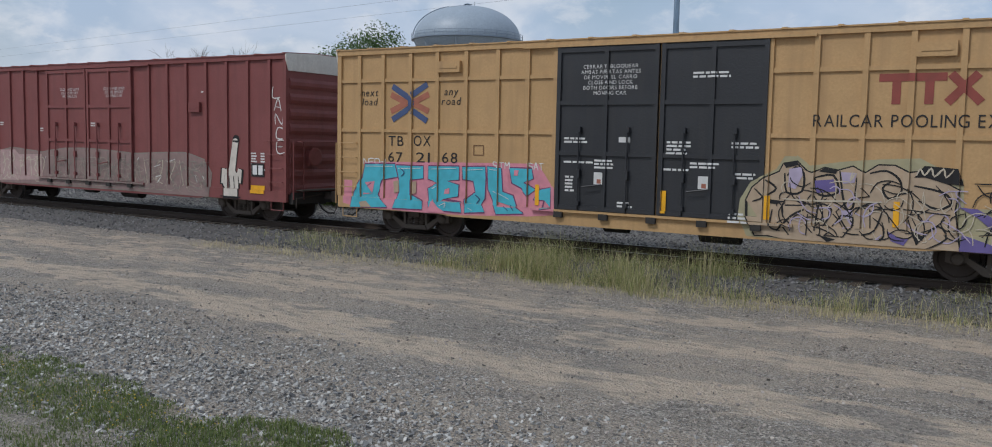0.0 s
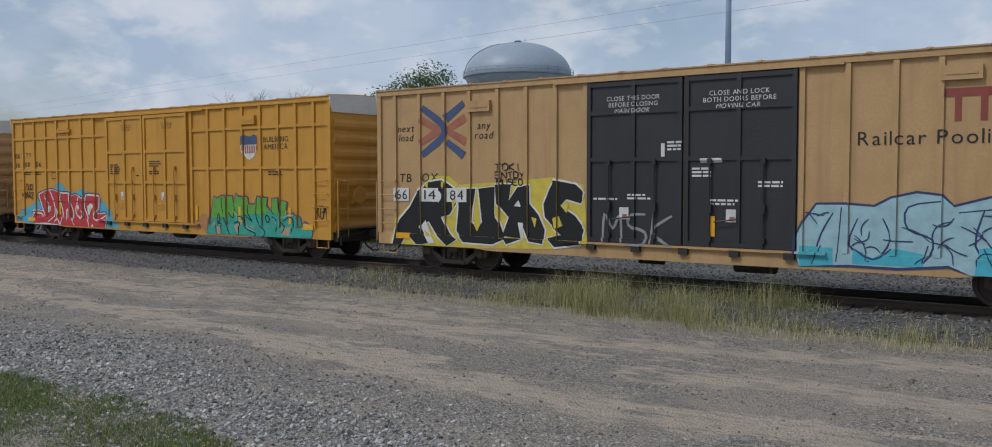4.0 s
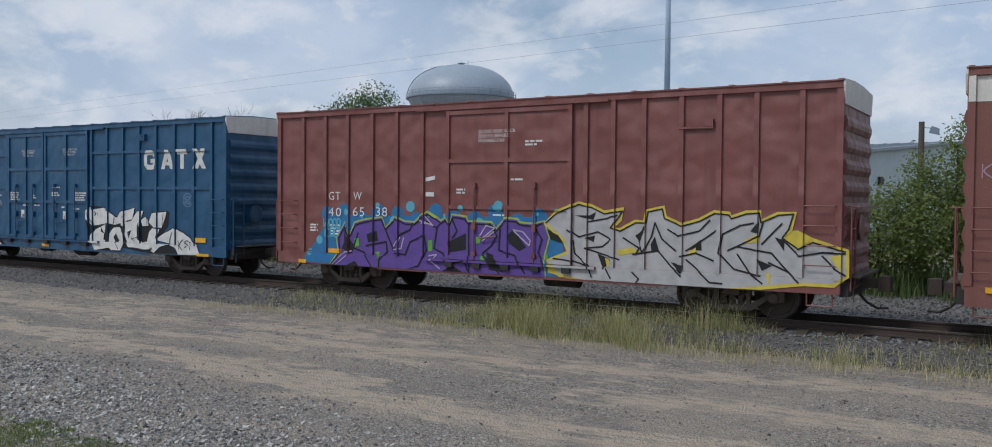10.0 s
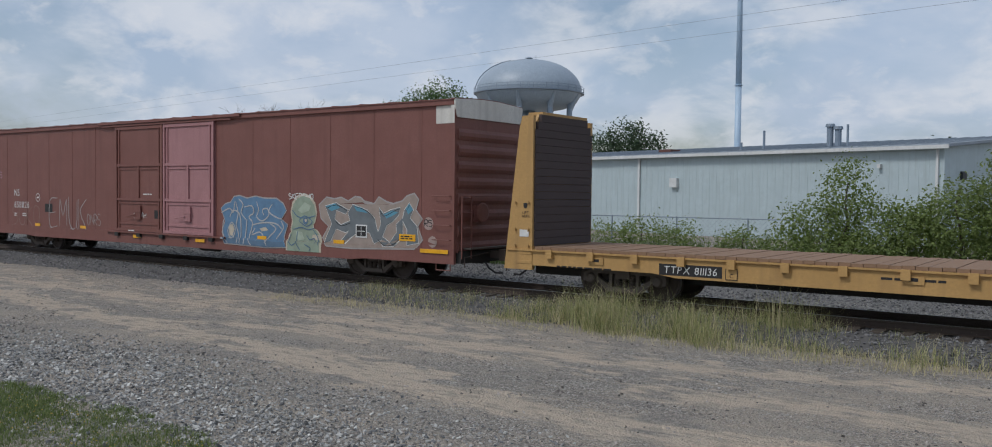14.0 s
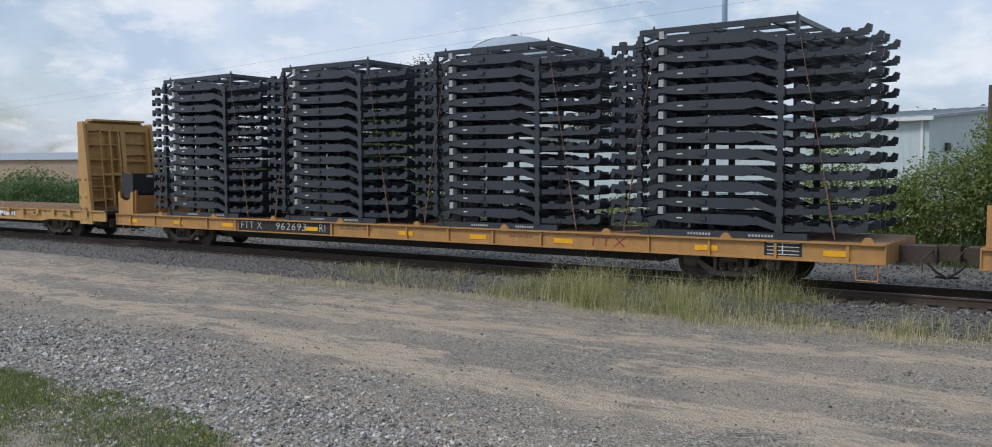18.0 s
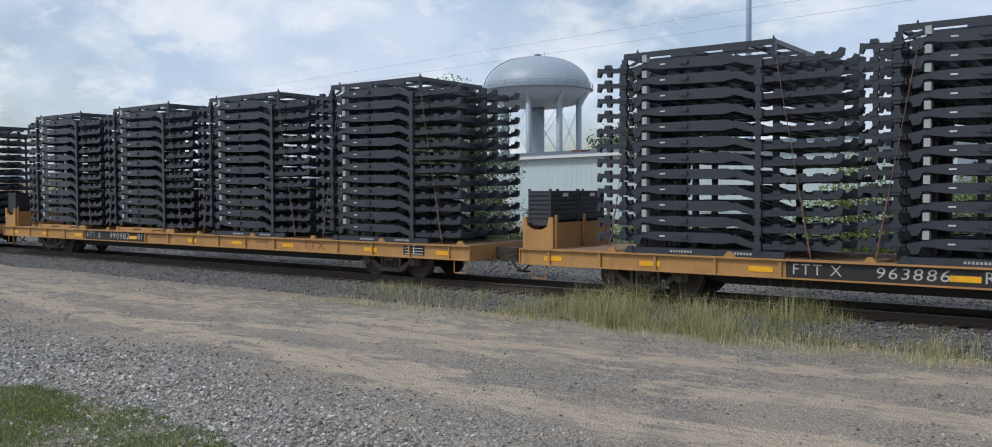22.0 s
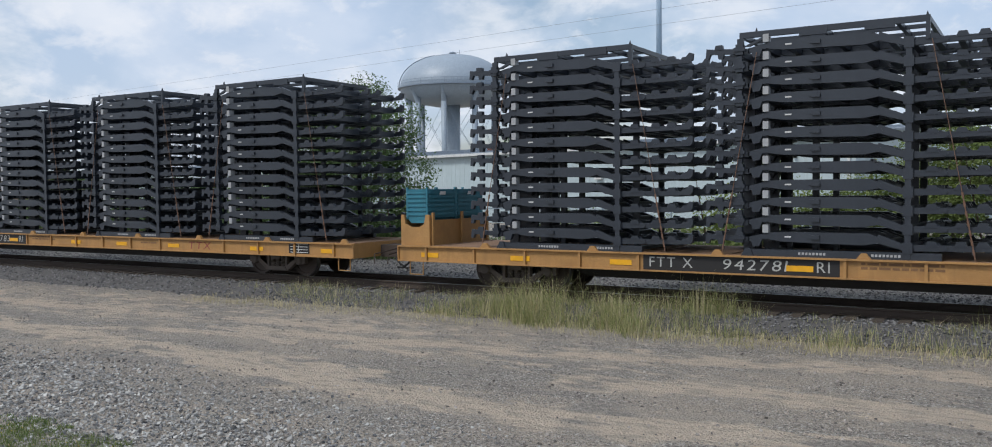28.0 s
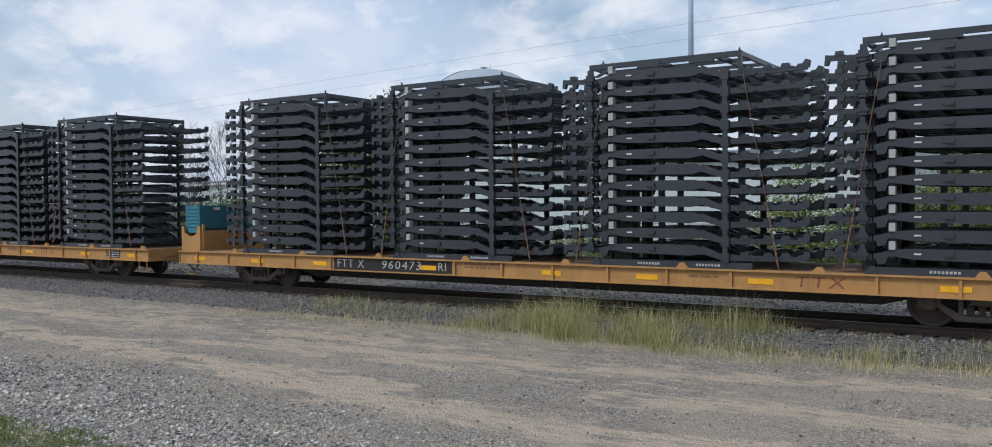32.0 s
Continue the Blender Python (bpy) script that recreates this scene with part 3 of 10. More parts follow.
def curve(pts, n=3):
    """A smooth line through the points."""
    if len(pts) < 3:
        return pts
    q = [pts[0]] + list(pts) + [pts[-1]]
    out = []
    for i in range(1, len(q) - 2):
        for k in range(n):
            t = k / n
            out.append(tuple(0.5 * (2 * q[i][j] + (q[i + 1][j] - q[i - 1][j]) * t + (2 * q[i - 1][j] - 5 * q[i][j] + 4 * q[i + 1][j] - q[i + 2][j]) * t * t + (3 * q[i][j] - q[i - 1][j] - 3 * q[i + 1][j] + q[i + 2][j]) * t ** 3) for j in (0, 1)))
    return out + [pts[-1]]


def band(pts, wide, closed=False, ends=0.5):
    """Quads along a line, with shared corners at its bends and thinner ends."""
    m = len(pts)
    side = []
    for i, p in enumerate(pts):
        a, b = (pts[i - 1], pts[(i + 1) % m]) if closed else (pts[max(0, i - 1)], pts[min(m - 1, i + 1)])
        dx, dz = b[0] - a[0], b[1] - a[1]
        k = wide / 2 / (math.hypot(dx, dz) or 1)
        if not closed:
            f = i / max(1, m - 1)
            k *= ends + (1 - ends) * min(1, 4 * f * (1 - f) + 0.25)
        side.append(((p[0] - dz * k, p[1] + dx * k), (p[0] + dz * k, p[1] - dx * k)))
    loop = list(zip(side, side[1:])) + ([(side[-1], side[0])] if closed else [])
    return [[a[0], a[1], b[1], b[0]] for a, b in loop]


def fan(poly):
    """Cuts an outline with bays into triangles."""
    v = [Vector((x, z, 0)) for x, z in poly]
    return [[poly[i] for i in t] for t in geometry.tessellate_polygon([v])]


sprays = [0]


def coat(layer):
    """A fresh coat lies a hair over the last one of its kind."""
    sprays[0] += 1
    return layer + (sprays[0] % 11) * 0.08


def shapes(car, mat, layer, outlines):
    paint(car, "graffiti_backing" if layer == 0 else "graffiti_patch", [t for o in outlines for t in fan(o)], mat, coat(layer), step=0.0)


def strokes(car, mat, wide, lines):
    paint(car, "graffiti_linework", [q for line in lines for q in band(curve(line), wide)], mat, coat(6), step=0.000008)


def angular(car, mat, wide, lines):
    """Straight sprayed lines with hard corners, each leg drawn by itself."""
    paint(car, "graffiti_linework", [ribbon(a, b, wide, wide * 0.3) for line in lines for a, b in zip(line, line[1:])], mat, coat(6), step=0.000008)


def mural(car, fill, line, wide, outline, lines, mark, mark_wide, lift=0.0):
    """A sprayed piece: filled outline, its rim, and the lines inside."""
    paint(car, "graffiti_rim", band(outline, wide * 2, True), line, coat(2 + lift), step=0.000008)
    paint(car, "graffiti_fill", fan(outline), fill, coat(3 + lift), step=0.0)
    if lines:
        paint(car, "graffiti_linework", [q for p in lines for q in band(curve(p), mark_wide)], mark, coat(4), step=0.000008)


def doodles(car, mat, wide, count, x0, x1, z0, z1, seed):
    """Busy short curls and hooks between the larger lines."""
    r, out = random.Random(seed), []
    for _ in range(count):
        x, z, a, n = r.uniform(x0, x1), r.uniform(z0, z1), r.uniform(0, math.tau), r.uniform(0.10, 0.26)
        bend, pts = r.uniform(-1.1, 1.1), []
        for _ in range(4):
            pts.append((min(max(x, x0), x1), min(max(z, z0), z1)))
            x, z, a = x + n * math.cos(a), z + n * math.sin(a), a + bend
        out.append(pts)
    strokes(car, mat, wide, out)


def scrawl(car, letters, x, z, w, h, mat, seed, thick=0.04):
    """A tag of thin sprayed lines."""
    r, polys = random.Random(seed), []
    cell = w / len(letters)
    for k, c in enumerate(letters):
        for line_pts in STROKES[c]:
            pts = [(x + (k + 0.08 + 0.8 * u + r.uniform(-.06, .06)) * cell, z + (v + r.uniform(-.07, .07)) * h) for u, v in line_pts]
            polys += band(curve(pts), thick)
    paint(car, "graffiti_tag", polys, mat, 2)


# ---- boxcars ----
def thing(name, label, category, group=""):
    ob = new(name)
    ob.empty_display_size = 0.3
    return tagged(ob, label, category, group)


rolling = []   # things that roll with the train, and where each stands at the start


def boxcar(label, start, L, mat, posts, doors, rails=(), rail_x=(), door_rails=(3.5, 2.33), end_white=True, roof=None, top=4.95, grab=True, sill=0.62, door_gap=0.03, ext=0.0, mid_post=None):
    """x from the left end; posts: x of the side posts; doors: (x0, x1, material); rails: heights of level stiffeners over the spans rail_x."""
    car = thing("boxcar", label, "boxcar", "freight train")
    car.location = (start, TRACK, 0)
    rolling.append((car, start))
    base, d = 1.50, 0.06
    relief = []
    CARS[car] = (relief, base)
    part("body", boxes((0, L, -base, base, 0.92, top - 0.1)), mat, car)
    # side sill, deeper between the trucks
    bm = bmesh.new()
    for y0, y1 in ((-base - 0.045, -base + 0.05), (base - 0.05, base + 0.045)):
        prism(bm, [(0.02, sill + 0.05), (3.4, sill + 0.05), (3.9, sill), (L - 3.9, sill), (L - 3.4, sill + 0.05), (L - 0.02, sill + 0.05), (L - 0.02, 0.985), (0.02, 0.985)], "y", y0, y1)
    part("side_sill", bm, mat, car)
    relief.append((0, L, 0.5, 0.985, 0.045))
    bm = bmesh.new()
    for y0, y1 in ((-base - 0.075, -base + 0.02), (base - 0.02, base + 0.075)):
        box(bm, 0, L + ext, y0, y1, top - 0.13, top)
    part("top_chord", bm, mat, car)
    # roof: shallow peak with raised seams
    bm = bmesh.new()
    prism(bm, [(-base - 0.10, top), (base + 0.10, top), (base + 0.10, top + 0.03), (0.4, top + 0.10), (-0.4, top + 0.10), (-base - 0.10, top + 0.03)], "x", -0.02, L + 0.02 + ext)
    part("roof", bm, roof or mat, car)
    k = round(L / 1.13)
    seam = to_mesh("roof_seam", (lambda b: (prism(b, [(-base - 0.115, top + 0.012), (base + 0.115, top + 0.012), (base + 0.11, top + 0.05), (0.4, top + 0.125), (-0.4, top + 0.125), (-base - 0.11, top + 0.05)], "x", -0.05, 0.05), b)[1])(bmesh.new()), roof or mat)
    for i in range(k + 1):
        o = part("roof_seam", seam, None, car)
        o.location = (0.06 + i * (L - 0.12) / k, 0, 0)
    # posts and level stiffeners
    post = to_mesh("side_post", boxes((-0.055, 0.055, -base - d, -base + 0.01, 0.98, top - 0.125)), mat)
    back = to_mesh("side_post", boxes((-0.055, 0.055, base - 0.01, base + d, 0.98, top - 0.125)), mat)
    for x in posts:
        for me in ((post,) if 0 < x < L else (post, back)):
            o = part("side_post", me, None, car)
            o.location = (x, 0, 0)
        relief.append((x - 0.055, x + 0.055, 0.98, top - 0.125, d))
    for x0, x1 in ((0.0, 0.14), (L - 0.14, L)):
        for y0, y1 in ((-base - d, -base + 0.004), (base - 0.004, base + d)):
            part("corner_post", boxes((x0 + 0.003, x1 - 0.003, y0, y1, 0.987, top - 0.132)), mat, car)
        relief.append((x0, x1, 0.95, top, d))
    for z in rails:
        for x0, x1 in rail_x:
            part("side_rail", boxes((x0, x1, -base - d * 0.8, -base + 0.01, z - 0.045, z + 0.045)), mat, car)
            relief.append((x0, x1, z - 0.045, z + 0.045, d * 0.8))
    # doors
    for x0, x1, dm in doors:
        dd = 0.05
        door = part("door", boxes((x0 + door_gap, x1 - door_gap, -base - dd, -base + 0.01, 0.99, top - 0.16)), dm, car, "ribbed steel sliding door")
        relief.append((x0 + door_gap, x1 - door_gap, 0.99, top - 0.16, dd))
        w = x1 - x0
        for k, x in enumerate((x0 + 0.08, x0 + w / 2, x1 - 0.08)):
            za, zb = mid_post if mid_post and k == 1 else (1.0, top - 0.17)
            part("door_post", boxes((x - 0.05, x + 0.05, -base - 0.10, -base - dd + 0.01, za, zb)), dm, door)
            relief.append((x - 0.05, x + 0.05, za, zb, 0.10))
        if mid_post:   # a second frame inside the edge, a latch box and its arm
            for xa, xb in ((x0 + 0.24, x0 + 0.29), (x1 - 0.29, x1 - 0.24)):
                part("inner_post", boxes((xa, xb, -base - 0.085, -base - dd + 0.01, 1.02, top - 0.2)), dm, door)
            for z in (3.30, 2.04, 1.28):
                part("inner_rail", boxes((x0 + 0.29, x1 - 0.29, -base - 0.08, -base - dd + 0.01, z - 0.03, z + 0.03)), dm, door)
            part("latch_box", boxes((x0 + w * 0.44, x0 + w * 0.56, -base - 0.13, -base - dd + 0.01, 1.45, 1.95)), dm, door)
            part("latch_arm", boxes((x0 + w * 0.42, x0 + w * 0.58, -base - 0.15, -base - 0.12, 1.72, 1.78)), dm, door)
        for z in (*door_rails, 1.05, top - 0.24):
            part("door_rail", boxes((x0 + 0.05, x1 - 0.05, -base - 0.095, -base - dd + 0.01, z - 0.05, z + 0.05)), dm, door)
            relief.append((x0 + 0.05, x1 - 0.05, z - 0.05, z + 0.05, 0.095))
        for x in () if mid_post else (x0 + w * 0.25, x0 + w * 0.72):
            part("lock_rod", tubes(((x, -base - 0.125, 1.0), (x, -base - 0.125, 2.95), 0.022, 0.022, 6)), dm, door)
            for z0, z1 in ((1.75, 1.95), (1.12, 1.22), (2.82, 2.94)):
                part("lock_guide", boxes((x - 0.05, x + 0.05, -base - 0.15, -base - 0.05, z0, z1)), dm, door)
        part("door_handle", tubes(((x0 + w * 0.3, -base - 0.16, 1.55), (x0 + w * 0.3 + 0.5, -base - 0.16, 1.62), 0.02, 0.02, 6)), dm, door)
    if doors:
        x0, x1 = min(q[0] for q in doors), max(q[1] for q in doors)
        part("door_track", boxes((x0 - 0.6, x1 + 0.6, -base - 0.13, -base - 0.02, 0.93, 0.985)), mat, car)
        relief.append((x0 - 0.6, x1 + 0.6, 0.93, 0.985, 0.13))
        part("door_track", boxes((x0 - 0.9, x1 + 0.9, -base - 0.12, -base - 0.02, top - 0.16, top - 0.10)), mat, car)
        for i in range(5):
            xx = x0 + 0.15 + i * (x1 - x0 - 0.3) / 4
            part("door_roller", boxes((xx - 0.11, xx + 0.11, -base - 0.14, -base - 0.04, 0.80, 0.94)), M_UNDER, car)
    # corrugated ends
    for x, s in ((0, -1), (L, 1)):
        bm = bmesh.new()
        zz = 1.05
        while zz < (4.4 if end_white else 4.6):
            prism(bm, [(x - s * 0.01, zz - 0.15), (x + s * 0.02, zz - 0.15), (x + s * 0.055, zz - 0.05), (x + s * 0.055, zz + 0.05), (x + s * 0.02, zz + 0.15), (x - s * 0.01, zz + 0.15)], "y", -base + 0.07, base - 0.07)
            part("end_rib", bm, mat, car)
            bm = bmesh.new()
            zz += 0.44
        bm.free()
        if end_white:
            bm = bmesh.new()
            prism(bm, [(-base + 0.02, top - 0.46), (base - 0.02, top - 0.46), (base + 0.09, top - 0.1), (base + 0.09, top + 0.025), (0.4, top + 0.095), (-0.4, top + 0.095), (-base - 0.09, top + 0.025), (-base - 0.09, top - 0.1)], "x", *sorted((x - s * 0.01, x + s * 0.035 + (ext if s > 0 else 0))))
            part("end_panel", bm, M_WHITEPAINT, car, "dirty white upper end panel")
        bm = bmesh.new()
        for z in (1.2, 1.6, 2.0, 2.4):
            tube(bm, (x + s * 0.16, -base + 0.08, z), (x + s * 0.16, -base + 0.5, z), 0.016, n=6)
        for y in (-base + 0.08, -base + 0.5):
            tube(bm, (x + s * 0.16, y, 0.75), (x + s * 0.16, y, 2.45), 0.02, n=6)
        part("end_ladder", bm, mat, car)
        part("crossover_platform", boxes((*sorted((x + s * 0.02, x + s * 0.30)), -1.2, 1.2, 1.0, 1.04)), M_TRUCK, car)
        part("end_sill", boxes((*sorted((x - s * 0.05, x + s * 0.12)), -1.4, 1.4, 0.62, 0.95)), M_UNDER, car)
        part("handrail", tubes(((x + s * 0.28, -1.2, 2.45), (x + s * 0.28, 1.2, 2.45), 0.016, 0.016, 6), ((x + s * 0.05, -1.2, 2.45), (x + s * 0.28, -1.2, 2.45), 0.016, 0.016, 6)), mat, car)
        coupler(car, x + s * 0.1, s)
    bm = bmesh.new()
    lathe(bm, [(0.24, 0), (0.28, 0.02), (0.28, 0.04), (0.24, 0.05)], 18, "z")
    for a in range(3):
        c, s = math.cos(a * math.pi / 3) * 0.25, math.sin(a * math.pi / 3) * 0.25
        tube(bm, (-c, -s, 0.025), (c, s, 0.025), 0.014, n=5)
    bw = part("brake_wheel", bm, mat, car)
    bw.location, bw.rotation_euler = (L + 0.17, -0.55, 2.0), (0, math.pi / 2, 0)
    part("gear_box", boxes((L, L + 0.16, -0.75, -0.35, 1.75, 2.2)), mat, car)
    # grab irons and steps on the side
    if grab:
        for x0 in (0.12, L - 0.72):
            for z in (1.25, 1.65, 2.05, 2.45):
                part("grab_iron", tubes(((x0, -base - 0.13, z), (x0 + 0.6, -base - 0.13, z), 0.014, 0.014, 6), ((x0, -base - 0.13, z), (x0, -base, z), 0.014, 0.014, 6), ((x0 + 0.6, -base - 0.13, z), (x0 + 0.6, -base, z), 0.014, 0.014, 6)), mat, car)
            part("sill_step", tubes(((x0 + 0.05, -base, 0.8), (x0 + 0.05, -base, 0.42), 0.016, 0.016, 6), ((x0 + 0.55, -base, 0.8), (x0 + 0.55, -base, 0.42), 0.016, 0.016, 6), ((x0 + 0.05, -base, 0.42), (x0 + 0.55, -base, 0.42), 0.016, 0.016, 6)), mat, car)
    # underframe
    part("centre_sill", boxes((0.1, L - 0.1, -0.22, 0.22, 0.55, 0.92)), M_UNDER, car)
    for i in range(6):
        x = 4.4 + i * (L - 8.8) / 5
        part("crossbearer", boxes((x - 0.08, x + 0.08, -1.45, 1.45, 0.66, 0.92)), M_UNDER, car)
    bm = bmesh.new()
    tube(bm, (L * 0.42, -0.75, 0.62), (L * 0.42 + 0.6, -0.75, 0.62), 0.17, n=12)
    tube(bm, (L * 0.55, -0.9, 0.60), (L * 0.55 + 0.9, -0.9, 0.60), 0.2, n=12)
    tube(bm, (2, -1.1, 0.74), (L - 2, -1.1, 0.74), 0.02, n=6)
    part("brake_gear", bm, M_UNDER, car)
    for x in (3.45, L - 3.45) if L > 22 else (2.35, L - 2.35):
        truck(car, x)
    return car


def spaced(a, b, n):
    return [a + (b - a) * i / n for i in range(n + 1)]


def reflectors(car, xs, z=1.35, tall=0.55, wide=0.11):
    for x in xs:
        paint(car, "reflector", [rect(x - wide / 2, x + wide / 2, z - tall / 2, z + tall / 2)], M_REFLECT, 6, "yellow reflector strip")


red_car = boxcar("dusty red double-door boxcar with graffiti along its lower side", -37.5, 18.6, M_RED, [x for x in spaced(0.8, 6.1, 6) + spaced(12.4, 17.9, 6)], [(6.72, 9.1, M_RED), (9.1, 11.59, M_RED)])
tan_car = boxcar("tan panelled boxcar with black doors and pink and blue graffiti", -16.93, 18.72, M_TAN, [0.78, 1.6, 2.52, 3.38, 4.27, 5.21, 6.06, 6.83, 11.85, 12.76, 13.69, 14.53, 15.4, 16.28, 17.11, 17.95], [(6.86, 9.45, M_BLACKDOOR), (9.45, 11.85, M_BLACKDOOR)], (4.13, 2.8), ((0.14, 6.8), (11.9, 18.55)))
gold_car = boxcar("golden yellow double-door boxcar with red and green graffiti", 3.62, 18.84, M_GOLD, [0.82, 1.73, 2.6, 3.46, 4.33, 5.24, 6.11, 6.96, 12.12, 13.01, 13.89, 14.78, 15.66, 16.5, 17.3, 18.1], [(7.0, 9.38, M_GOLD), (9.38, 11.95, M_GOLD)], (4.14, 2.86), ((0.14, 6.95), (12.1, 18.7)), door_rails=(3.48, 2.38))
tan_car_b = boxcar("faded tan boxcar with black doors and black and yellow graffiti", 24.35, 18.72, M_TAN, [0.65, 1.53, 2.39, 3.25, 4.16, 5.04, 5.91, 6.76, 11.9, 12.8, 13.7, 14.5, 15.4, 16.3, 17.1, 18.0], [(6.81, 9.3, M_BLACKDOOR), (9.3, 11.84, M_BLACKDOOR)], door_rails=(4.05, 2.95))
oxide_car = boxcar("dark oxide red single-door boxcar with white lettering and grey graffiti", 45.15, 15.5, M_OXIDE, [0.75, 1.6, 2.31, 3.05, 3.83, 4.59, 5.41, 6.05, 9.5, 10.25, 10.97, 11.78, 12.52, 13.25, 14.24, 14.9], [(6.15, 9.28, M_OXIDE)])
blue_car = boxcar("deep blue double-door boxcar with white graffiti", 62.9, 18.72, M_BLUE, [0.74, 1.59, 2.47, 3.3, 4.15, 5.03, 5.99, 6.85, 12.0, 12.85, 13.7, 14.55, 15.4, 16.3, 17.2, 18.04], [(6.95, 9.28, M_BLUE), (9.28, 11.88, M_BLUE)], (4.0, 2.8), ((0.14, 6.9), (12.0, 18.04)), door_rails=(3.48, 2.31))
wavy_car = boxcar("oxide red boxcar with purple and silver graffiti", 83.78, 15.6, M_WAVYRED, [1.0, 1.84, 2.65, 3.52, 4.36, 5.2, 9.92, 10.61, 11.36, 12.23, 13.08, 13.87, 14.8], [(5.96, 9.61, M_WAVYRED)])
long_car = boxcar("long brown red smooth-sided boxcar with one pink door", 101.55, 26.45, M_BROWNRED, [], [(10.1, 13.15, M_BROWNRED), (13.15, 16.1, M_PINK)], door_rails=(3.44, 2.18), top=5.04, sill=0.55, mid_post=(2.18, 3.44))


# ---- flat cars ----
def bulkhead_car(start):
    car = thing("bulkhead_flat_car", "empty yellow bulkhead flat car with wooden deck and dark plank bulkheads", "flat car", "freight train")
    car.location = (start, TRACK, 0)
    rolling.append((car, start))
    CARS[car] = ([], 1.47)
    L = 21.3
    for s in (-1, 1):
        bm = bmesh.new()
        prism(bm, [(-0.1, 0.72), (4.0, 0.72), (4.6, 0.64), (L - 4.6, 0.64), (L - 4.0, 0.72), (L, 0.72), (L, 1.12), (-0.1, 1.12)], "y", *sorted((s * 1.47, s * 1.40)))
        part("side_sill", bm, M_BULKYELLOW, car)
        part("sill_flange", boxes((-0.1, L, *sorted((s * 1.53, s * 1.40)), 1.08, 1.122)), M_BULKYELLOW, car)
    for i in range(17):
        x = 1.2 + i * (L - 2.4) / 16
        part("stake_pocket", boxes((x - 0.09, x + 0.09, -1.57, -1.46, 0.92, 1.13)), M_BULKYELLOW, car)
    part("deck_base", boxes((-0.1, L, -1.42, 1.42, 0.98, 1.12)), M_UNDER, car)
    plank = to_mesh("deck_plank", boxes((0.006, 0.234, -1.50, 1.50, 1.125, 1.20)), M_DECK)
    for i in range(int((L - 1.7) / 0.24)):
        o = part("deck_plank", plank, None, car)
        o.location = (0.75 + i * 0.24, 0, 0.006 * math.sin(i * 2.3))
    for x, s in ((0.66, 1), (L - 1.72, -1)):   # the bulkheads' inner faces
        def bx(a, b):
            return sorted((x - s * a, x - s * b))
        for y0, y1 in ((-1.49, -1.38), (1.38, 1.49)):
            bm = bmesh.new()
            prism(bm, [(x, 0.60), (x, 4.52), (x - s * 0.34, 4.52), (x - s * 0.42, 4.2), (x - s * 0.86, 0.60)][::s], "y", y0, y1)
            part("bulkhead_side", bm, M_BULKYELLOW, car, "tall tapered yellow side plate")
        bm = bmesh.new()
        prism(bm, [(-1.36, 1.12), (1.36, 1.12), (1.36, 4.25), (1.12, 4.58), (-1.12, 4.58), (-1.36, 4.25)], "x", *bx(0.05, 0.14))
        part("bulkhead_plate", bm, M_BULKYELLOW, car)
        for i in range(17):
            z0 = 1.21 + i * 0.198
            w = 1.42 if z0 < 4.1 else 1.42 - (z0 - 4.05) * 0.8
            part("lining_plank", boxes((*sorted((x + s * (0.035 + 0.008 * math.sin(i * 5.1)), x - s * 0.05)), -w, w, z0, z0 + 0.190)), M_LINING, car)
        def deep(z):   # how far the tapered back stands out at a height
            return 0.62 - (z - 1.0) * 0.097
        for y, half in ((-0.36, 0.035), (0.02, 0.035), (0.20, 0.09), (1.30, 0.05)):
            bm = bmesh.new()
            prism(bm, [(x - s * 0.14, 1.0), (x - s * 0.14, 4.45), (x - s * deep(4.45), 4.45), (x - s * deep(1.0), 1.0)][::s], "y", y - half, y + half)
            part("bulkhead_rib", bm, M_BULKYELLOW, car)
        for y0, y1, zs in ((-1.36, -0.40, (1.52, 2.02, 3.08, 3.66)), (-0.32, -0.02, (3.08, 3.66)), (0.06, 0.11, (3.1,)), (0.30, 1.24, (1.60, 2.06, 3.02, 3.30, 3.72))):
            for z in zs:
                part("bulkhead_shelf", boxes((*bx(0.14, deep(z) - 0.09), y0, y1, z - 0.03, z + 0.03)), M_BULKYELLOW, car)
        part("bulkhead_brace", boxes((*bx(0.14, deep(2.5) + 0.015), -1.37, 1.37, 2.45, 2.55)), M_BULKYELLOW, car)
        part("bulkhead_header", boxes((*bx(0.14, deep(4.3) + 0.01), -1.30, 1.30, 4.18, 4.46)), M_BULKYELLOW, car)
        part("bulkhead_cap", boxes((*bx(-0.04, 0.40), -1.12, 1.12, 4.56, 4.63)), M_BULKYELLOW, car)
        for z in (0.76, 1.0):
            part("side_slot_plate", boxes((*bx(0.02, 0.46), -1.505, -1.485, z, z + 0.07)), M_BULKYELLOW, car)
        for z in (1.2, 1.62, 2.3):
            for q in (0.10, 0.50):
                part("hook", tubes(((x - s * q, -1.53, z - 0.05), (x - s * q, -1.53, z + 0.05), 0.02, 0.02, 6), ((x - s * q, -1.53, z), (x - s * q, -1.48, z), 0.015, 0.015, 6)), M_BULKYELLOW, car)
        bm = bmesh.new()
        for i in range(8):
            z = 1.05 + i * 0.43
            xx = x - s * (deep(z) + 0.06)
            tube(bm, (xx, -1.32, z), (xx, -0.80, z), 0.016, n=6)
        for y in (-1.32, -0.80):
            tube(bm, (x - s * (deep(0.9) + 0.06), y, 0.9), (x - s * (deep(4.3) + 0.06), y, 4.3), 0.028, n=6)
        part("ladder", bm, M_BULKYELLOW, car)
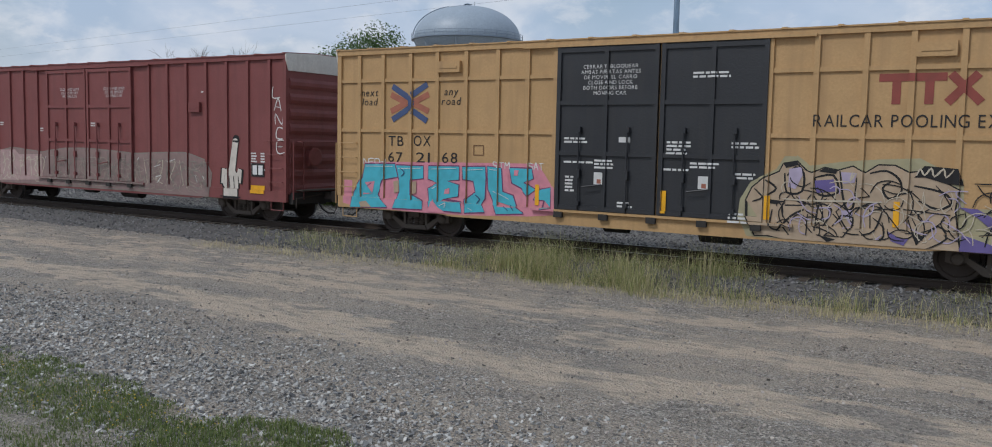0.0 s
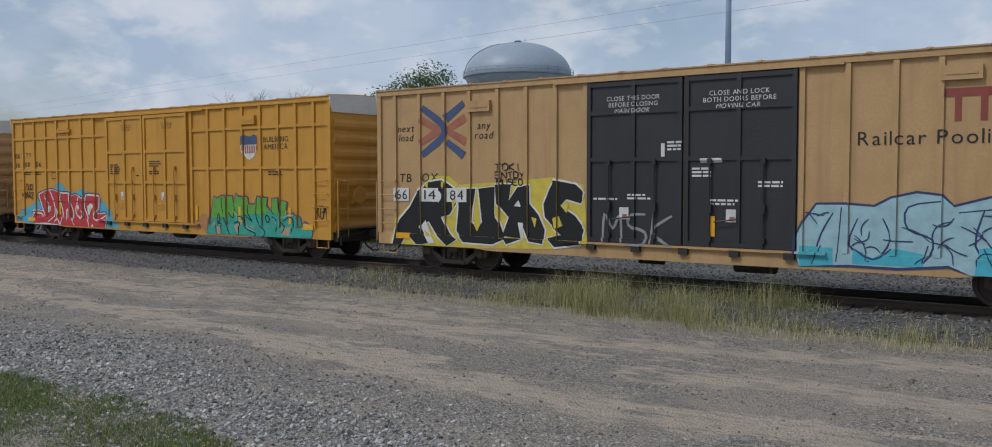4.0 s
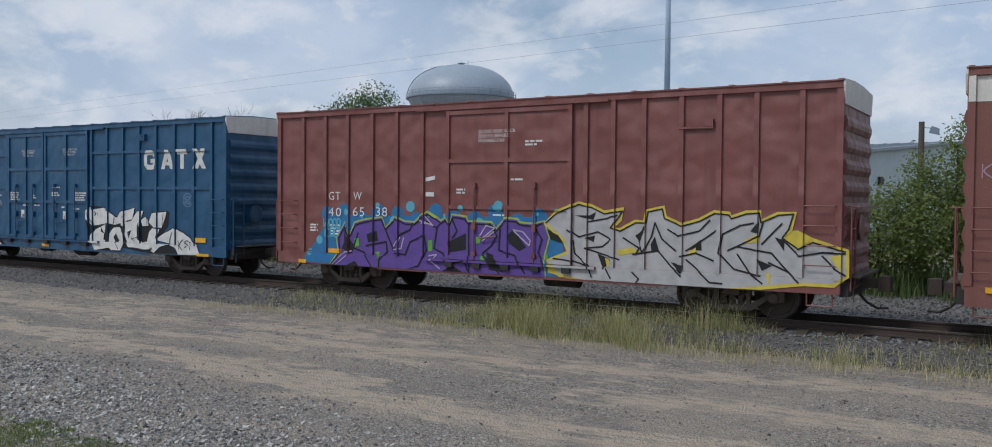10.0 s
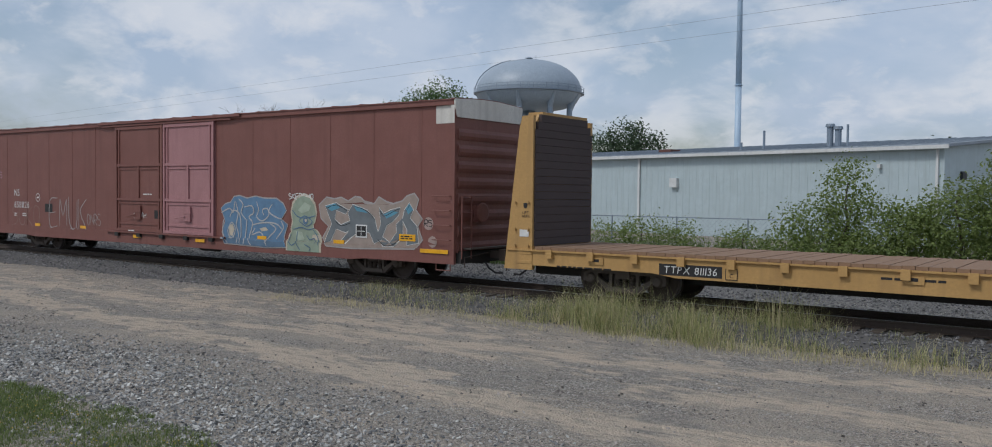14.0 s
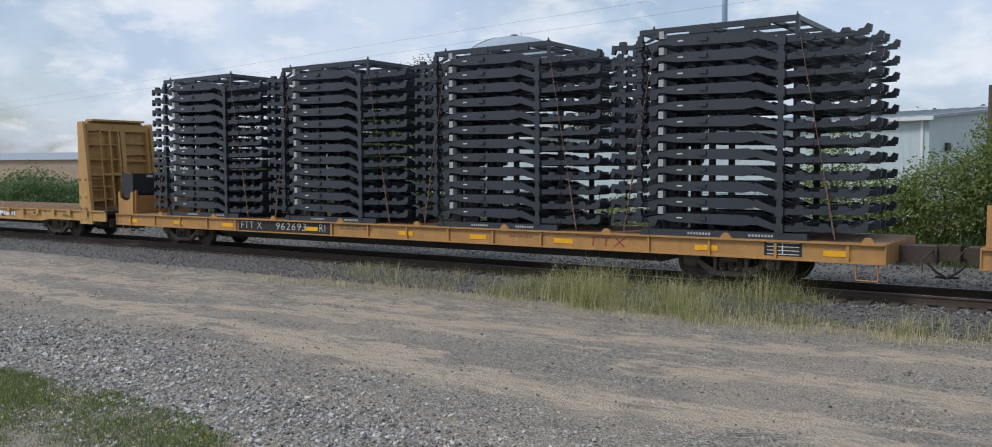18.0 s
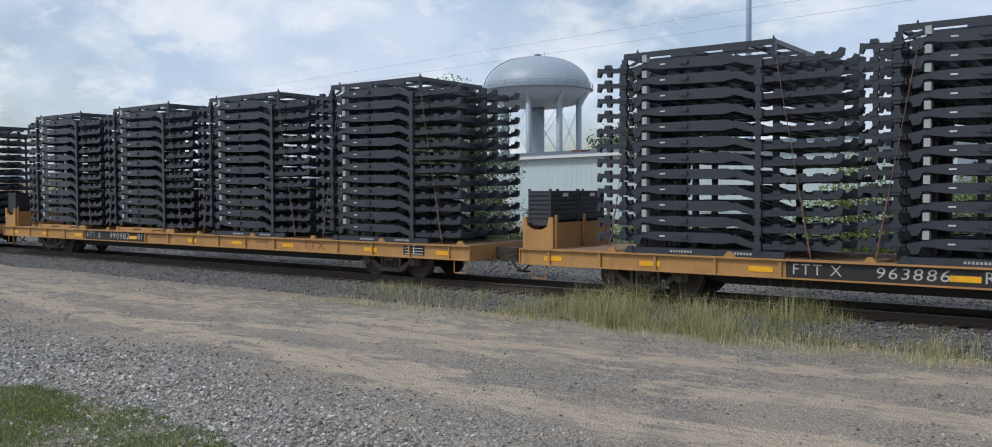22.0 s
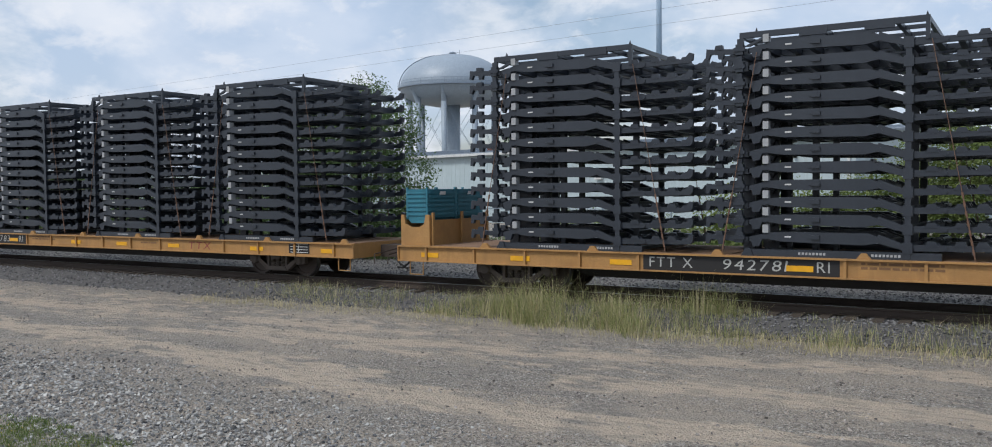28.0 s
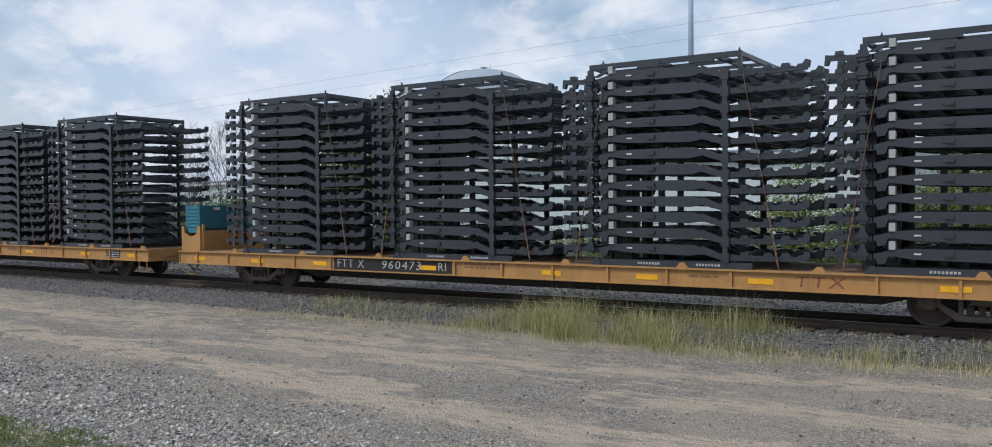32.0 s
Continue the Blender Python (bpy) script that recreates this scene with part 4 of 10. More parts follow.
        part("end_frame", boxes((*bx(0.70, 1.25 if s < 0 else 0.9), -1.35, 1.35, 0.62, 0.98)), M_UNDER, car)
    paint(car, "lift_mark", [rect(19.85, 19.95, 1.98, 2.16)], M_BLACK, 2)
    paint(car, "notice_plate", [rect(19.78, 20.02, 1.32, 1.52)], M_WHITE, 2, "small white notice plate")
    # no hole is cut; the shade inside it is painted as black
    paint(car, "lift_hole_dark", [disc(0.45, 2.22, 0.06), rect(0.39, 0.51, 2.22, 2.3)], M_BLACK, 6)
    paint(car, "lettering", text_polys("LIFT", 0.36, 2.02, 0.07) + text_polys("HERE", 0.35, 1.93, 0.07), M_BLACK, 6)
    paint(car, "notice_plate", [rect(0.28, 0.56, 1.44, 1.62)], M_WHITE, 6, "small white notice plate")
    paint(car, "number_panel", [rect(4.18, 5.70, 0.70, 0.96)], M_BLACK, 0, "black number panel")
    paint(car, "number_bars", text_polys("TTPX 811136", 4.30, 0.75, 0.16, 1.28, 0.1), M_WHITE, 1)
    paint(car, "logo_panel", [rect(13.25, 14.15, 0.76, 1.0), rect(14.25, 14.65, 0.76, 1.0)], M_BLACK, 0, "black and white logo panel")
    paint(car, "logo_bars", [rect(13.27, 13.60, 0.86, 0.99), rect(13.34, 13.44, 0.77, 0.86), rect(13.64, 13.80, 0.8, 0.98), rect(13.84, 14.12, 0.78, 0.96), rect(14.28, 14.42, 0.79, 0.97), rect(14.47, 14.62, 0.79, 0.97)], M_WHITE, 1)
    paint(car, "stencil_lettering", line_bars(1.4, 0.72, 1.9, 1, 0.035, seed=4) + line_bars(9.0, 0.9, 1.3, 1, seed=5), M_BLACK, 0)
    paint(car, "lettering", text_polys("NSH72", 18.30, 0.84, 0.13), M_BLACK, 1)
    paint(car, "chart_plate", [rect(5.78, 6.06, 0.68, 0.93)], M_BULKYELLOW, 3)
    paint(car, "chart_linework", [rect(5.78, 6.06, 0.915, 0.93), rect(5.78, 6.06, 0.68, 0.695), rect(5.78, 5.795, 0.68, 0.93), rect(6.045, 6.06, 0.68, 0.93)] + text_polys("C", 5.88, 0.73, 0.09), M_BLACK, 4)
    for x in (2.52, 9.6, 16.2):
        part("lashing_plate", boxes((x - 0.2, x + 0.2, -1.50, -1.47, 0.84, 1.0)), M_BULKYELLOW, car)
        # a black slab stands for the shade within an uncut hole
        part("lashing_hole_dark", boxes((x - 0.09, x + 0.09, -1.503, -1.499, 0.90, 0.97)), M_BLACK, car)
    scrawl(car, "PMRA", 11.6, 0.80, 0.9, 0.2, M_DULLRED, 3, 0.018)
    scrawl(car, "SESONS", 15.2, 0.72, 1.2, 0.18, M_DULLRED, 5, 0.015)
    part("centre_sill", boxes((0, L - 0.2, -0.3, 0.3, 0.40, 1.0)), M_UNDER, car)
    coupler(car, -0.1, -1)
    coupler(car, L, 1)
    for x in (3.05, 17.1):
        truck(car, x)
    return car


def cradle_outline():
    return [(0.06, 1.06), (0.98, 1.06), (0.98, 1.86), (0.86, 1.86), (0.80, 1.62), (0.64, 1.54), (0.36, 1.54), (0.20, 1.62), (0.16, 1.86), (0.06, 1.86)]


FLAT_L = 26.62


def flat_car(start, number, stencil):
    car = thing("flat_car", "long yellow steel flat car carrying stacks of black truck frames", "flat car", "freight train")
    car.location = (start, TRACK, 0)
    rolling.append((car, start))
    CARS[car] = ([], 1.46)
    for s in (-1, 1):
        bm = bmesh.new()
        a, b, c = s * 1.54, s * 1.46, s * 1.40
        prism(bm, [(c, 0.64), (s * 1.52, 0.64), (s * 1.52, 0.67), (b, 0.67), (b, 1.02), (a, 1.02), (a, 1.055), (c, 1.055)], "x", 0, FLAT_L)
        part("side_sill", bm, M_YELLOW, car)
    rib = to_mesh("sill_rib", boxes((-0.03, 0.03, -1.515, -1.455, 0.668, 1.025)), M_YELLOW)
    for i in (0, 1, 2, 3, 4, 7, 8, 9, 10, 11, 12, 14, 15, 16, 17):
        o = part("sill_rib", rib, None, car)
        o.location = (0.9 + i * (FLAT_L - 1.6) / 17, 0, 0)
    lug = to_mesh("tie_down_lug", (lambda b: (prism(b, [(-0.14, 1.055), (0.14, 1.055), (0.05, 1.17), (-0.05, 1.17)], "y", -1.50, -1.42), b)[1])(bmesh.new()), M_YELLOW)
    for i in range(9):
        o = part("tie_down_lug", lug, None, car)
        o.location = (2.7 + i * 2.95, 0, 0)
    part("deck", boxes((0.0, FLAT_L, -1.40, 1.40, 0.98, 1.06)), M_DECK, car, "worn brown steel deck")
    seam = to_mesh("deck_seam", boxes((-0.03, 0.03, -1.39, 1.39, 1.06, 1.072)), M_DECK)
    for i in range(14):
        o = part("deck_seam", seam, None, car)
        o.location = (1.2 + i * 1.9, 0, 0)
    bm = bmesh.new()
    prism(bm, [(0.2, 0.72), (3.8, 0.72), (5.2, 0.36), (FLAT_L - 5.2, 0.36), (FLAT_L - 3.8, 0.72), (FLAT_L - 0.2, 0.72), (FLAT_L - 0.2, 0.99), (0.2, 0.99)], "y", -0.55, 0.55)
    part("centre_sill", bm, M_UNDER, car, "deep grimy black centre sill")
    for i in range(8):
        x = 4.6 + i * (FLAT_L - 9.2) / 7
        part("crossbearer", boxes((x - 0.06, x + 0.06, -1.42, 1.42, 0.68, 0.98)), M_UNDER, car)
    # end steps, both ends
    for x, s in ((0.35, -1), (FLAT_L - 0.55, 1)):
        part("end_step", tubes(((x, -1.45, 0.66), (x, -1.45, 0.30), 0.016, 0.016, 6), ((x + 0.42, -1.45, 0.66), (x + 0.42, -1.45, 0.30), 0.016, 0.016, 6), ((x, -1.45, 0.30), (x + 0.42, -1.45, 0.30), 0.016, 0.016, 6)), M_YELLOW, car)
    for x0, x1 in ((-0.03, 0.0), (FLAT_L, FLAT_L + 0.03)):
        part("end_plate", boxes((x0, x1, -1.5, 1.5, 0.64, 1.05)), M_YELLOW, car)
    for x0, x1 in ((-0.4, -0.03), (FLAT_L + 0.03, FLAT_L + 0.75)):
        part("draft_box", boxes((x0, x1, -0.3, 0.3, 0.62, 0.96)), M_WHEEL, car)
    # cradle for the dunnage crates at the leading end
    bm = bmesh.new()
    for y0, y1 in ((-1.44, -1.36), (1.36, 1.44)):
        prism(bm, cradle_outline(), "y", y0, y1)
    for x in (0.06, 0.93):
        box(bm, x, x + 0.05, -1.36, 1.36, 1.06, 1.72)
    part("cradle", bm, M_YELLOW, car, "yellow steel crate cradle")
    for x, y in ((0.99, -1.36), (0.99, 0.0), (0.99, 1.3)):
        part("cradle_post", boxes((x, x + 0.05, y, y + 0.08, 1.06, 1.92)), M_YELLOW, car)
    # marks along the sill
    for x in (1.0, 3.7, 6.35, 10.32, 14.1, 16.6, 19.2, 22.9, 25.7):
        paint(car, "reflector", [rect(x - 0.27, x + 0.27, 0.76, 0.88)], M_REFLECT, 2, "yellow reflector strip")
    paint(car, "number_panel", [rect(6.9, 11.1, 0.675, 1.018)], M_BLACK, 0, "black number panel")
    paint(car, "number_lettering", text_polys("FTT X", 7.05, 0.75, 0.22, 1.0) + (text_polys(number, 8.70, 0.75, 0.22, 1.35, 0.12, 0.25) if number else [rect(8.75 + i * 0.24, 8.92 + i * 0.24, 0.78, 0.94) for i in range(6)]) + text_polys("R1", 10.66, 0.75, 0.22), M_STENCIL, 1)
    paint(car, "stencil_lettering", line_bars(11.5, 0.94, 1.5, 2, seed=stencil) + line_bars(17.6, 0.86, 0.8, 1, seed=stencil + 1), M_FAINTMARK, 0)
    paint(car, "owner_lettering", text_polys("TTX", 19.9, 0.74, 0.22, 1.0, 0.1), M_DULLRED, 0)
    paint(car, "chart_plate", [rect(24.2, 25.0, 0.72, 1.0)], M_BLACK, 0)
    paint(car, "chart_linework", [rect(24.26, 24.94, 0.75 + i * 0.08, 0.765 + i * 0.08) for i in range(4)] + [rect(24.58, 24.6, 0.75, 0.99)], M_WHITE, 1)
    coupler(car, -0.35, -1)
    coupler(car, FLAT_L + 0.55, 1)
    for x in (3.35, 23.3):
        truck(car, x)
    return car


# ---- crates ----
def crate_parts(mat, label):
    c = thing("dunnage_crate", label, "crate", "crates on the flat cars")
    x0, x1, y0, y1, z0, z1 = 0.19, 0.84, -1.33, -0.02, 1.64, 2.5
    bm = bmesh.new()
    prism(bm, [(x0 + 0.12, z0), (x1 - 0.12, z0), (x1, z0 + 0.14), (x1, z1), (x0, z1), (x0, z0 + 0.14)], "y", y0, y1)
    part("body", bm, mat, c)
    for i in range(6):
        z = z0 + 0.2 + i * 0.115
        bm = bmesh.new()
        for ya, yb in ((y0 - 0.03, y0), (y1, y1 + 0.008)):
            prism(bm, [(x0 + 0.03, z), (x1 - 0.03, z), (x1 - 0.03, z + 0.06), (x0 + 0.03, z + 0.06)], "y", ya, yb)
        prism(bm, [(y0 + 0.05, z), (y1 - 0.05, z), (y1 - 0.05, z + 0.06), (y0 + 0.05, z + 0.06)], "x", x1, x1 + 0.03)
        part("rib", bm, mat, c)
    for x in (x0 - 0.02, x1 - 0.03):
        for y in (y0 - 0.02, y1 - 0.03):
            part("corner_post", boxes((x, x + 0.05, y, y + 0.05, z0 + 0.1, z1 + 0.08)), mat, c)
    part("rim", boxes((x0, x1, y0 - 0.01, y0 + 0.03, z1 - 0.01, z1 + 0.03), (x1 - 0.03, x1 + 0.01, y0, y1, z1 - 0.01, z1 + 0.03)), mat, c)
    part("label_plate", boxes((x1 + 0.005, x1 + 0.035, y0 + 0.55, y0 + 0.8, z1 - 0.12, z1 - 0.03)), M_WHITE, c, "white label plate")
    return c


# ---- stacks of truck frames ----
def chassis_mesh(seed):
    """One ladder frame of a pickup truck, lying along x: two kinked box rails, hooked ends, cross members and brackets."""
    r = random.Random(seed)
    bm = bmesh.new()
    for y in (-0.55, 0.55):
        o = -0.05 if y < 0 else 0.05
        prism(bm, [(3.15, -0.10), (3.60, -0.02), (3.60, 0.10), (3.15, 0.0)], "y", y - 0.045, y + 0.045)
        prism(bm, [(3.58, -0.04), (3.9, -0.085), (5.45, -0.125), (5.80, -0.06), (5.74, 0.04), (5.55, 0.115), (3.9, 0.12), (3.58, 0.10)], "y", y - 0.055, y + 0.055)
        box(bm, 4.40, 4.56, y - 0.075, y + 0.075, 0.0, 0.07)
        prism(bm, [(5.66, -0.06), (6.22, -0.22), (6.22, -0.10), (5.72, 0.10)], "y", y - 0.05, y + 0.05)
        prism(bm, [(6.20, -0.22), (7.98, -0.19), (7.98, -0.11), (6.9, -0.09), (6.20, -0.09)], "y", y - 0.045, y + 0.045)
        # front horn with hooked tip
        prism(bm, [(2.30, -0.06), (3.18, -0.11), (3.18, 0.0), (2.30, 0.05)], "y", y - 0.045, y + 0.045)
        prism(bm, [(2.24, -0.15), (2.31, -0.16), (2.36, -0.04), (2.34, 0.05), (2.26, 0.06)], "y", y - 0.05, y + 0.05)
        prism(bm, [(2.44, 0.03), (2.62, 0.02), (2.60, 0.12), (2.46, 0.12)], "y", y - 0.06, y + 0.06)
        prism(bm, [(2.52, -0.17), (2.62, -0.17), (2.64, -0.05), (2.50, -0.05)], "y", y - 0.05, y + 0.05)
        # shackle and bump-stop brackets
        prism(bm, [(3.26, -0.20), (3.40, -0.18), (3.46, -0.03), (3.22, -0.06)], "y", y - 0.06, y + 0.06)
        box(bm, 4.45, 4.62, y + o - 0.05, y + o + 0.05, -0.02, 0.06)
        for x in (6.55, 7.05, 7.42):
            prism(bm, [(x, -0.12), (x + 0.24, -0.12), (x + 0.19, -0.02), (x + 0.05, -0.02)], "y", y - 0.055, y + 0.055)
        prism(bm, [(7.74, -0.13), (8.02, -0.15), (8.04, 0.0), (7.95, 0.03), (7.88, -0.06), (7.80, -0.06)], "y", y - 0.05, y + 0.05)
        tube(bm, (6.9, y - 0.07, -0.15), (6.9, y + 0.07, -0.15), 0.045, n=8)
    for x, z in ((2.9, -0.05), (3.5, 0.0), (3.95, 0.02), (4.4, -0.02), (4.95, 0.0), (5.5, -0.02), (5.95, -0.08), (6.35, -0.16), (6.75, -0.13), (7.15, -0.15), (7.62, -0.15)):
        box(bm, x - 0.06, x + 0.06, -0.52, 0.52, z - 0.075, z + 0.075)
    return to_mesh("truck_frame", bm, M_FRAME)


CHASSIS = chassis_mesh(1)
LAYERS, LAYER_Z, LAYER_STEP = 12, 1.45, 0.361


def tag_mesh():
    bm = bmesh.new()
    box(bm, 3.92, 4.05, -0.612, -0.598, 0.005, 0.035)
    return to_mesh("white_tag", bm, M_WHITE)


TAG = tag_mesh()
BLOCK = to_mesh("dunnage_block", boxes((3.47, 3.59, -0.635, -0.46, 0.10, 0.265)), M_DUNNAGE)
SPOOL = to_mesh("stacking_bracket", boxes((2.90, 3.06, -0.64, -0.48, -0.12, 0.10), (2.93, 3.03, -0.62, -0.50, 0.10, 0.21), (2.86, 3.10, -0.66, -0.60, -0.05, 0.03)), M_FRAME)


def stack_parts(skid, label):
    st = thing("frame_stack", label, "vehicle frames", "stacks on the flat cars")
    for i in range(LAYERS):
        z = LAYER_Z + i * LAYER_STEP
        for y in (-0.80, 0.80):
            o = part("truck_frame", CHASSIS, None, st, "black ladder frame of a pickup truck")
            o.location = (0, y, z)
            o = part("stacking_bracket", SPOOL, None, st)
            o.location = (0, y, z)
        for me, name in ((TAG, "white_tag"), (BLOCK, "dunnage_block")):
            o = part(name, me, None, st)
            o.location = (0, -0.80, z)
    # the last five posts are added to fill and darken the see-through gaps
    for x, w, y0, y1 in ((6.20, 0.11, -1.44, -1.40), (6.18, 0.15, -0.30, -0.24), (4.25, 0.13, -0.34, -0.22), (4.62, 0.12, -0.06, 0.06), (6.18, 0.15, 1.36, 1.40), (3.62, 0.1, 0.1, 0.2), (2.76, 0.26, -0.34, -0.24), (2.76, 0.26, 0.18, 0.28), (2.78, 0.24, 1.28, 1.38), (3.2, 0.3, -0.2, -0.1), (3.28, 0.26, 0.9, 1.0)):
        part("post", boxes((x, x + w, y0, y1, 1.06, 5.35)), M_FRAME, st)
    for i in range(LAYERS):
        z = LAYER_Z + i * LAYER_STEP
        part("post_bracket", boxes((6.165, 6.345, -1.455, -1.36, z - 0.26, z - 0.05)), M_FRAME, st)
    bm = bmesh.new()
    for y0, y1 in ((-1.42, -1.34), (1.34, 1.42)):
        box(bm, 2.98, 6.62, y0, y1, 5.64, 5.76)
        box(bm, 4.2, 4.75, y0 - 0.012, y1, 5.58, 5.76)
        box(bm, 5.45, 6.0, y0 - 0.012, y1, 5.58, 5.76)
        for x in (2.98, 6.54):
            box(bm, x, x + 0.08, y0, y1, 5.30, 5.64)
        prism(bm, [(3.06, 5.46), (3.20, 5.46), (3.62, 5.65), (3.48, 5.65)], "y", y0 + 0.01, y1 - 0.01)
    for x in (2.98, 4.6, 6.0, 6.54):
        box(bm, x, x + 0.08, -1.34, 1.34, 5.65, 5.75)
    for y in (-0.5, 0.45):
        box(bm, 3.06, 6.54, y, y + 0.07, 5.66, 5.74)
    for x in (3.30, 6.54):
        prism(bm, [(x, 5.75), (x + 0.06, 5.75), (x + 0.03, 5.84)], "y", -1.40, -1.36)
    part("top_rack", bm, M_FRAME, st, "black steel top rack")
    bm = boxes((3.10, 6.85, -1.43, -1.28, 1.055, 1.20), (3.10, 6.85, 1.28, 1.43, 1.055, 1.20), (3.3, 3.5, -1.28, 1.28, 1.055, 1.14), (6.4, 6.6, -1.28, 1.28, 1.055, 1.14))
    prism(bm, [(3.02, 1.055), (3.28, 1.055), (3.22, 1.22), (3.12, 1.22)], "y", -1.46, -1.40)
    part("skid", bm, M_YELLOW if skid else M_FRAME, st)
    tagged(part("skid_lettering", boxes(*[(4.2 + i * 0.07, 4.245 + i * 0.07, -1.436, -1.431, 1.105, 1.155) for i in range(8)], *[(5.6 + i * 0.07, 5.645 + i * 0.07, -1.436, -1.431, 1.105, 1.155) for i in range(8)]), M_BLACK if skid else M_DUNNAGE, st), kind="stuff")
    for a, b in (((3.35, -1.46, 5.32), (2.62, -1.48, 1.10)), ((6.66, -1.46, 5.30), (7.42, -1.48, 1.10)), ((3.35, 1.46, 5.32), (2.62, 1.48, 1.10)), ((6.66, 1.46, 5.30), (7.42, 1.48, 1.10))):
        a, b = Vector(a), Vector(b)
        bm = bmesh.new()
        mid = b.lerp(a, 0.30)
        tube(bm, a, mid, 0.008, n=5)
        n = 14
        for k in range(n):
            p, q = b.lerp(mid, k / n), b.lerp(mid, (k + 1.15) / n)
            tube(bm, p, q, 0.021 if k % 2 else 0.012, n=5)
        part("chain", bm, M_CHAIN, st, "thin rusty tie-down chain")
    return st


bulk_car = bulkhead_car(129.82)
FLATS = (151.88, 180.2, 208.5, 236.6, 264.8, 293.1)
for k, at in enumerate(FLATS):
    flat_car(at, ("962693", "990982", "963886", "964783", "942781", "960473")[k], 11 + k)
crates = []
first = {}
for k, at in enumerate(FLATS):
    teal = k > 2
    for half in (0, 1):
        if teal not in first:
            first[teal] = crate_parts(M_TEAL if teal else M_DKCRATE, "teal ribbed steel crate in a yellow cradle" if teal else "dark grey ribbed steel crate in a yellow cradle")
            c = first[teal]
        else:
            c = copy_thing(first[teal], Matrix())
        c.location = (at, TRACK + 1.35 * half, 0)
        rolling.append((c, at))
STACK_STEP = 6.08
stack_black = stack_parts(False, "tall stack of black truck frames chained to the deck")
stack_gold = stack_parts(True, "tall stack of black truck frames on a yellow skid")
used = set()
for k, at in enumerate(FLATS):
    for j in range(4):
        src = stack_gold if (k, j) in ((1, 0), (1, 1)) else stack_black
        st = src if src not in used else copy_thing(src, Matrix())
        used.add(src)
        st.location = (at + j * STACK_STEP, TRACK, 0)
        rolling.append((st, at + j * STACK_STEP))


# ---- sprayed colours ----
def spray(name, rgb):
    return plain(name + " spray paint", rgb, 0.75)


P_PINK, P_CYAN, P_NAVY = spray("pink", (0.62, 0.24, 0.30)), spray("cyan", (0.07, 0.42, 0.52)), spray("navy", (0.03, 0.05, 0.14))
P_WHITE, P_CREAM, P_GREY, P_DARK = spray("white", (0.66, 0.66, 0.63)), spray("cream", (0.50, 0.44, 0.34)), spray("grey", (0.30, 0.30, 0.30)), spray("black", (0.008, 0.008, 0.009))
P_RED, P_SKY, P_GREEN, P_TEAL2, P_LIME = spray("red", (0.50, 0.035, 0.045)), spray("sky blue", (0.10, 0.38, 0.50)), spray("green", (0.12, 0.36, 0.05)), spray("sea green", (0.04, 0.34, 0.27)), spray("lime", (0.36, 0.45, 0.06))
P_YELLOW, P_PURPLE, P_BLUE, P_SILVER = spray("yellow", (0.60, 0.48, 0.06)), spray("purple", (0.115, 0.062, 0.29)), spray("blue", (0.025, 0.16, 0.36)), spray("silver", (0.42, 0.42, 0.42))
P_MAUVE, P_PALEBLUE, P_SLATE, P_SAGE, P_MUD = spray("mauve", (0.40, 0.26, 0.32)), spray("pale blue", (0.22, 0.42, 0.52)), spray("slate blue", (0.10, 0.17, 0.25)), spray("sage", (0.27, 0.33, 0.25)), spray("washed grey", (0.23, 0.20, 0.17))


P_PLUM, P_BUFF, P_HAZEGREEN, P_VIOLET, P_LILAC = spray("plum", (0.17, 0.05, 0.13)), spray("buff", (0.42, 0.32, 0.22)), spray("pale green haze", (0.36, 0.33, 0.20)), spray("violet", (0.13, 0.10, 0.27)), spray("lilac", (0.42, 0.36, 0.48))
P_FAINT, P_PALECYAN, P_OLIVE, P_UMBER = spray("thin blue grey", (0.23, 0.30, 0.40)), spray("pale cyan", (0.32, 0.50, 0.55)), spray("dull olive", (0.13, 0.12, 0.10)), spray("umber", (0.15, 0.085, 0.075))
P_DUSTBLUE, P_CHALK, P_SKYDIM, P_ASH, P_ROSE = spray("dusty blue", (0.11, 0.21, 0.33)), spray("chalky grey", (0.36, 0.335, 0.32)), spray("dim sky blue", (0.10, 0.27, 0.36)), spray("ash", (0.26, 0.18, 0.165)), spray("dull rose", (0.42, 0.29, 0.275))
P_DULLGREEN, P_DULLCREAM = spray("dull green grey", (0.20, 0.21, 0.17)), spray("dull cream", (0.32, 0.26, 0.22))


def words(car, rows, x, z, h, mat, pitch=1.45, width=None, middle=True, layer=1, slant=0.0, name="lettering"):
    polys = []
    widest = max(sum(GLYPH[c][0] + 0.22 if c != " " else 0.5 for c in s) for s in rows)
    for k, s in enumerate(rows):
        w = sum(GLYPH[c][0] + 0.22 if c != " " else 0.5 for c in s)
        off = (widest - w) / 2 * h if middle else 0
        polys += text_polys(s, x + off, z - k * h * pitch, h, None, slant)
    return paint(car, name, polys, mat, layer)


def fitted(car, s, x0, x1, z0, z1, mat, slant=0.0, layer=1):
    return paint(car, "lettering", text_polys(s, x0, z0, z1 - z0, x1 - x0, slant), mat, layer)


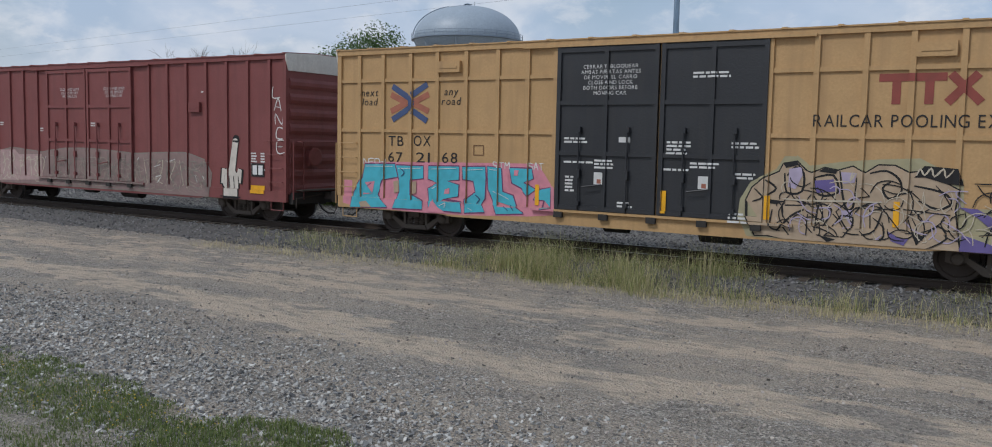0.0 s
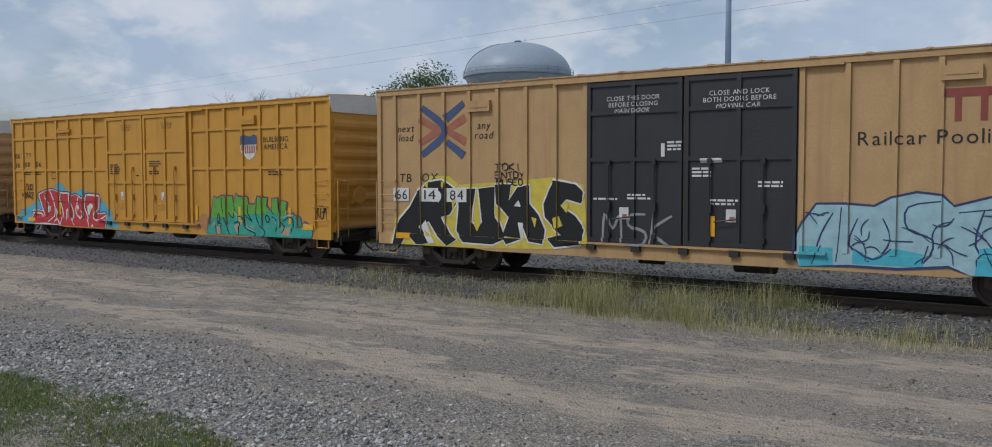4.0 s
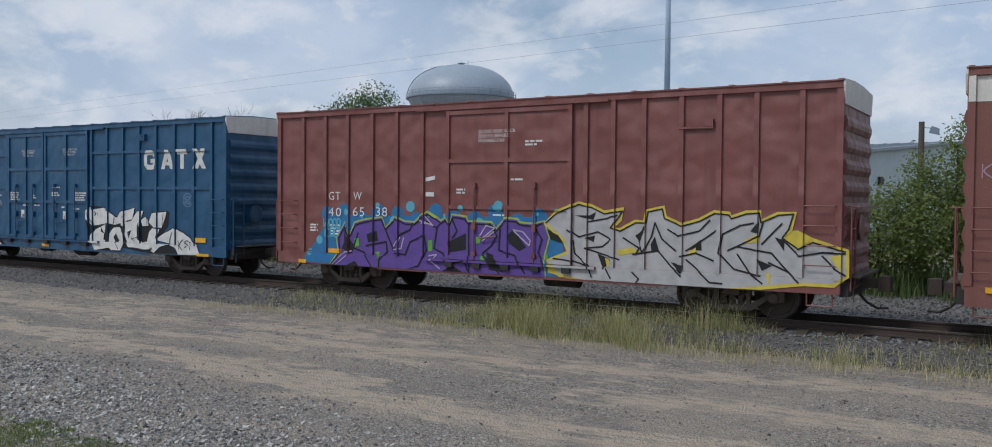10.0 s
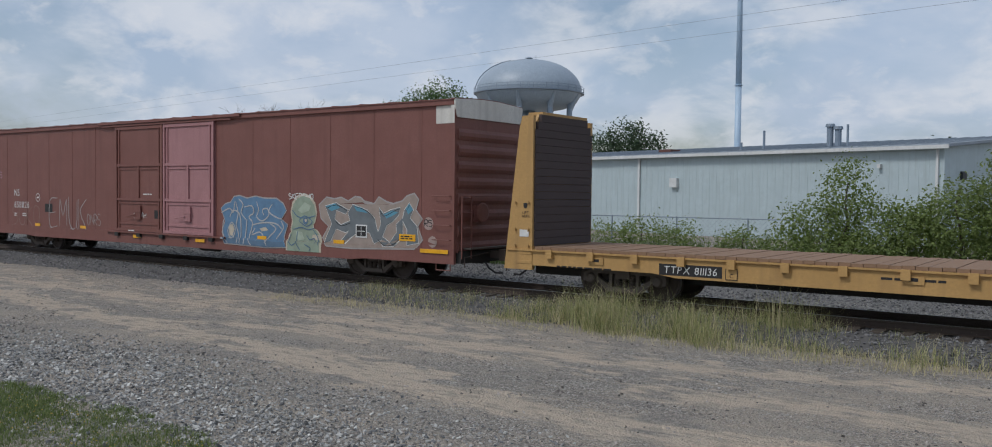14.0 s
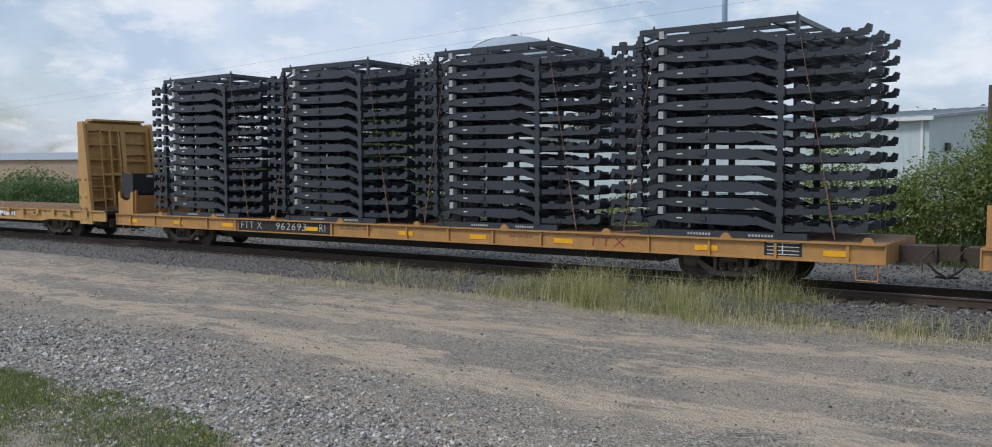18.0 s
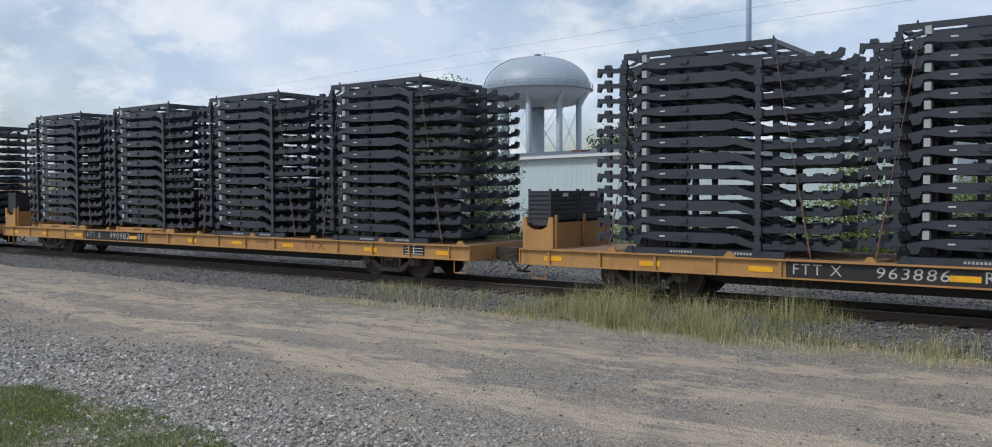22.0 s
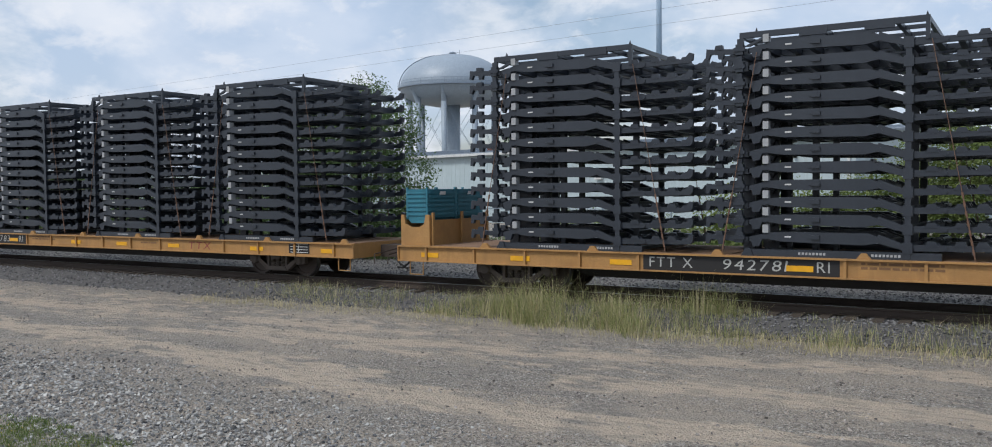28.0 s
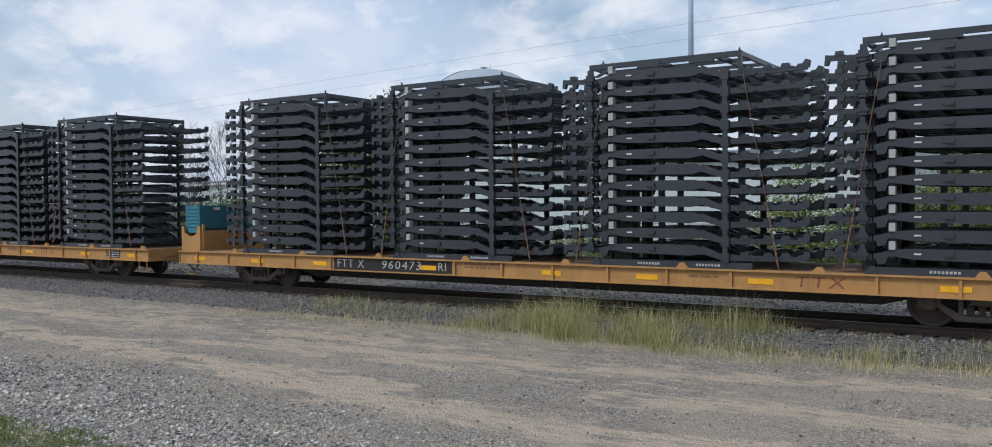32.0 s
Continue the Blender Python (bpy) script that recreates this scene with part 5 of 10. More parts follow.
def crossed_mark(car, x0, x1, z0, z1, old=False):
    """Two bent ribbons that cross, one red and one blue."""
    w, h = x1 - x0, z1 - z0
    t = w * 0.125
    def at(u, v):
        return (x0 + u * w, z0 + v * h)
    red = [ribbon(at(0.02, 0.72), at(0.42, 0.5), t, 0.02), ribbon(at(0.02, 0.28), at(0.42, 0.5), t, 0.02), ribbon(at(0.98, 0.72), at(0.58, 0.5), t, 0.02), ribbon(at(0.98, 0.28), at(0.58, 0.5), t, 0.02)]
    blue = [ribbon(at(0.06, 0.94), at(0.5, 0.62), t, 0.02), ribbon(at(0.5, 0.62), at(0.56, 0.5), t, 0.02), ribbon(at(0.56, 0.5), at(0.5, 0.36), t, 0.02), ribbon(at(0.5, 0.36), at(0.06, 0.06), t, 0.02), ribbon(at(0.94, 0.98), at(0.58, 0.72), t, 0.02), ribbon(at(0.94, 0.03), at(0.6, 0.28), t, 0.02)]
    paint(car, "red_mark", red, M_LOGORED, 1, "red ribbon mark")
    paint(car, "blue_mark", blue, M_LOGOBLUE, 2, "blue ribbon mark")


def owner_mark(car, x0, x1, z0, z1):
    """The owner's dull red mark: a bar on two stems and a cross."""
    w, h = x1 - x0, z1 - z0
    t = w * 0.085
    polys = [rect(x0, x0 + w * 0.64, z1 - h * 0.26, z1), rect(x0 + w * 0.13, x0 + w * 0.13 + t, z0, z1 - h * 0.26), rect(x0 + w * 0.44, x0 + w * 0.44 + t, z0, z1 - h * 0.26), ribbon((x0 + w * 0.66, z0 + 0.04), (x1 - t, z1 - 0.04), t, 0.02), ribbon((x0 + w * 0.68, z1 - 0.04), (x1 - t * 0.6, z0 + 0.04), t, 0.02)]
    paint(car, "owner_mark", polys, M_DULLRED, 1, "dull red owner's mark")


LOCK = ["CLOSE AND LOCK", "DOORS BEFORE", "MOVING CAR"]


def asd(car, x, z):
    paint(car, "seal_plate", [rect(x, x + 0.24, z, z + 0.28)], M_WHITE, 3)
    paint(car, "seal_plate_mark", [rect(x + 0.08, x + 0.2, z + 0.02, z + 0.12)], M_LOGORED, 4)


def stencils(car, places, mat, seed):
    for k, (x, z, w, rows) in enumerate(places):
        paint(car, "stencil_lettering", line_bars(x, z, w, rows, 0.045, 0.08, seed + k), mat, 1)


def hatch_plate(car, mat, x, z, w=0.7, h=0.28):
    part("tool_plate", boxes((x, x + w, -1.60, -1.5, z, z + h)), mat, car)
    part("plate_slot", boxes((x + 0.08, x + w - 0.08, -1.615, -1.60, z + 0.1, z + 0.16)), mat, car)


# red boxcar
c = red_car
M_SKINLINE = spray("pale outline", (0.60, 0.55, 0.48))
fist = [disc(16.2, 1.25, 0.36), rect(15.95, 16.55, 0.75, 1.3), ribbon((16.25, 1.4), (16.42, 2.35), 0.26, 0.04), disc(16.43, 2.38, 0.13), ribbon((15.9, 1.15), (15.95, 1.55), 0.22, 0.03), ribbon((16.55, 1.2), (16.62, 1.55), 0.2, 0.03)]
fist_bg = [[(x + (x - 16.25) * 0.16, z + (z - 1.45) * 0.10) for x, z in p] for p in fist]
paint(c, "graffiti_outline", fist_bg, P_DARK, 2)
paint(c, "graffiti_figure", fist, M_SKINLINE, 3, "pale sprayed pointing finger shape")
paint(c, "graffiti_linework", [ribbon((15.95 + i * 0.2, 1.35), (15.98 + i * 0.2, 1.0), 0.03, 0.01) for i in range(4)] + [rect(15.8, 16.7, 0.72, 0.75)], P_DARK, 4)
words(c, LOCK, 7.55, 4.05, 0.085, M_WHITE); words(c, LOCK, 10.05, 4.05, 0.085, M_WHITE)
stencils(c, [(17.1, 2.05, 0.25, 9), (17.5, 2.05, 0.2, 9), (14.9, 3.9, 0.1, 1), (6.2, 2.7, 0.2, 2), (3.6, 2.9, 0.25, 2), (9.3, 2.9, 0.3, 2)], M_WHITE, 20)
paint(c, "plate", [rect(17.12, 17.66, 1.38, 1.78)], M_BLACK, 4); paint(c, "plate_marks", [rect(17.18, 17.36, 1.44, 1.72), rect(17.42, 17.6, 1.44, 1.72)], M_WHITE, 5)
paint(c, "notice_plate", [rect(17.1, 17.68, 0.88, 1.12)], M_REFLECT, 4)
for k, letter in enumerate("LANCE"):
    scrawl(c, letter, 17.98 + 0.05 * k, 3.72 - 0.40 * k, 0.40, 0.34, P_WHITE, 4 + k, 0.035)
hatch_plate(c, M_RED, 14.4, 3.3, 0.5, 0.3)

# tan boxcar
c = tan_car
crossed_mark(c, 1.84, 3.1, 3.04, 4.02)
words(c, ["next", "load"], 0.82, 3.72, 0.19, M_BLACK, 1.3, slant=0.2); words(c, ["any", "road"], 3.5, 3.72, 0.19, M_BLACK, 1.3, slant=0.2)
fitted(c, "TB", 1.77, 2.28, 2.40, 2.66, M_BLACK); fitted(c, "OX", 2.62, 3.17, 2.41, 2.68, M_BLACK)
fitted(c, "67", 1.77, 2.25, 1.97, 2.23, M_BLACK); fitted(c, "21", 2.70, 3.15, 1.98, 2.24, M_BLACK); fitted(c, "68", 3.54, 4.02, 1.99, 2.26, M_BLACK)
paint(c, "plate_mark", [rect(4.5, 4.82, 2.2, 2.23), rect(4.5, 4.82, 2.44, 2.47), rect(4.5, 4.53, 2.2, 2.47), rect(4.79, 4.82, 2.2, 2.47)], M_FAINTMARK, 1)
scrawl(c, "NEOH", 0.9, 1.88, 0.8, 0.16, P_WHITE, 8, 0.03); scrawl(c, "STM", 5.1, 1.9, 0.5, 0.16, P_WHITE, 9, 0.03); scrawl(c, "SAT", 6.1, 1.9, 0.45, 0.16, P_WHITE, 10, 0.03)
words(c, ["CERRAR Y BLOQUEAR", "AMBAS PUERTAS ANTES", "DE MOVER EL CARRO", "CLOSE AND LOCK", "BOTH DOORS BEFORE", "MOVING CAR"], 7.50, 4.28, 0.083, M_WHITE)
stencils(c, [(10.2, 4.1, 0.9, 2), (7.1, 2.65, 0.7, 2), (9.65, 2.6, 0.6, 4), (7.1, 2.1, 1.0, 1), (7.9, 2.15, 0.6, 3), (9.6, 2.0, 0.7, 1), (10.2, 2.15, 0.7, 2), (11.1, 2.6, 0.7, 2), (7.15, 1.75, 0.25, 5), (8.5, 1.2, 0.4, 2), (11.2, 1.95, 0.5, 2), (11.1, 1.1, 0.5, 3)], M_WHITE, 40)
paint(c, "white_label", [rect(8.5, 8.78, 2.6, 2.72)], M_WHITE, 2)
asd(c, 7.9, 1.62); asd(c, 10.4, 1.62)
owner_mark(c, 13.94, 15.8, 3.43, 4.02)
fitted(c, "RAILCAR POOLING EXPERTS", 12.75, 16.97, 2.99, 3.23, M_BLACK)
paint(c, "graffiti_label", [disc(17.35, 1.9, 0.16), rect(17.05, 17.4, 1.8, 2.05)], P_GREEN, 1)
paint(c, "plate", [rect(17.23, 17.70, 1.12, 1.44)], M_BLACK, 6); paint(c, "plate_marks", [rect(17.28, 17.44, 1.17, 1.39), rect(17.48, 17.64, 1.17, 1.39)], M_WHITE, 7)
paint(c, "notice_plate", [rect(17.44, 17.75, 0.86, 1.04)], M_REFLECT, 6)
reflectors(c, [6.38, 9.63, 11.9, 14.39, 16.38, 17.73], 1.30, 0.5)
hatch_plate(c, M_TAN, 3.40, 4.29); hatch_plate(c, M_TAN, 14.58, 4.32)
stencils(c, [(16.2, 2.15, 0.35, 4), (17.0, 2.3, 0.3, 5)], M_BLACK, 60)

# golden boxcar
c = gold_car
fitted(c, "BK", 0.17, 0.56, 3.36, 3.56, M_BLACK); fitted(c, "TY", 1.03, 1.43, 3.38, 3.58, M_BLACK)
fitted(c, "16", 0.21, 0.50, 2.98, 3.18, M_BLACK); fitted(c, "00", 0.90, 1.32, 3.0, 3.2, M_BLACK); fitted(c, "06", 1.78, 2.2, 3.0, 3.2, M_BLACK)
stencils(c, [(0.9, 2.75, 0.45, 2), (1.75, 2.75, 0.5, 2), (7.25, 3.0, 0.7, 5), (9.7, 3.1, 0.8, 3), (9.7, 2.75, 0.6, 2), (16.0, 2.7, 0.7, 2), (8.9, 2.6, 0.2, 1)], M_BLACK, 70)
paint(c, "plate_mark", [rect(3.0, 3.32, 2.5, 2.53), rect(3.0, 3.32, 2.75, 2.78), rect(3.0, 3.03, 2.5, 2.78), rect(3.29, 3.32, 2.5, 2.78)], M_BLACK, 1)
words(c, LOCK, 7.93, 4.42, 0.055, M_BLACK); words(c, LOCK, 10.4, 4.42, 0.055, M_BLACK)
scrawl(c, "DUO", 1.0, 2.05, 0.5, 0.25, P_DARK, 3, 0.04); scrawl(c, "MARZ", 0.75, 1.7, 0.8, 0.25, P_DARK, 4, 0.04); scrawl(c, "EMAT", 0.2, 0.78, 0.6, 0.16, P_DARK, 5, 0.03)
paint(c, "graffiti_cloud", [disc(12.4 + i * 0.3, 1.0 + 0.1 * math.sin(i * 2), 0.26) for i in range(3)], spray("dusty orange", (0.40, 0.20, 0.07)), 0)
shield = [(14.74, 3.86), (14.86, 3.92), (15.11, 3.86), (15.36, 3.92), (15.48, 3.86), (15.46, 3.4), (15.30, 3.2), (15.11, 3.11), (14.92, 3.2), (14.76, 3.4)]
paint(c, "shield_mark", [shield], M_WHITE, 1, "white shield with red stripes and a blue band")
paint(c, "shield_band", [[(14.74, 3.86), (14.86, 3.92), (15.11, 3.86), (15.11, 3.6), (14.745, 3.6)], [(15.11, 3.86), (15.36, 3.92), (15.48, 3.86), (15.475, 3.6), (15.11, 3.6)]], M_LOGOBLUE, 2)
paint(c, "shield_stripes", [rect(14.79 + i * 0.105, 14.86 + i * 0.105, 3.32 if 1 <= i <= 5 else 3.42, 3.58) for i in range(7)], M_LOGORED, 2)
words(c, ["BUILDING", "AMERICA"], 15.8, 3.66, 0.17, M_BLACK, 1.35, middle=False)
asd(c, 7.93, 1.75); asd(c, 10.42, 1.75)
paint(c, "notice_plate", [rect(1.2, 1.75, 0.78, 0.92), rect(17.6, 18.1, 0.95, 1.12)], M_REFLECT, 6)
reflectors(c, [3.6, 6.0, 12.35, 14.6, 17.0], 1.35, 0.5)
hatch_plate(c, M_GOLD, 3.6, 4.32, 0.9, 0.12); hatch_plate(c, M_GOLD, 14.75, 4.25)
scrawl(c, "KGM", 18.2, 1.3, 0.4, 0.4, P_DARK, 6, 0.03)

# second tan boxcar
c = tan_car_b
crossed_mark(c, 1.54, 3.14, 3.08, 4.52)
words(c, ["next", "load"], 0.74, 3.80, 0.19, M_BLACK, 1.35, slant=0.2); words(c, ["any", "road"], 3.42, 3.80, 0.19, M_BLACK, 1.35, slant=0.2)
fitted(c, "TB", 0.78, 1.22, 2.41, 2.64, M_BLACK, 0.1); fitted(c, "OX", 1.6, 2.15, 2.42, 2.65, M_BLACK, 0.1)
paint(c, "number_plate", [rect(0.62, 1.14, 1.88, 2.25), rect(1.58, 2.19, 1.88, 2.25), rect(2.48, 3.18, 1.88, 2.25)], M_WHITE, 5)
for s, x0, x1 in (("66", 0.68, 1.08), ("14", 1.7, 2.1), ("84", 2.6, 3.05)):
    fitted(c, s, x0, x1, 1.94, 2.19, M_BLACK, layer=6)
scrawl(c, "TOKI", 4.1, 2.72, 0.8, 0.17, P_DARK, 7, 0.035); scrawl(c, "ENTDY", 4.1, 2.52, 0.9, 0.15, P_DARK, 8, 0.035); scrawl(c, "MUSEO", 4.15, 2.34, 0.8, 0.15, P_DARK, 9, 0.035)
words(c, ["CLOSE THIS DOOR", "BEFORE CLOSING", "MAIN DOOR"], 7.35, 4.32, 0.10, M_WHITE); words(c, ["CLOSE AND LOCK", "BOTH DOORS BEFORE", "MOVING CAR"], 9.75, 4.32, 0.10, M_WHITE)
stencils(c, [(7.0, 2.0, 0.8, 1), (7.9, 2.1, 0.6, 2), (9.5, 2.7, 0.5, 3), (9.9, 2.0, 0.7, 2), (11.0, 2.4, 0.6, 2), (8.9, 3.3, 0.4, 3)], M_WHITE, 90)
paint(c, "white_label", [rect(8.75, 8.84, 3.0, 3.3), rect(9.7, 10.2, 2.85, 2.95)], M_WHITE, 2)
asd(c, 7.7, 1.55); asd(c, 10.3, 1.55)
scrawl(c, "MSK", 7.2, 0.95, 1.9, 0.75, P_GREY, 10, 0.07)
owner_mark(c, 14.55, 15.95, 3.58, 4.2)
fitted(c, "Railcar Pooling Experts", 13.0, 17.44, 3.16, 3.43, M_BLACK)
paint(c, "graffiti_label", [rect(17.3, 17.7, 1.5, 1.9), disc(17.5, 1.95, 0.18), disc(17.45, 1.2, 0.2)], P_SAGE, 1)
paint(c, "notice_plate", [rect(17.45, 17.95, 0.86, 1.02), rect(0.7, 1.2, 0.84, 1.0)], M_REFLECT, 6)
reflectors(c, [10.0], 1.45, 0.45)
hatch_plate(c, M_TAN, 3.25, 4.25); hatch_plate(c, M_TAN, 14.5, 4.35)

# dark oxide red boxcar
c = oxide_car
fitted(c, "CN", 0.88, 1.32, 2.36, 2.60, M_WHITE)
fitted(c, "40", 0.88, 1.32, 1.97, 2.21, M_WHITE); fitted(c, "59", 1.70, 2.06, 1.98, 2.2, M_WHITE); fitted(c, "15", 2.43, 2.8, 1.99, 2.21, M_WHITE)
loop = [(12.72, 3.60), (12.0, 3.62), (11.92, 3.5), (11.92, 3.12), (12.0, 3.03), (12.62, 3.06), (12.74, 3.2), (12.78, 3.55), (12.88, 3.66), (13.0, 3.6), (13.3, 3.1), (13.42, 3.06), (13.5, 3.14), (13.52, 3.62)]
paint(c, "ribbon_mark", band(loop, 0.16, ends=1.0), M_WHITE, 1, "white winding ribbon mark")
paint(c, "address_bars", [rect(11.32 + i * 0.30, 11.50 + i * 0.30, 2.74, 2.84) for i in range(8)], M_WHITE, 1)
words(c, ["CLOSE AND LOCK", "BOTH DOORS BEFORE", "MOVING CAR"], 7.85, 3.08, 0.07, M_WHITE); words(c, ["VERROUILLER LA", "PORTE AVANT DE", "DEPLACER LE WAGON"], 7.85, 2.75, 0.07, M_WHITE)
stencils(c, [(6.45, 3.05, 0.2, 4), (6.45, 2.7, 0.25, 3), (6.9, 2.38, 0.6, 1), (7.9, 2.38, 0.7, 1), (13.38, 2.45, 0.25, 10), (13.66, 2.45, 0.2, 10), (14.55, 2.3, 0.5, 2), (7.4, 2.05, 0.7, 2), (0.85, 1.75, 0.3, 2), (1.75, 1.7, 0.5, 2), (4.6, 2.9, 0.3, 3), (13.4, 1.6, 0.4, 3)], M_WHITE, 100)
paint(c, "white_label", [rect(9.65, 9.95, 2.7, 2.82), rect(6.95, 7.2, 2.62, 2.73), rect(5.75, 5.83, 2.85, 3.1)], M_WHITE, 2)
paint(c, "plate_mark", [rect(3.02, 3.34, 1.98, 2.01), rect(3.02, 3.34, 2.28, 2.31), rect(3.02, 3.05, 1.98, 2.31), rect(3.31, 3.34, 1.98, 2.31)], M_WHITE, 1)
reflectors(c, [1.26, 3.41, 6.0, 9.4, 12.08, 14.75], 1.38, 0.52)
paint(c, "notice_plate", [rect(7.3, 7.85, 0.66, 0.78), rect(0.1, 0.5, 1.85, 2.05)], M_REFLECT, 6)
hatch_plate(c, M_OXIDE, 12.55, 1.5, 0.8, 0.5)
part("frame_hatch", boxes((12.5, 13.25, -1.575, -1.5, 4.28, 4.33), (12.5, 12.54, -1.575, -1.5, 3.6, 4.3)), M_OXIDE, c)

# blue boxcar
c = blue_car
fitted(c, "LP", 1.75, 2.11, 3.46, 3.68, M_WHITE)
M_BIGWHITE = plain("weathered white block marks", (0.62, 0.62, 0.58), 0.6)
gee = [(15.31, 3.86), (15.21, 3.95), (14.95, 3.95), (14.85, 3.85), (14.85, 3.58), (14.95, 3.48), (15.21, 3.48), (15.31, 3.58), (15.31, 3.70)]
marks = [band(gee, 0.16, ends=1.0) + [rect(15.10, 15.39, 3.62, 3.75)],
         [[(15.62, 3.41), (15.80, 3.41), (16.02, 4.03), (15.84, 4.03)], [(16.06, 3.41), (16.24, 3.41), (16.02, 4.03), (15.84, 4.03)], rect(15.78, 16.08, 3.53, 3.64)],
         [rect(16.40, 16.88, 3.87, 4.03), rect(16.56, 16.73, 3.41, 3.87)],
         [[(17.19, 3.41), (17.39, 3.41), (17.76, 4.03), (17.56, 4.03)], [(17.56, 3.41), (17.76, 3.41), (17.39, 4.03), (17.19, 4.03)]],
         ]
for mark in marks:
    paint(c, "block_mark", mark, M_BIGWHITE, 1, "large white block mark")
scrawl(c, "KEST", 16.35, 0.98, 0.6, 0.25, P_DARK, 44, 0.03); paint(c, "graffiti_tag", [q for r in (0.21, 0.12) for q in band([(16.9 + r * math.cos(a * math.tau / 14), 2.42 + r * math.sin(a * math.tau / 14)) for a in range(14)], 0.025, True)] + [ribbon((16.72, 2.30), (17.08, 2.54), 0.025, 0.01), ribbon((16.74, 2.52), (17.05, 2.30), 0.025, 0.01)], spray("faint blue", (0.16, 0.25, 0.38)), 1)
words(c, LOCK, 7.85, 4.12, 0.062, M_WHITE); words(c, LOCK, 10.36, 4.12, 0.062, M_WHITE)
stencils(c, [(7.1, 2.6, 0.6, 4), (8.5, 2.5, 0.3, 2), (9.75, 2.8, 0.5, 1), (9.7, 2.6, 0.5, 2), (11.1, 2.6, 0.7, 4), (7.9, 2.15, 0.3, 1), (8.6, 2.15, 0.4, 1), (10.3, 2.1, 0.3, 1), (11.0, 2.05, 0.4, 1), (1.75, 4.4, 0.5, 3), (1.7, 2.05, 0.5, 2), (2.8, 2.05, 0.4, 3), (6.0, 2.5, 0.5, 1)], M_WHITE, 120)
asd(c, 7.8, 1.72); asd(c, 10.38, 1.70)
paint(c, "notice_plate", [rect(17.28, 17.76, 1.10, 1.25), rect(9.1, 9.55, 0.70, 0.80), rect(17.4, 17.95, 0.66, 0.76), rect(1.1, 1.3, 1.3, 1.5)], M_REFLECT, 6)
hatch_plate(c, M_BLUE, 3.35, 4.4, 0.3, 0.2); hatch_plate(c, M_BLUE, 14.6, 4.35, 0.3, 0.2)

# oxide red boxcar with wavy sides
c = wavy_car
fitted(c, "GT", 1.95, 2.37, 2.48, 2.70, M_WHITE); fitted(c, "W", 2.84, 3.14, 2.49, 2.71, M_WHITE)
fitted(c, "40", 1.95, 2.42, 2.02, 2.26, M_WHITE, layer=6); fitted(c, "65", 2.84, 3.25, 2.04, 2.28, M_WHITE, layer=6); fitted(c, "38", 3.65, 4.05, 2.05, 2.29, M_WHITE, layer=6)
paint(c, "graffiti_panel", [[(0.95, 0.70), (9.35, 0.70), (9.35, 2.12), (2.0, 2.05), (1.6, 1.5)]] + [disc(1.9 + i * 0.62, 2.08 + 0.12 * math.sin(i * 2.3), 0.22) for i in range(12)], P_BLUE, 0)
paint(c, "graffiti_bubbles", [disc(2.6 + i * 0.55, 2.15 + 0.22 * math.sin(i * 3.7), 0.10 + 0.05 * math.sin(i * 5.0)) for i in range(13)] + [disc(1.25, 1.0, 0.1), disc(1.6, 1.35, 0.12)], P_SKY, 1)
scrawl(c, "WOOD", 1.8, 1.7, 0.6, 0.25, P_SKY, 53, 0.05); scrawl(c, "CULT", 1.85, 1.45, 0.6, 0.22, P_SKY, 54, 0.05)
words(c, LOCK, 6.96, 4.18, 0.08, M_WHITE, middle=False)
stencils(c, [(8.3, 3.92, 0.5, 2), (7.9, 3.0, 0.4, 1), (6.3, 2.75, 0.3, 2), (7.4, 2.12, 0.4, 1), (2.0, 1.75, 0.4, 4), (1.25, 1.75, 0.3, 3)], M_WHITE, 140)
paint(c, "white_label", [[(5.3, 2.98), (5.6, 3.03), (5.6, 3.13), (5.3, 3.08)], rect(5.3, 5.57, 2.59, 2.70)], M_WHITE, 2)
paint(c, "notice_plate", [rect(1.95, 2.4, 1.0, 1.12), rect(0.85, 1.15, 0.68, 0.78)], M_REFLECT, 6)
part("frame_hatch", boxes((12.15, 12.95, -1.575, -1.5, 4.10, 4.15), (12.75, 12.95, -1.59, -1.5, 4.15, 4.3)), M_WAVYRED, c)

# long brown red boxcar
c = long_car
fitted(c, "NS", 2.21, 2.66, 2.22, 2.50, M_WHITE); fitted(c, "658026", 2.21, 3.48, 1.72, 1.98, M_WHITE)
ring = [(4.2 + 0.16 * math.cos(a * math.tau / 16), 2.17 + 0.16 * math.sin(a * math.tau / 16)) for a in range(17)]
paint(c, "round_mark", [ribbon(a, b, 0.025, 0.01) for a, b in zip(ring, ring[1:])] + [rect(4.12, 4.28, 2.14, 2.2)], M_WHITE, 1)
paint(c, "corner_panel", [rect(0.02, 0.64, 4.42, 4.9)], M_WHITEPAINT, 1, "cream corner panel"); paint(c, "corner_panel", [rect(25.75, 26.44, 4.42, 4.9)], M_WHITEPAINT, 1, "cream corner panel")
stencils(c, [(2.2, 1.45, 0.3, 2), (2.9, 1.45, 0.35, 2), (11.9, 2.35, 0.8, 1), (11.0, 1.0, 0.5, 1)], M_WHITE, 160)
paint(c, "dark_plate", [rect(4.78, 5.38, 1.58, 1.92)], M_BLACK, 2); paint(c, "dark_plate", [rect(12.6, 13.0, 1.5, 1.8), rect(14.4, 14.8, 1.5, 1.8)], M_BLACK, 2)
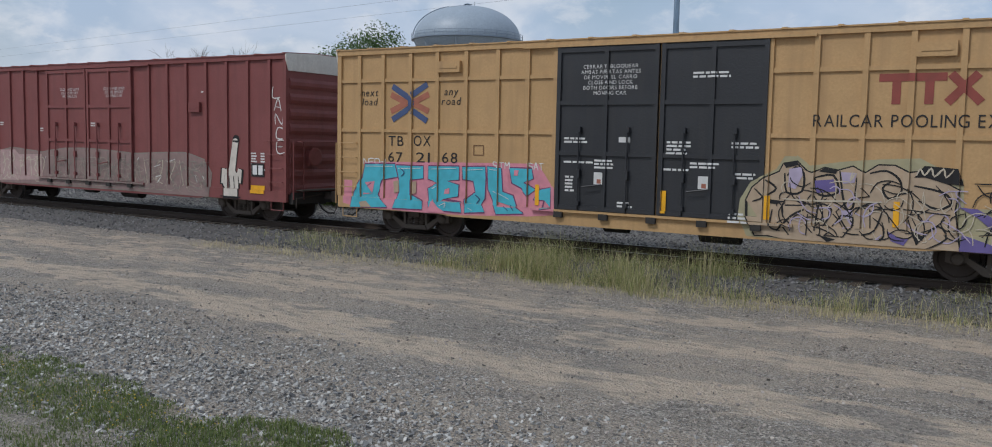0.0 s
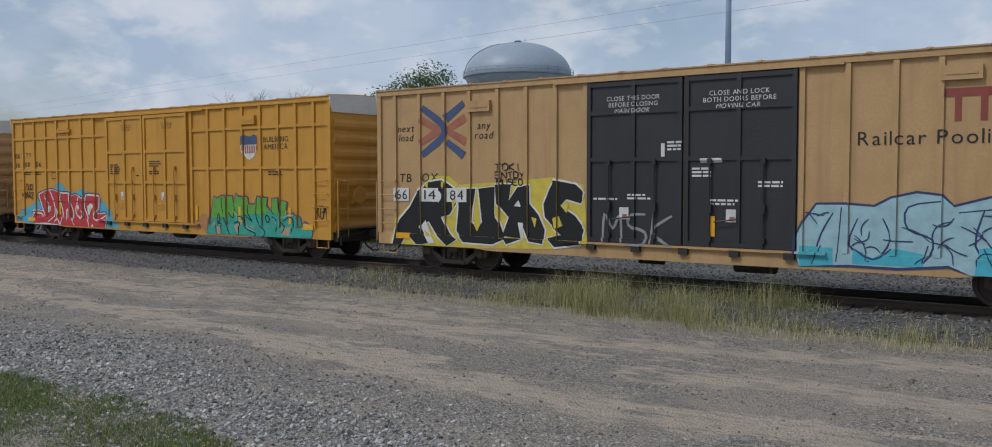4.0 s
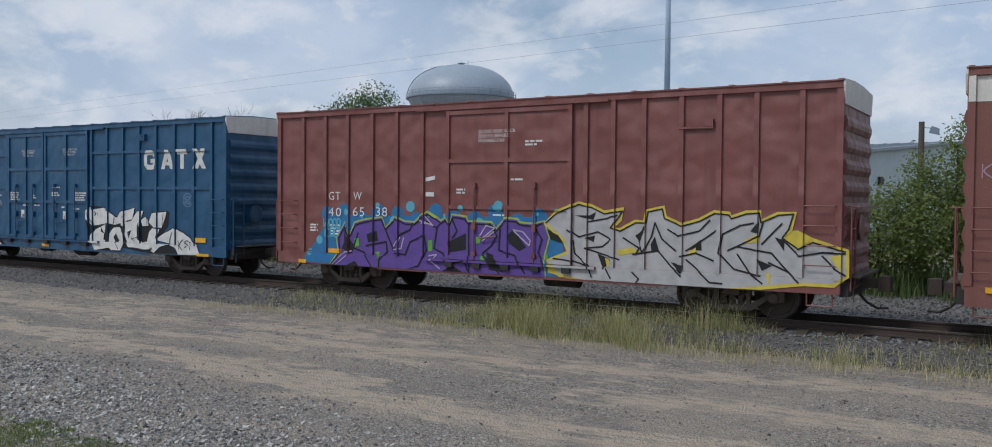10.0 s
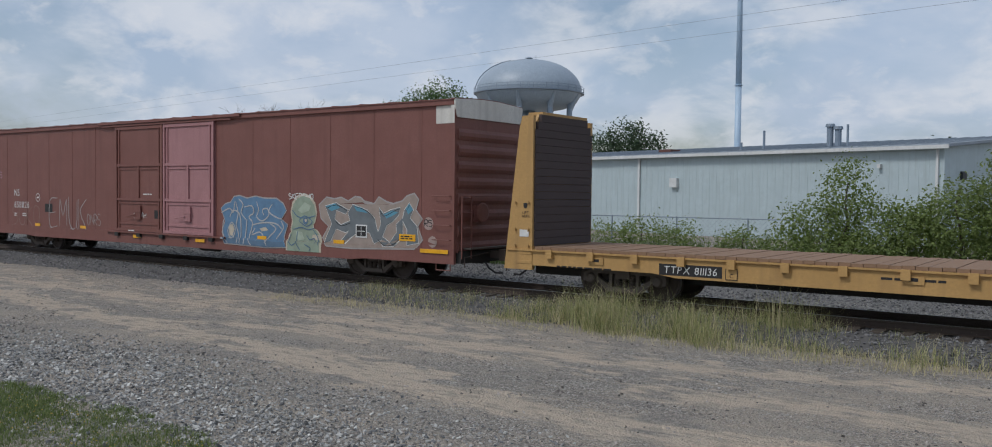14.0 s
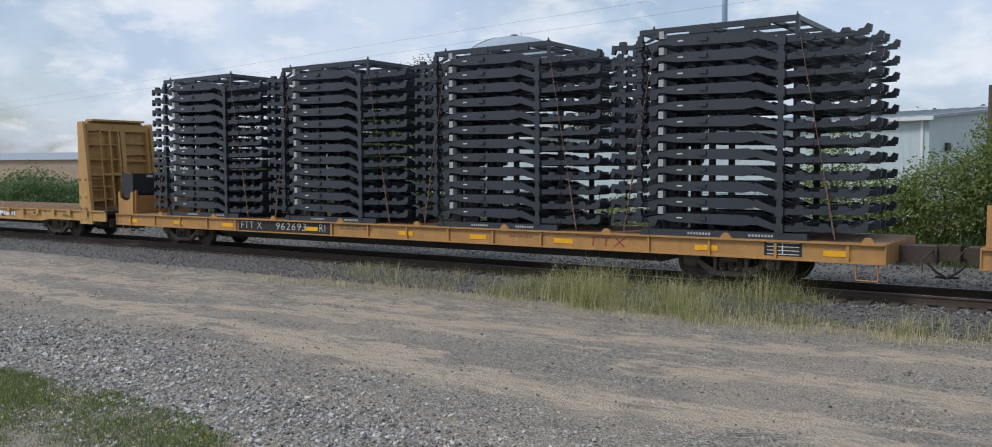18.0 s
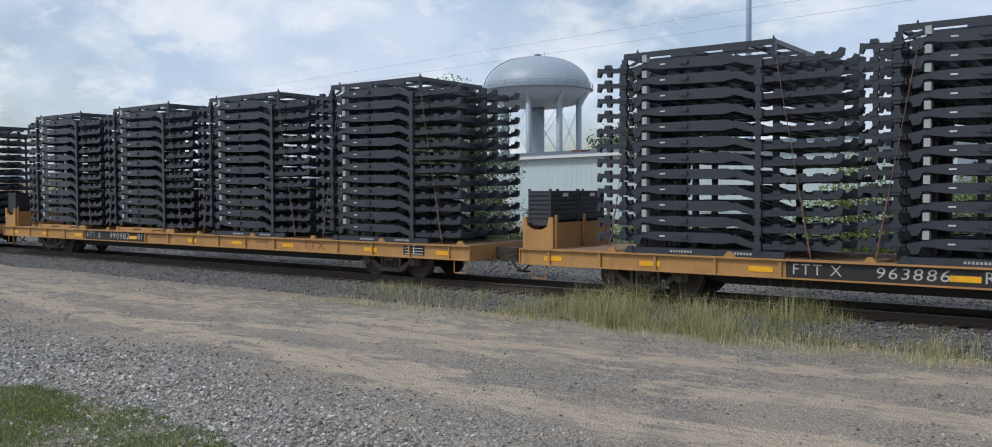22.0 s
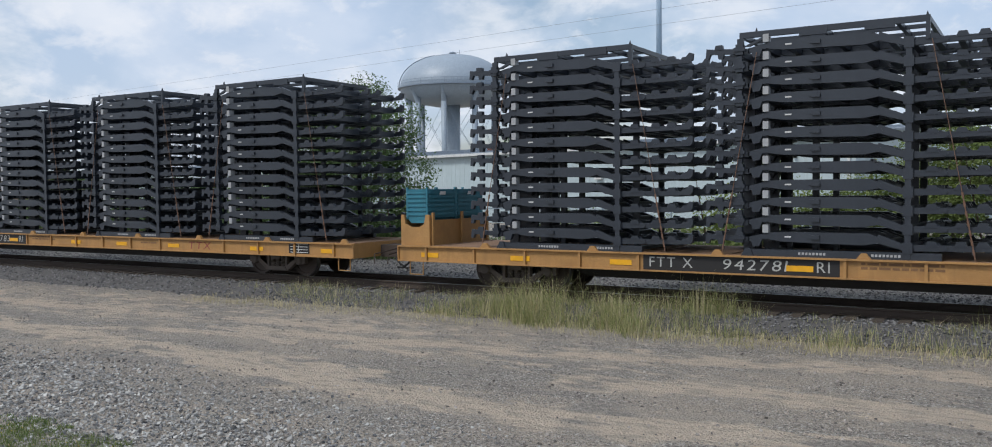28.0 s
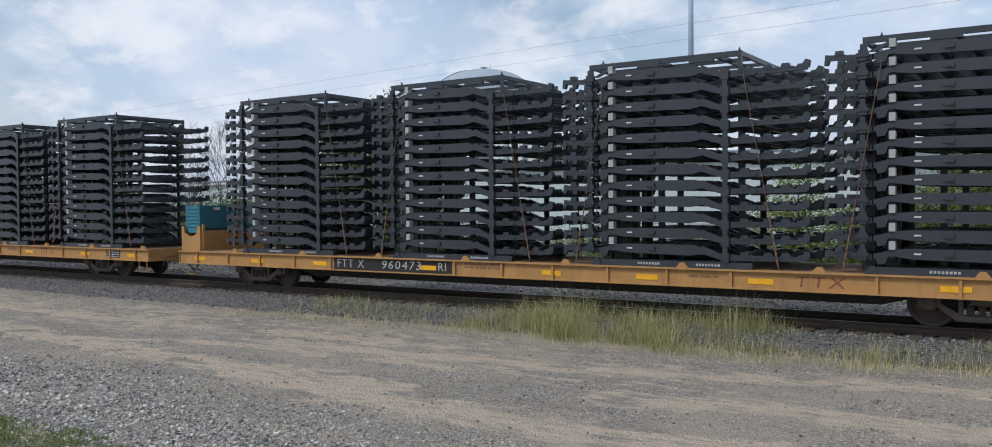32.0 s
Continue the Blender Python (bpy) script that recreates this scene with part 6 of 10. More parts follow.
scrawl(c, "EMUK", 5.1, 1.0, 3.0, 1.15, P_CHALK, 61, 0.045); scrawl(c, "SUKO", 2.0, 1.0, 2.4, 0.8, spray("faint grey", (0.28, 0.20, 0.17)), 62, 0.025); scrawl(c, "ONRS", 8.0, 1.15, 1.0, 0.4, P_CHALK, 63, 0.025)
scrawl(c, "KGPS", 0.25, 3.0, 0.9, 0.25, P_MAUVE, 64, 0.03); scrawl(c, "SC", 0.5, 2.65, 0.35, 0.25, P_MAUVE, 65, 0.03); scrawl(c, "KBC", 0.45, 2.3, 0.5, 0.25, P_MAUVE, 66, 0.03)
scrawl(c, "SERAH", 11.3, 1.5, 0.8, 0.2, P_WHITE, 67, 0.03)
toad = [disc(20.45, 1.85, 0.55), disc(20.4, 1.35, 0.5), disc(20.2, 0.98, 0.42), disc(20.8, 1.0, 0.42), rect(19.75, 21.2, 0.66, 1.05)]
paint(c, "graffiti_outline", [[(20.45 + (x - 20.45) * 1.1, 1.35 + (z - 1.35) * (1.08 if z > 0.7 else 1.0)) for x, z in p] for p in toad], P_CREAM, 2)
paint(c, "graffiti_figure", toad, P_SAGE, 3, "pale green sprayed rounded shape")
figure_lines = [[(19.95, 1.95), (20.2, 1.75), (20.6, 1.72), (21.0, 1.8)], [(20.25, 1.62), (20.5, 1.78), (20.85, 1.62), (20.6, 1.46), (20.25, 1.62)], [(20.0, 1.35), (20.35, 1.42), (20.7, 1.36), (20.95, 1.42)], [(19.9, 1.2), (19.8, 1.0), (19.95, 0.85), (20.15, 0.95)], [(20.6, 1.2), (20.75, 1.05), (20.95, 1.1), (21.0, 0.95)], [(20.2, 1.3), (20.15, 0.95), (20.35, 0.72)], [(20.9, 1.35), (21.1, 1.15), (21.15, 0.9)], [(20.55, 0.9), (20.8, 0.8), (20.75, 0.7)]]
strokes(c, P_SLATE, 0.035, figure_lines)
paint(c, "graffiti_shading", [disc(20.55, 1.62, 0.11)], P_SLATE, 6.9)
shapes(c, spray("pale sage", (0.36, 0.42, 0.33)), 5, [[(20.2, 1.95), (20.5, 2.2), (20.8, 2.1), (20.7, 1.95), (20.4, 1.85)], [(20.1, 1.3), (20.4, 1.28), (20.5, 1.05), (20.2, 1.0)]])
paint(c, "graffiti_spot", [disc(20.57, 1.64, 0.05)], P_CREAM, 7.5)
scrawl(c, "SKEDSHO", 19.75, 2.3, 1.15, 0.16, P_WHITE, 73, 0.03); paint(c, "graffiti_tag", [disc(25.5, 1.68, 0.18), disc(25.65, 1.18, 0.16)], spray("faded white", (0.36, 0.27, 0.24)), 1)
scrawl(c, "RS", 25.35, 1.6, 0.3, 0.18, P_DARK, 74, 0.025)
paint(c, "frame_plate", [rect(22.72, 23.18, 1.2, 1.58)], M_WHITE, 7); paint(c, "frame_plate_dark", [rect(22.76, 23.14, 1.24, 1.54)], M_BLACK, 8); paint(c, "frame_plate_lines", [rect(22.94, 22.96, 1.26, 1.52), rect(22.78, 23.12, 1.38, 1.40)], M_WHITE, 9)
paint(c, "notice_plate", [rect(24.44, 25.05, 1.17, 1.36)], M_REFLECT, 7, "yellow notice plate"); paint(c, "stencil_lettering", line_bars(24.5, 1.28, 0.5, 2, 0.035, 0.06, 7), M_BLACK, 8)
for x, z, w in ((0.64, 0.93, 0.55), (4.22, 1.04, 0.42), (7.74, 1.04, 0.42), (11.52, 0.82, 0.5), (15.31, 0.81, 0.5), (18.5, 1.03, 0.45), (22.02, 1.04, 0.45), (25.76, 0.93, 1.0)):
    paint(c, "reflector", [rect(x - w / 2, x + w / 2, z - 0.055, z + 0.055)], M_REFLECT, 8, "yellow reflector strip")
part("panel_seam", boxes(*[(x - 0.015, x + 0.015, -1.508, -1.5, 0.99, 4.9) for x in (1.6, 3.3, 5.1, 6.9, 8.6)], *[(x - 0.015, x + 0.015, -1.508, -1.5, 0.99, 4.9) for x in (18.0, 19.8, 21.6, 23.4, 25.22)]), M_BROWNRED, c)
part("roof_shelf", boxes((9.0, 17.5, -1.66, -1.55, 4.97, 5.055)), M_BROWNRED, c)


# ---- sprayed pieces: outline, then the lines inside it ----
shapes(tan_car, P_PINK, 0, [[(0.94, 1.95), (3.85, 2.01), (6.38, 2.05), (6.75, 1.56), (6.86, 1.49), (6.91, 0.84), (6.13, 0.76), (4.20, 0.66), (2.79, 0.66), (1.87, 0.69), (0.57, 0.70), (0.53, 1.12), (0.90, 1.52)], [(0.22, 1.43), (0.51, 1.42), (0.49, 0.74), (0.21, 0.79)]])
mural(tan_car, P_CYAN, P_PLUM, 0.034, [(0.48, 0.69), (0.59, 1.11), (0.89, 1.51), (0.98, 1.88), (2.00, 1.91), (2.10, 1.58), (1.61, 1.49), (1.42, 1.06), (1.78, 0.75)], [], P_PLUM, 0.03)
mural(tan_car, P_CYAN, P_PLUM, 0.034, [(2.05, 1.88), (2.95, 1.88), (2.95, 1.57), (2.55, 1.52), (2.55, 1.12), (2.95, 0.96), (2.95, 0.76), (1.96, 0.74), (2.17, 1.18), (2.15, 1.53)], [], P_PLUM, 0.03)
mural(tan_car, P_CYAN, P_PLUM, 0.034, [(3.12, 1.89), (4.08, 1.91), (4.08, 1.58), (3.70, 1.53), (4.08, 1.44), (4.06, 1.15), (3.61, 1.06), (4.15, 1.00), (4.20, 0.75), (3.17, 0.77), (3.12, 1.31), (3.46, 1.47), (3.12, 1.56)], [], P_PLUM, 0.03)
mural(tan_car, P_CYAN, P_PLUM, 0.034, [(4.22, 1.90), (4.87, 1.93), (4.89, 1.64), (4.87, 1.12), (4.78, 1.01), (4.90, 0.80), (4.30, 0.75), (4.30, 1.07), (4.60, 1.28), (4.53, 1.56), (4.25, 1.60)], [], P_PLUM, 0.03)
mural(tan_car, P_CYAN, P_PLUM, 0.034, [(4.94, 1.94), (5.34, 1.91), (5.39, 1.33), (5.70, 1.24), (5.81, 0.95), (6.03, 0.83), (5.24, 0.77), (5.12, 1.11), (4.98, 1.37)], [], P_PLUM, 0.03)
mural(tan_car, P_CYAN, P_PLUM, 0.034, [(5.58, 1.92), (6.21, 1.92), (6.26, 1.69), (6.02, 1.58), (6.33, 1.42), (6.11, 1.27), (5.94, 1.45), (5.67, 1.56)], [], P_PLUM, 0.03)
mural(tan_car, P_CYAN, P_PLUM, 0.034, [(6.29, 1.18), (6.45, 1.42), (6.75, 1.49), (6.76, 1.00), (6.52, 0.96), (6.58, 1.18)], [], P_PLUM, 0.03)
shapes(tan_car, P_PINK, 5, [[(0.97, 1.39), (1.32, 1.43), (1.24, 1.10), (0.91, 1.05)], [(3.12, 0.71), (3.27, 1.04), (3.46, 0.84), (3.75, 0.69)], [(3.66, 1.31), (3.80, 1.35), (3.80, 1.21), (3.63, 1.19)], [(5.45, 1.66), (5.54, 1.80), (5.59, 1.49)], [(5.72, 1.87), (5.85, 1.88), (5.83, 1.74), (5.72, 1.74)]])
strokes(tan_car, P_WHITE, 0.022, [[(1.00, 1.83), (1.94, 1.85)], [(2.12, 1.80), (2.88, 1.83)], [(3.20, 1.82), (4.01, 1.86)], [(4.29, 1.83), (4.80, 1.86)], [(5.00, 1.87), (5.27, 1.86)], [(3.22, 1.30), (3.41, 1.37)], [(3.51, 0.88), (3.70, 0.96), (3.66, 0.83)], [(5.14, 1.34), (5.59, 1.15)], [(4.41, 0.88), (4.53, 0.82)]])
strokes(tan_car, P_NAVY, 0.03, [[(2.20, 1.81), (2.33, 1.70), (2.22, 1.59)], [(4.60, 1.21), (4.73, 1.11), (4.64, 1.00)], [(1.05, 1.28), (1.21, 1.38)], [(5.46, 0.97), (5.59, 0.87)], [(5.64, 1.01), (5.75, 0.88)]])
shapes(tan_car, P_BUFF, 5, [[(1.97, 1.45), (2.15, 1.49), (2.15, 1.18), (1.99, 1.14)], [(2.58, 1.45), (2.73, 1.49), (2.73, 1.17), (2.60, 1.14)], [(0.81, 0.84), (1.05, 0.89), (1.23, 0.73), (0.86, 0.71)]])
mural(tan_car, P_BUFF, P_DARK, 0.03, [(11.47, 1.44), (11.59, 1.71), (11.84, 1.92), (12.12, 2.05), (12.20, 2.22), (12.47, 2.27), (12.65, 2.09), (12.78, 2.05), (13.02, 2.16), (13.27, 2.11), (13.55, 2.20), (13.79, 2.08), (14.02, 2.24), (14.32, 2.24), (14.59, 2.11), (14.85, 2.16), (15.23, 1.93), (15.45, 1.82), (15.40, 1.46), (15.52, 0.66), (15.23, 0.66), (14.64, 0.66), (13.95, 0.66), (12.98, 0.66), (12.26, 0.66), (11.94, 0.73), (11.68, 0.71), (11.48, 1.10)],
      [[(11.85, 1.88), (12.07, 1.71), (11.90, 1.57)], [(12.23, 2.03), (12.29, 1.64), (12.59, 1.67), (12.61, 2.04), (12.44, 2.16), (12.28, 1.98)], [(12.83, 1.96), (13.19, 2.02), (13.29, 1.68), (12.93, 1.62), (12.83, 1.96)], [(13.31, 2.11), (13.43, 1.43), (13.59, 1.40), (13.64, 1.99)], [(13.87, 2.08), (14.17, 2.14), (14.41, 1.98), (14.46, 1.74), (14.24, 1.60), (14.12, 1.80), (14.26, 1.93)], [(14.68, 1.87), (15.16, 1.77), (15.35, 1.58), (15.11, 1.44), (14.77, 1.59)], [(12.12, 0.83), (12.40, 1.16), (12.65, 1.30)], [(12.26, 1.37), (12.69, 1.39)], [(12.24, 0.93), (12.38, 0.76)]], P_DARK, 0.045)
strokes(tan_car, P_DARK, 0.034, [[(13.04, 0.98), (13.19, 1.33), (12.94, 1.41), (12.88, 0.88)], [(13.36, 1.22), (13.60, 1.19), (13.53, 0.93), (13.27, 1.30)], [(13.91, 1.38), (13.93, 1.00)], [(14.05, 1.51), (14.47, 0.99)], [(14.52, 1.41), (15.33, 1.34)], [(14.82, 0.81), (15.13, 1.12), (15.29, 0.89), (14.94, 0.66)], [(13.78, 0.86), (14.01, 0.96), (14.14, 1.35)], [(11.63, 1.69), (11.82, 1.52), (11.60, 1.42)], [(12.01, 1.27), (11.98, 0.91), (12.20, 0.84)], [(12.74, 1.22), (12.72, 0.78)], [(14.61, 1.21), (14.74, 0.85)], [(13.73, 1.79), (13.89, 1.63)]])
shapes(tan_car, P_HAZEGREEN, 0, [[(11.33, 1.45), (11.54, 1.82), (12.05, 2.11), (12.21, 2.38), (12.47, 2.40), (12.73, 2.20), (13.38, 2.30), (14.01, 2.36), (14.76, 2.40), (14.91, 2.32), (15.51, 2.02), (15.56, 1.47), (16.01, 1.49), (16.07, 0.66), (15.31, 0.66), (12.98, 0.66), (11.50, 0.66), (11.30, 1.09)]])
shapes(tan_car, P_VIOLET, 5, [[(12.83, 1.90), (13.20, 1.94), (13.26, 1.70), (12.88, 1.65)], [(15.47, 1.50), (15.78, 1.48), (16.02, 1.34), (16.04, 1.10), (15.79, 1.32)], [(15.55, 0.99), (16.06, 0.83), (16.07, 0.66), (15.52, 0.66)], [(14.24, 0.98), (14.51, 0.83), (14.66, 0.88), (14.56, 0.71), (14.33, 0.78)]])
shapes(tan_car, P_LILAC, 5, [[(12.32, 2.12), (12.56, 2.17), (12.59, 2.00), (12.46, 1.71), (12.31, 1.75)], [(13.33, 2.09), (13.63, 2.08), (13.60, 1.89), (13.38, 1.86)], [(13.37, 1.32), (13.59, 1.34), (13.59, 1.00), (13.42, 0.96)]])
shapes(tan_car, P_DARK, 5, [[(12.20, 2.22), (12.47, 2.27), (12.63, 2.09), (12.48, 2.20), (12.25, 2.14)], [(13.02, 2.16), (13.27, 2.11), (13.23, 2.05), (12.90, 2.09)], [(14.67, 2.03), (14.84, 2.26), (15.42, 2.22), (15.53, 1.91), (15.23, 1.93), (14.86, 2.04)], [(11.91, 1.48), (12.26, 1.45), (12.09, 1.38), (11.87, 1.40)], [(14.66, 1.01), (14.92, 0.90), (14.78, 0.73)], [(12.97, 0.80), (13.30, 0.74), (13.14, 0.66)]])
strokes(tan_car, P_CREAM, 0.035, [[(14.71, 2.07), (14.77, 2.20), (14.85, 2.08), (14.96, 2.22), (15.02, 2.06), (15.17, 2.21), (15.22, 2.05), (15.35, 2.20)], [(13.55, 2.09), (13.52, 1.92), (13.61, 2.08)], [(12.21, 1.50), (12.77, 1.49), (13.42, 1.51), (14.13, 1.52)]])
mural(tan_car_b, P_PALECYAN, P_NAVY, 0.05, [(11.81, 1.28), (11.98, 1.62), (12.22, 1.96), (12.79, 1.97), (13.34, 1.93), (13.65, 2.10), (14.11, 2.21), (14.55, 2.16), (14.77, 1.95), (15.91, 2.28), (15.98, 1.87), (16.52, 1.78), (16.66, 1.38), (16.59, 1.02), (15.84, 0.84), (15.71, 0.66), (15.07, 0.66), (14.70, 0.84), (13.81, 0.75), (12.87, 0.76), (11.89, 0.66), (11.81, 0.94)],
      [[(12.14, 0.73), (12.31, 1.35), (12.55, 1.80)], [(13.03, 1.70), (12.87, 1.15), (13.34, 0.89), (13.65, 1.28), (13.50, 1.71)], [(14.55, 2.06), (13.96, 1.94), (13.96, 1.51), (14.41, 1.31), (14.26, 0.87), (13.73, 0.91)], [(14.85, 1.85), (15.84, 1.97)], [(15.28, 1.91), (15.14, 1.23), (15.50, 0.72)], [(15.84, 1.72), (15.56, 1.35), (15.91, 1.00), (16.39, 1.17), (16.46, 1.58), (16.05, 1.72)], [(12.71, 1.92), (12.63, 0.80)]], P_NAVY, 0.04)
shapes(tan_car_b, P_CYAN, 5, [[(11.89, 1.11), (12.55, 1.08), (12.58, 0.74), (11.89, 0.68)], [(12.95, 1.09), (13.34, 0.92), (13.73, 1.12), (14.26, 1.03), (14.26, 0.79), (12.95, 0.78)], [(15.21, 1.18), (15.56, 1.24), (15.64, 0.66), (15.14, 0.68)], [(15.77, 1.15), (16.46, 1.15), (16.55, 1.03), (15.84, 0.86)]])
strokes(tan_car_b, P_NAVY, 0.035, [[(12.14, 0.73), (12.31, 1.13)], [(12.95, 1.09), (13.34, 0.89), (13.68, 1.12)], [(15.28, 1.18), (15.50, 0.72)], [(14.33, 1.20), (14.23, 0.85)]])
mural(oxide_car, P_MAUVE, P_GREY, 0.07, [(2.23, 1.49), (2.61, 1.91), (3.23, 1.97), (3.72, 1.88), (4.19, 2.09), (4.65, 1.95), (5.22, 1.83), (5.54, 2.11), (5.92, 1.89), (5.87, 1.43), (5.99, 0.66), (5.01, 0.66), (4.21, 0.66), (3.25, 0.66), (2.37, 0.66), (2.30, 1.09)],
      [[(2.61, 1.86), (2.68, 1.21), (2.50, 0.70)], [(3.05, 1.87), (3.13, 0.68)], [(2.68, 1.26), (3.12, 1.33)], [(3.42, 1.83), (3.96, 1.74), (3.55, 1.34), (4.09, 1.17), (3.55, 0.71)], [(4.37, 1.95), (4.27, 0.70)], [(4.37, 1.95), (4.89, 1.30), (5.01, 0.66)], [(4.32, 1.18), (4.89, 1.25)], [(5.22, 1.78), (5.55, 1.33), (5.34, 0.67)], [(5.81, 1.89), (5.44, 1.32), (5.89, 0.70)]], P_WHITE, 0.05)
strokes(oxide_car, P_DARK, 0.05, [[(2.80, 1.81), (2.88, 0.67)], [(3.26, 1.87), (3.31, 0.66)], [(4.19, 1.85), (4.07, 0.69)], [(4.56, 1.90), (5.12, 0.70)], [(5.05, 1.82), (5.28, 1.22), (5.12, 0.66)], [(5.95, 1.85), (5.61, 1.28), (5.97, 0.70)]])
strokes(oxide_car, P_GREY, 0.035, [[(1.97, 1.89), (2.16, 2.05), (2.42, 1.95), (2.61, 2.06)], [(3.11, 2.02), (3.47, 2.32), (3.84, 2.13), (4.07, 2.28), (4.36, 2.09)], [(4.93, 2.10), (5.10, 2.29), (5.32, 2.06)], [(4.19, 2.42), (4.36, 2.23)], [(4.36, 2.43), (4.19, 2.23)], [(5.92, 2.12), (6.08, 1.99)], [(6.08, 2.17), (5.91, 2.00)]])
strokes(oxide_car, P_CREAM, 0.05, [[(2.50, 1.00), (2.69, 0.71)], [(3.67, 1.05), (3.85, 0.72)], [(4.55, 1.10), (4.67, 0.67)], [(5.45, 1.04), (5.56, 0.68)]])
mural(oxide_car, P_OLIVE, P_MUD, 0.04, [(6.23, 2.19), (7.10, 2.26), (8.07, 2.21), (8.98, 2.27), (9.51, 2.25), (9.55, 0.87), (9.01, 0.66), (8.10, 0.66), (6.72, 0.66), (6.15, 0.80)],
      [[(7.50, 1.93), (6.70, 1.91), (6.66, 1.10), (7.51, 1.10)], [(6.71, 1.51), (7.41, 1.54)], [(8.63, 2.01), (7.98, 1.95), (7.98, 1.56), (8.59, 1.54), (8.55, 1.15), (7.90, 1.08)], [(8.92, 1.04), (8.90, 2.01), (9.43, 1.94), (9.44, 1.53), (8.95, 1.47)]], P_DULLGREEN, 0.055)
strokes(oxide_car, P_CHALK, 0.025, [[(7.59, 2.02), (6.58, 2.02), (6.56, 0.99), (7.56, 0.99)], [(8.72, 2.09), (7.88, 2.05), (7.87, 1.47), (8.47, 1.45), (8.44, 1.23), (7.80, 1.16)], [(8.83, 0.96), (8.79, 2.09), (9.53, 2.03), (9.54, 1.43), (9.04, 1.37)], [(6.31, 0.72), (6.92, 0.89), (7.71, 0.80), (8.65, 0.95), (9.45, 0.87)], [(6.39, 2.00), (6.55, 1.73), (6.40, 1.36)]])
mural(oxide_car, P_UMBER, P_CHALK, 0.03, [(9.70, 1.42), (9.86, 1.83), (10.28, 1.97), (10.76, 2.06), (11.08, 2.15), (11.27, 1.99), (11.54, 2.12), (11.69, 1.97), (12.06, 2.05), (12.50, 2.03), (13.20, 2.05), (13.27, 1.79), (13.22, 1.06), (12.53, 0.71), (11.49, 0.79), (10.38, 0.80), (10.13, 1.11), (9.88, 0.93), (9.70, 1.17)],
      [[(9.95, 1.35), (10.20, 1.76), (10.69, 1.82), (10.77, 1.58), (10.37, 1.36), (10.78, 1.22), (10.62, 0.86), (10.21, 0.87)], [(11.04, 1.79), (11.39, 1.80), (11.36, 1.49), (11.09, 1.44), (11.10, 1.16), (11.48, 1.22)], [(11.64, 0.88), (11.62, 1.81), (12.08, 1.22), (12.07, 1.98), (12.32, 1.98), (12.34, 1.00)], [(12.50, 1.91), (12.66, 1.02)], [(12.92, 2.00), (12.87, 1.11)], [(9.78, 1.42), (10.13, 1.11), (10.38, 0.80)], [(10.84, 2.02), (10.94, 0.92)], [(12.71, 2.00), (13.14, 1.64)]], P_DULLCREAM, 0.03)
strokes(oxide_car, P_CREAM, 0.035, [[(13.61, 1.52), (13.88, 1.31), (13.76, 0.87)], [(13.94, 1.60), (14.14, 1.18), (14.59, 0.86)], [(14.13, 1.68), (14.26, 1.33)], [(12.64, 1.84), (13.07, 1.49), (12.94, 1.04)]])
shapes(oxide_car, P_SLATE, 5, [[(11.08, 1.75), (11.35, 1.78), (11.32, 1.53), (11.10, 1.49)], [(11.17, 1.36), (11.48, 1.42), (11.40, 1.26)]])
P_STONE = spray("stone grey", (0.15, 0.17, 0.18))
mural(long_car, P_DUSTBLUE, P_CHALK, 0.04, [(16.40, 1.95), (16.61, 2.08), (16.89, 2.14), (17.07, 2.33), (17.37, 2.36), (17.74, 2.28), (18.16, 2.35), (18.59, 2.29), (19.18, 2.29), (19.50, 2.14), (19.64, 1.93), (19.41, 1.65), (19.71, 1.48), (19.53, 1.09), (19.67, 0.78), (18.72, 0.74), (17.25, 0.78), (16.61, 0.79), (16.45, 1.14), (16.61, 1.52)], [], P_CHALK, 0.03)
shapes(long_car, P_SLATE, 5, [[(16.53, 1.01), (17.25, 0.97), (18.24, 0.93), (19.53, 0.95), (19.60, 0.78), (18.72, 0.74), (17.25, 0.78), (16.63, 0.79)]])
strokes(long_car, P_SILVER, 0.046, [[(16.42, 1.80), (16.86, 1.95), (17.04, 1.81), (17.12, 2.18)], [(16.86, 1.66), (17.04, 1.88), (17.37, 1.78), (17.45, 1.27), (17.40, 0.81)], [(16.53, 1.57), (16.50, 1.09), (16.79, 0.80)], [(16.89, 1.44), (16.76, 1.21), (16.87, 0.99), (17.07, 1.03), (17.15, 1.30), (16.99, 1.48), (16.89, 1.44)], [(17.17, 2.18), (17.30, 1.78), (17.20, 1.41), (17.32, 1.12), (17.25, 0.80)], [(17.32, 2.27), (17.55, 2.09), (17.45, 1.82), (17.70, 1.60)], [(17.62, 2.00), (17.99, 2.05), (18.09, 1.83), (17.85, 1.68), (18.04, 1.47), (17.85, 0.96), (17.99, 0.78)], [(17.75, 1.61), (17.70, 1.19), (17.60, 0.76)]])
strokes(long_car, P_SILVER, 0.046, [[(18.23, 2.19), (18.33, 1.92), (18.24, 1.69), (18.52, 1.57), (18.83, 1.76), (18.76, 1.97), (18.52, 1.93), (18.59, 1.75)], [(17.99, 1.43), (18.60, 1.52), (19.18, 1.50), (19.46, 1.33)], [(18.16, 1.33), (17.99, 1.11), (18.38, 1.21), (18.60, 1.04), (18.76, 0.78)], [(18.99, 2.11), (18.83, 1.88), (19.18, 1.71), (19.46, 1.65)], [(18.90, 1.49), (19.18, 1.33), (18.83, 1.05), (18.67, 0.86)], [(19.41, 1.60), (19.53, 1.37), (19.18, 1.01)]])
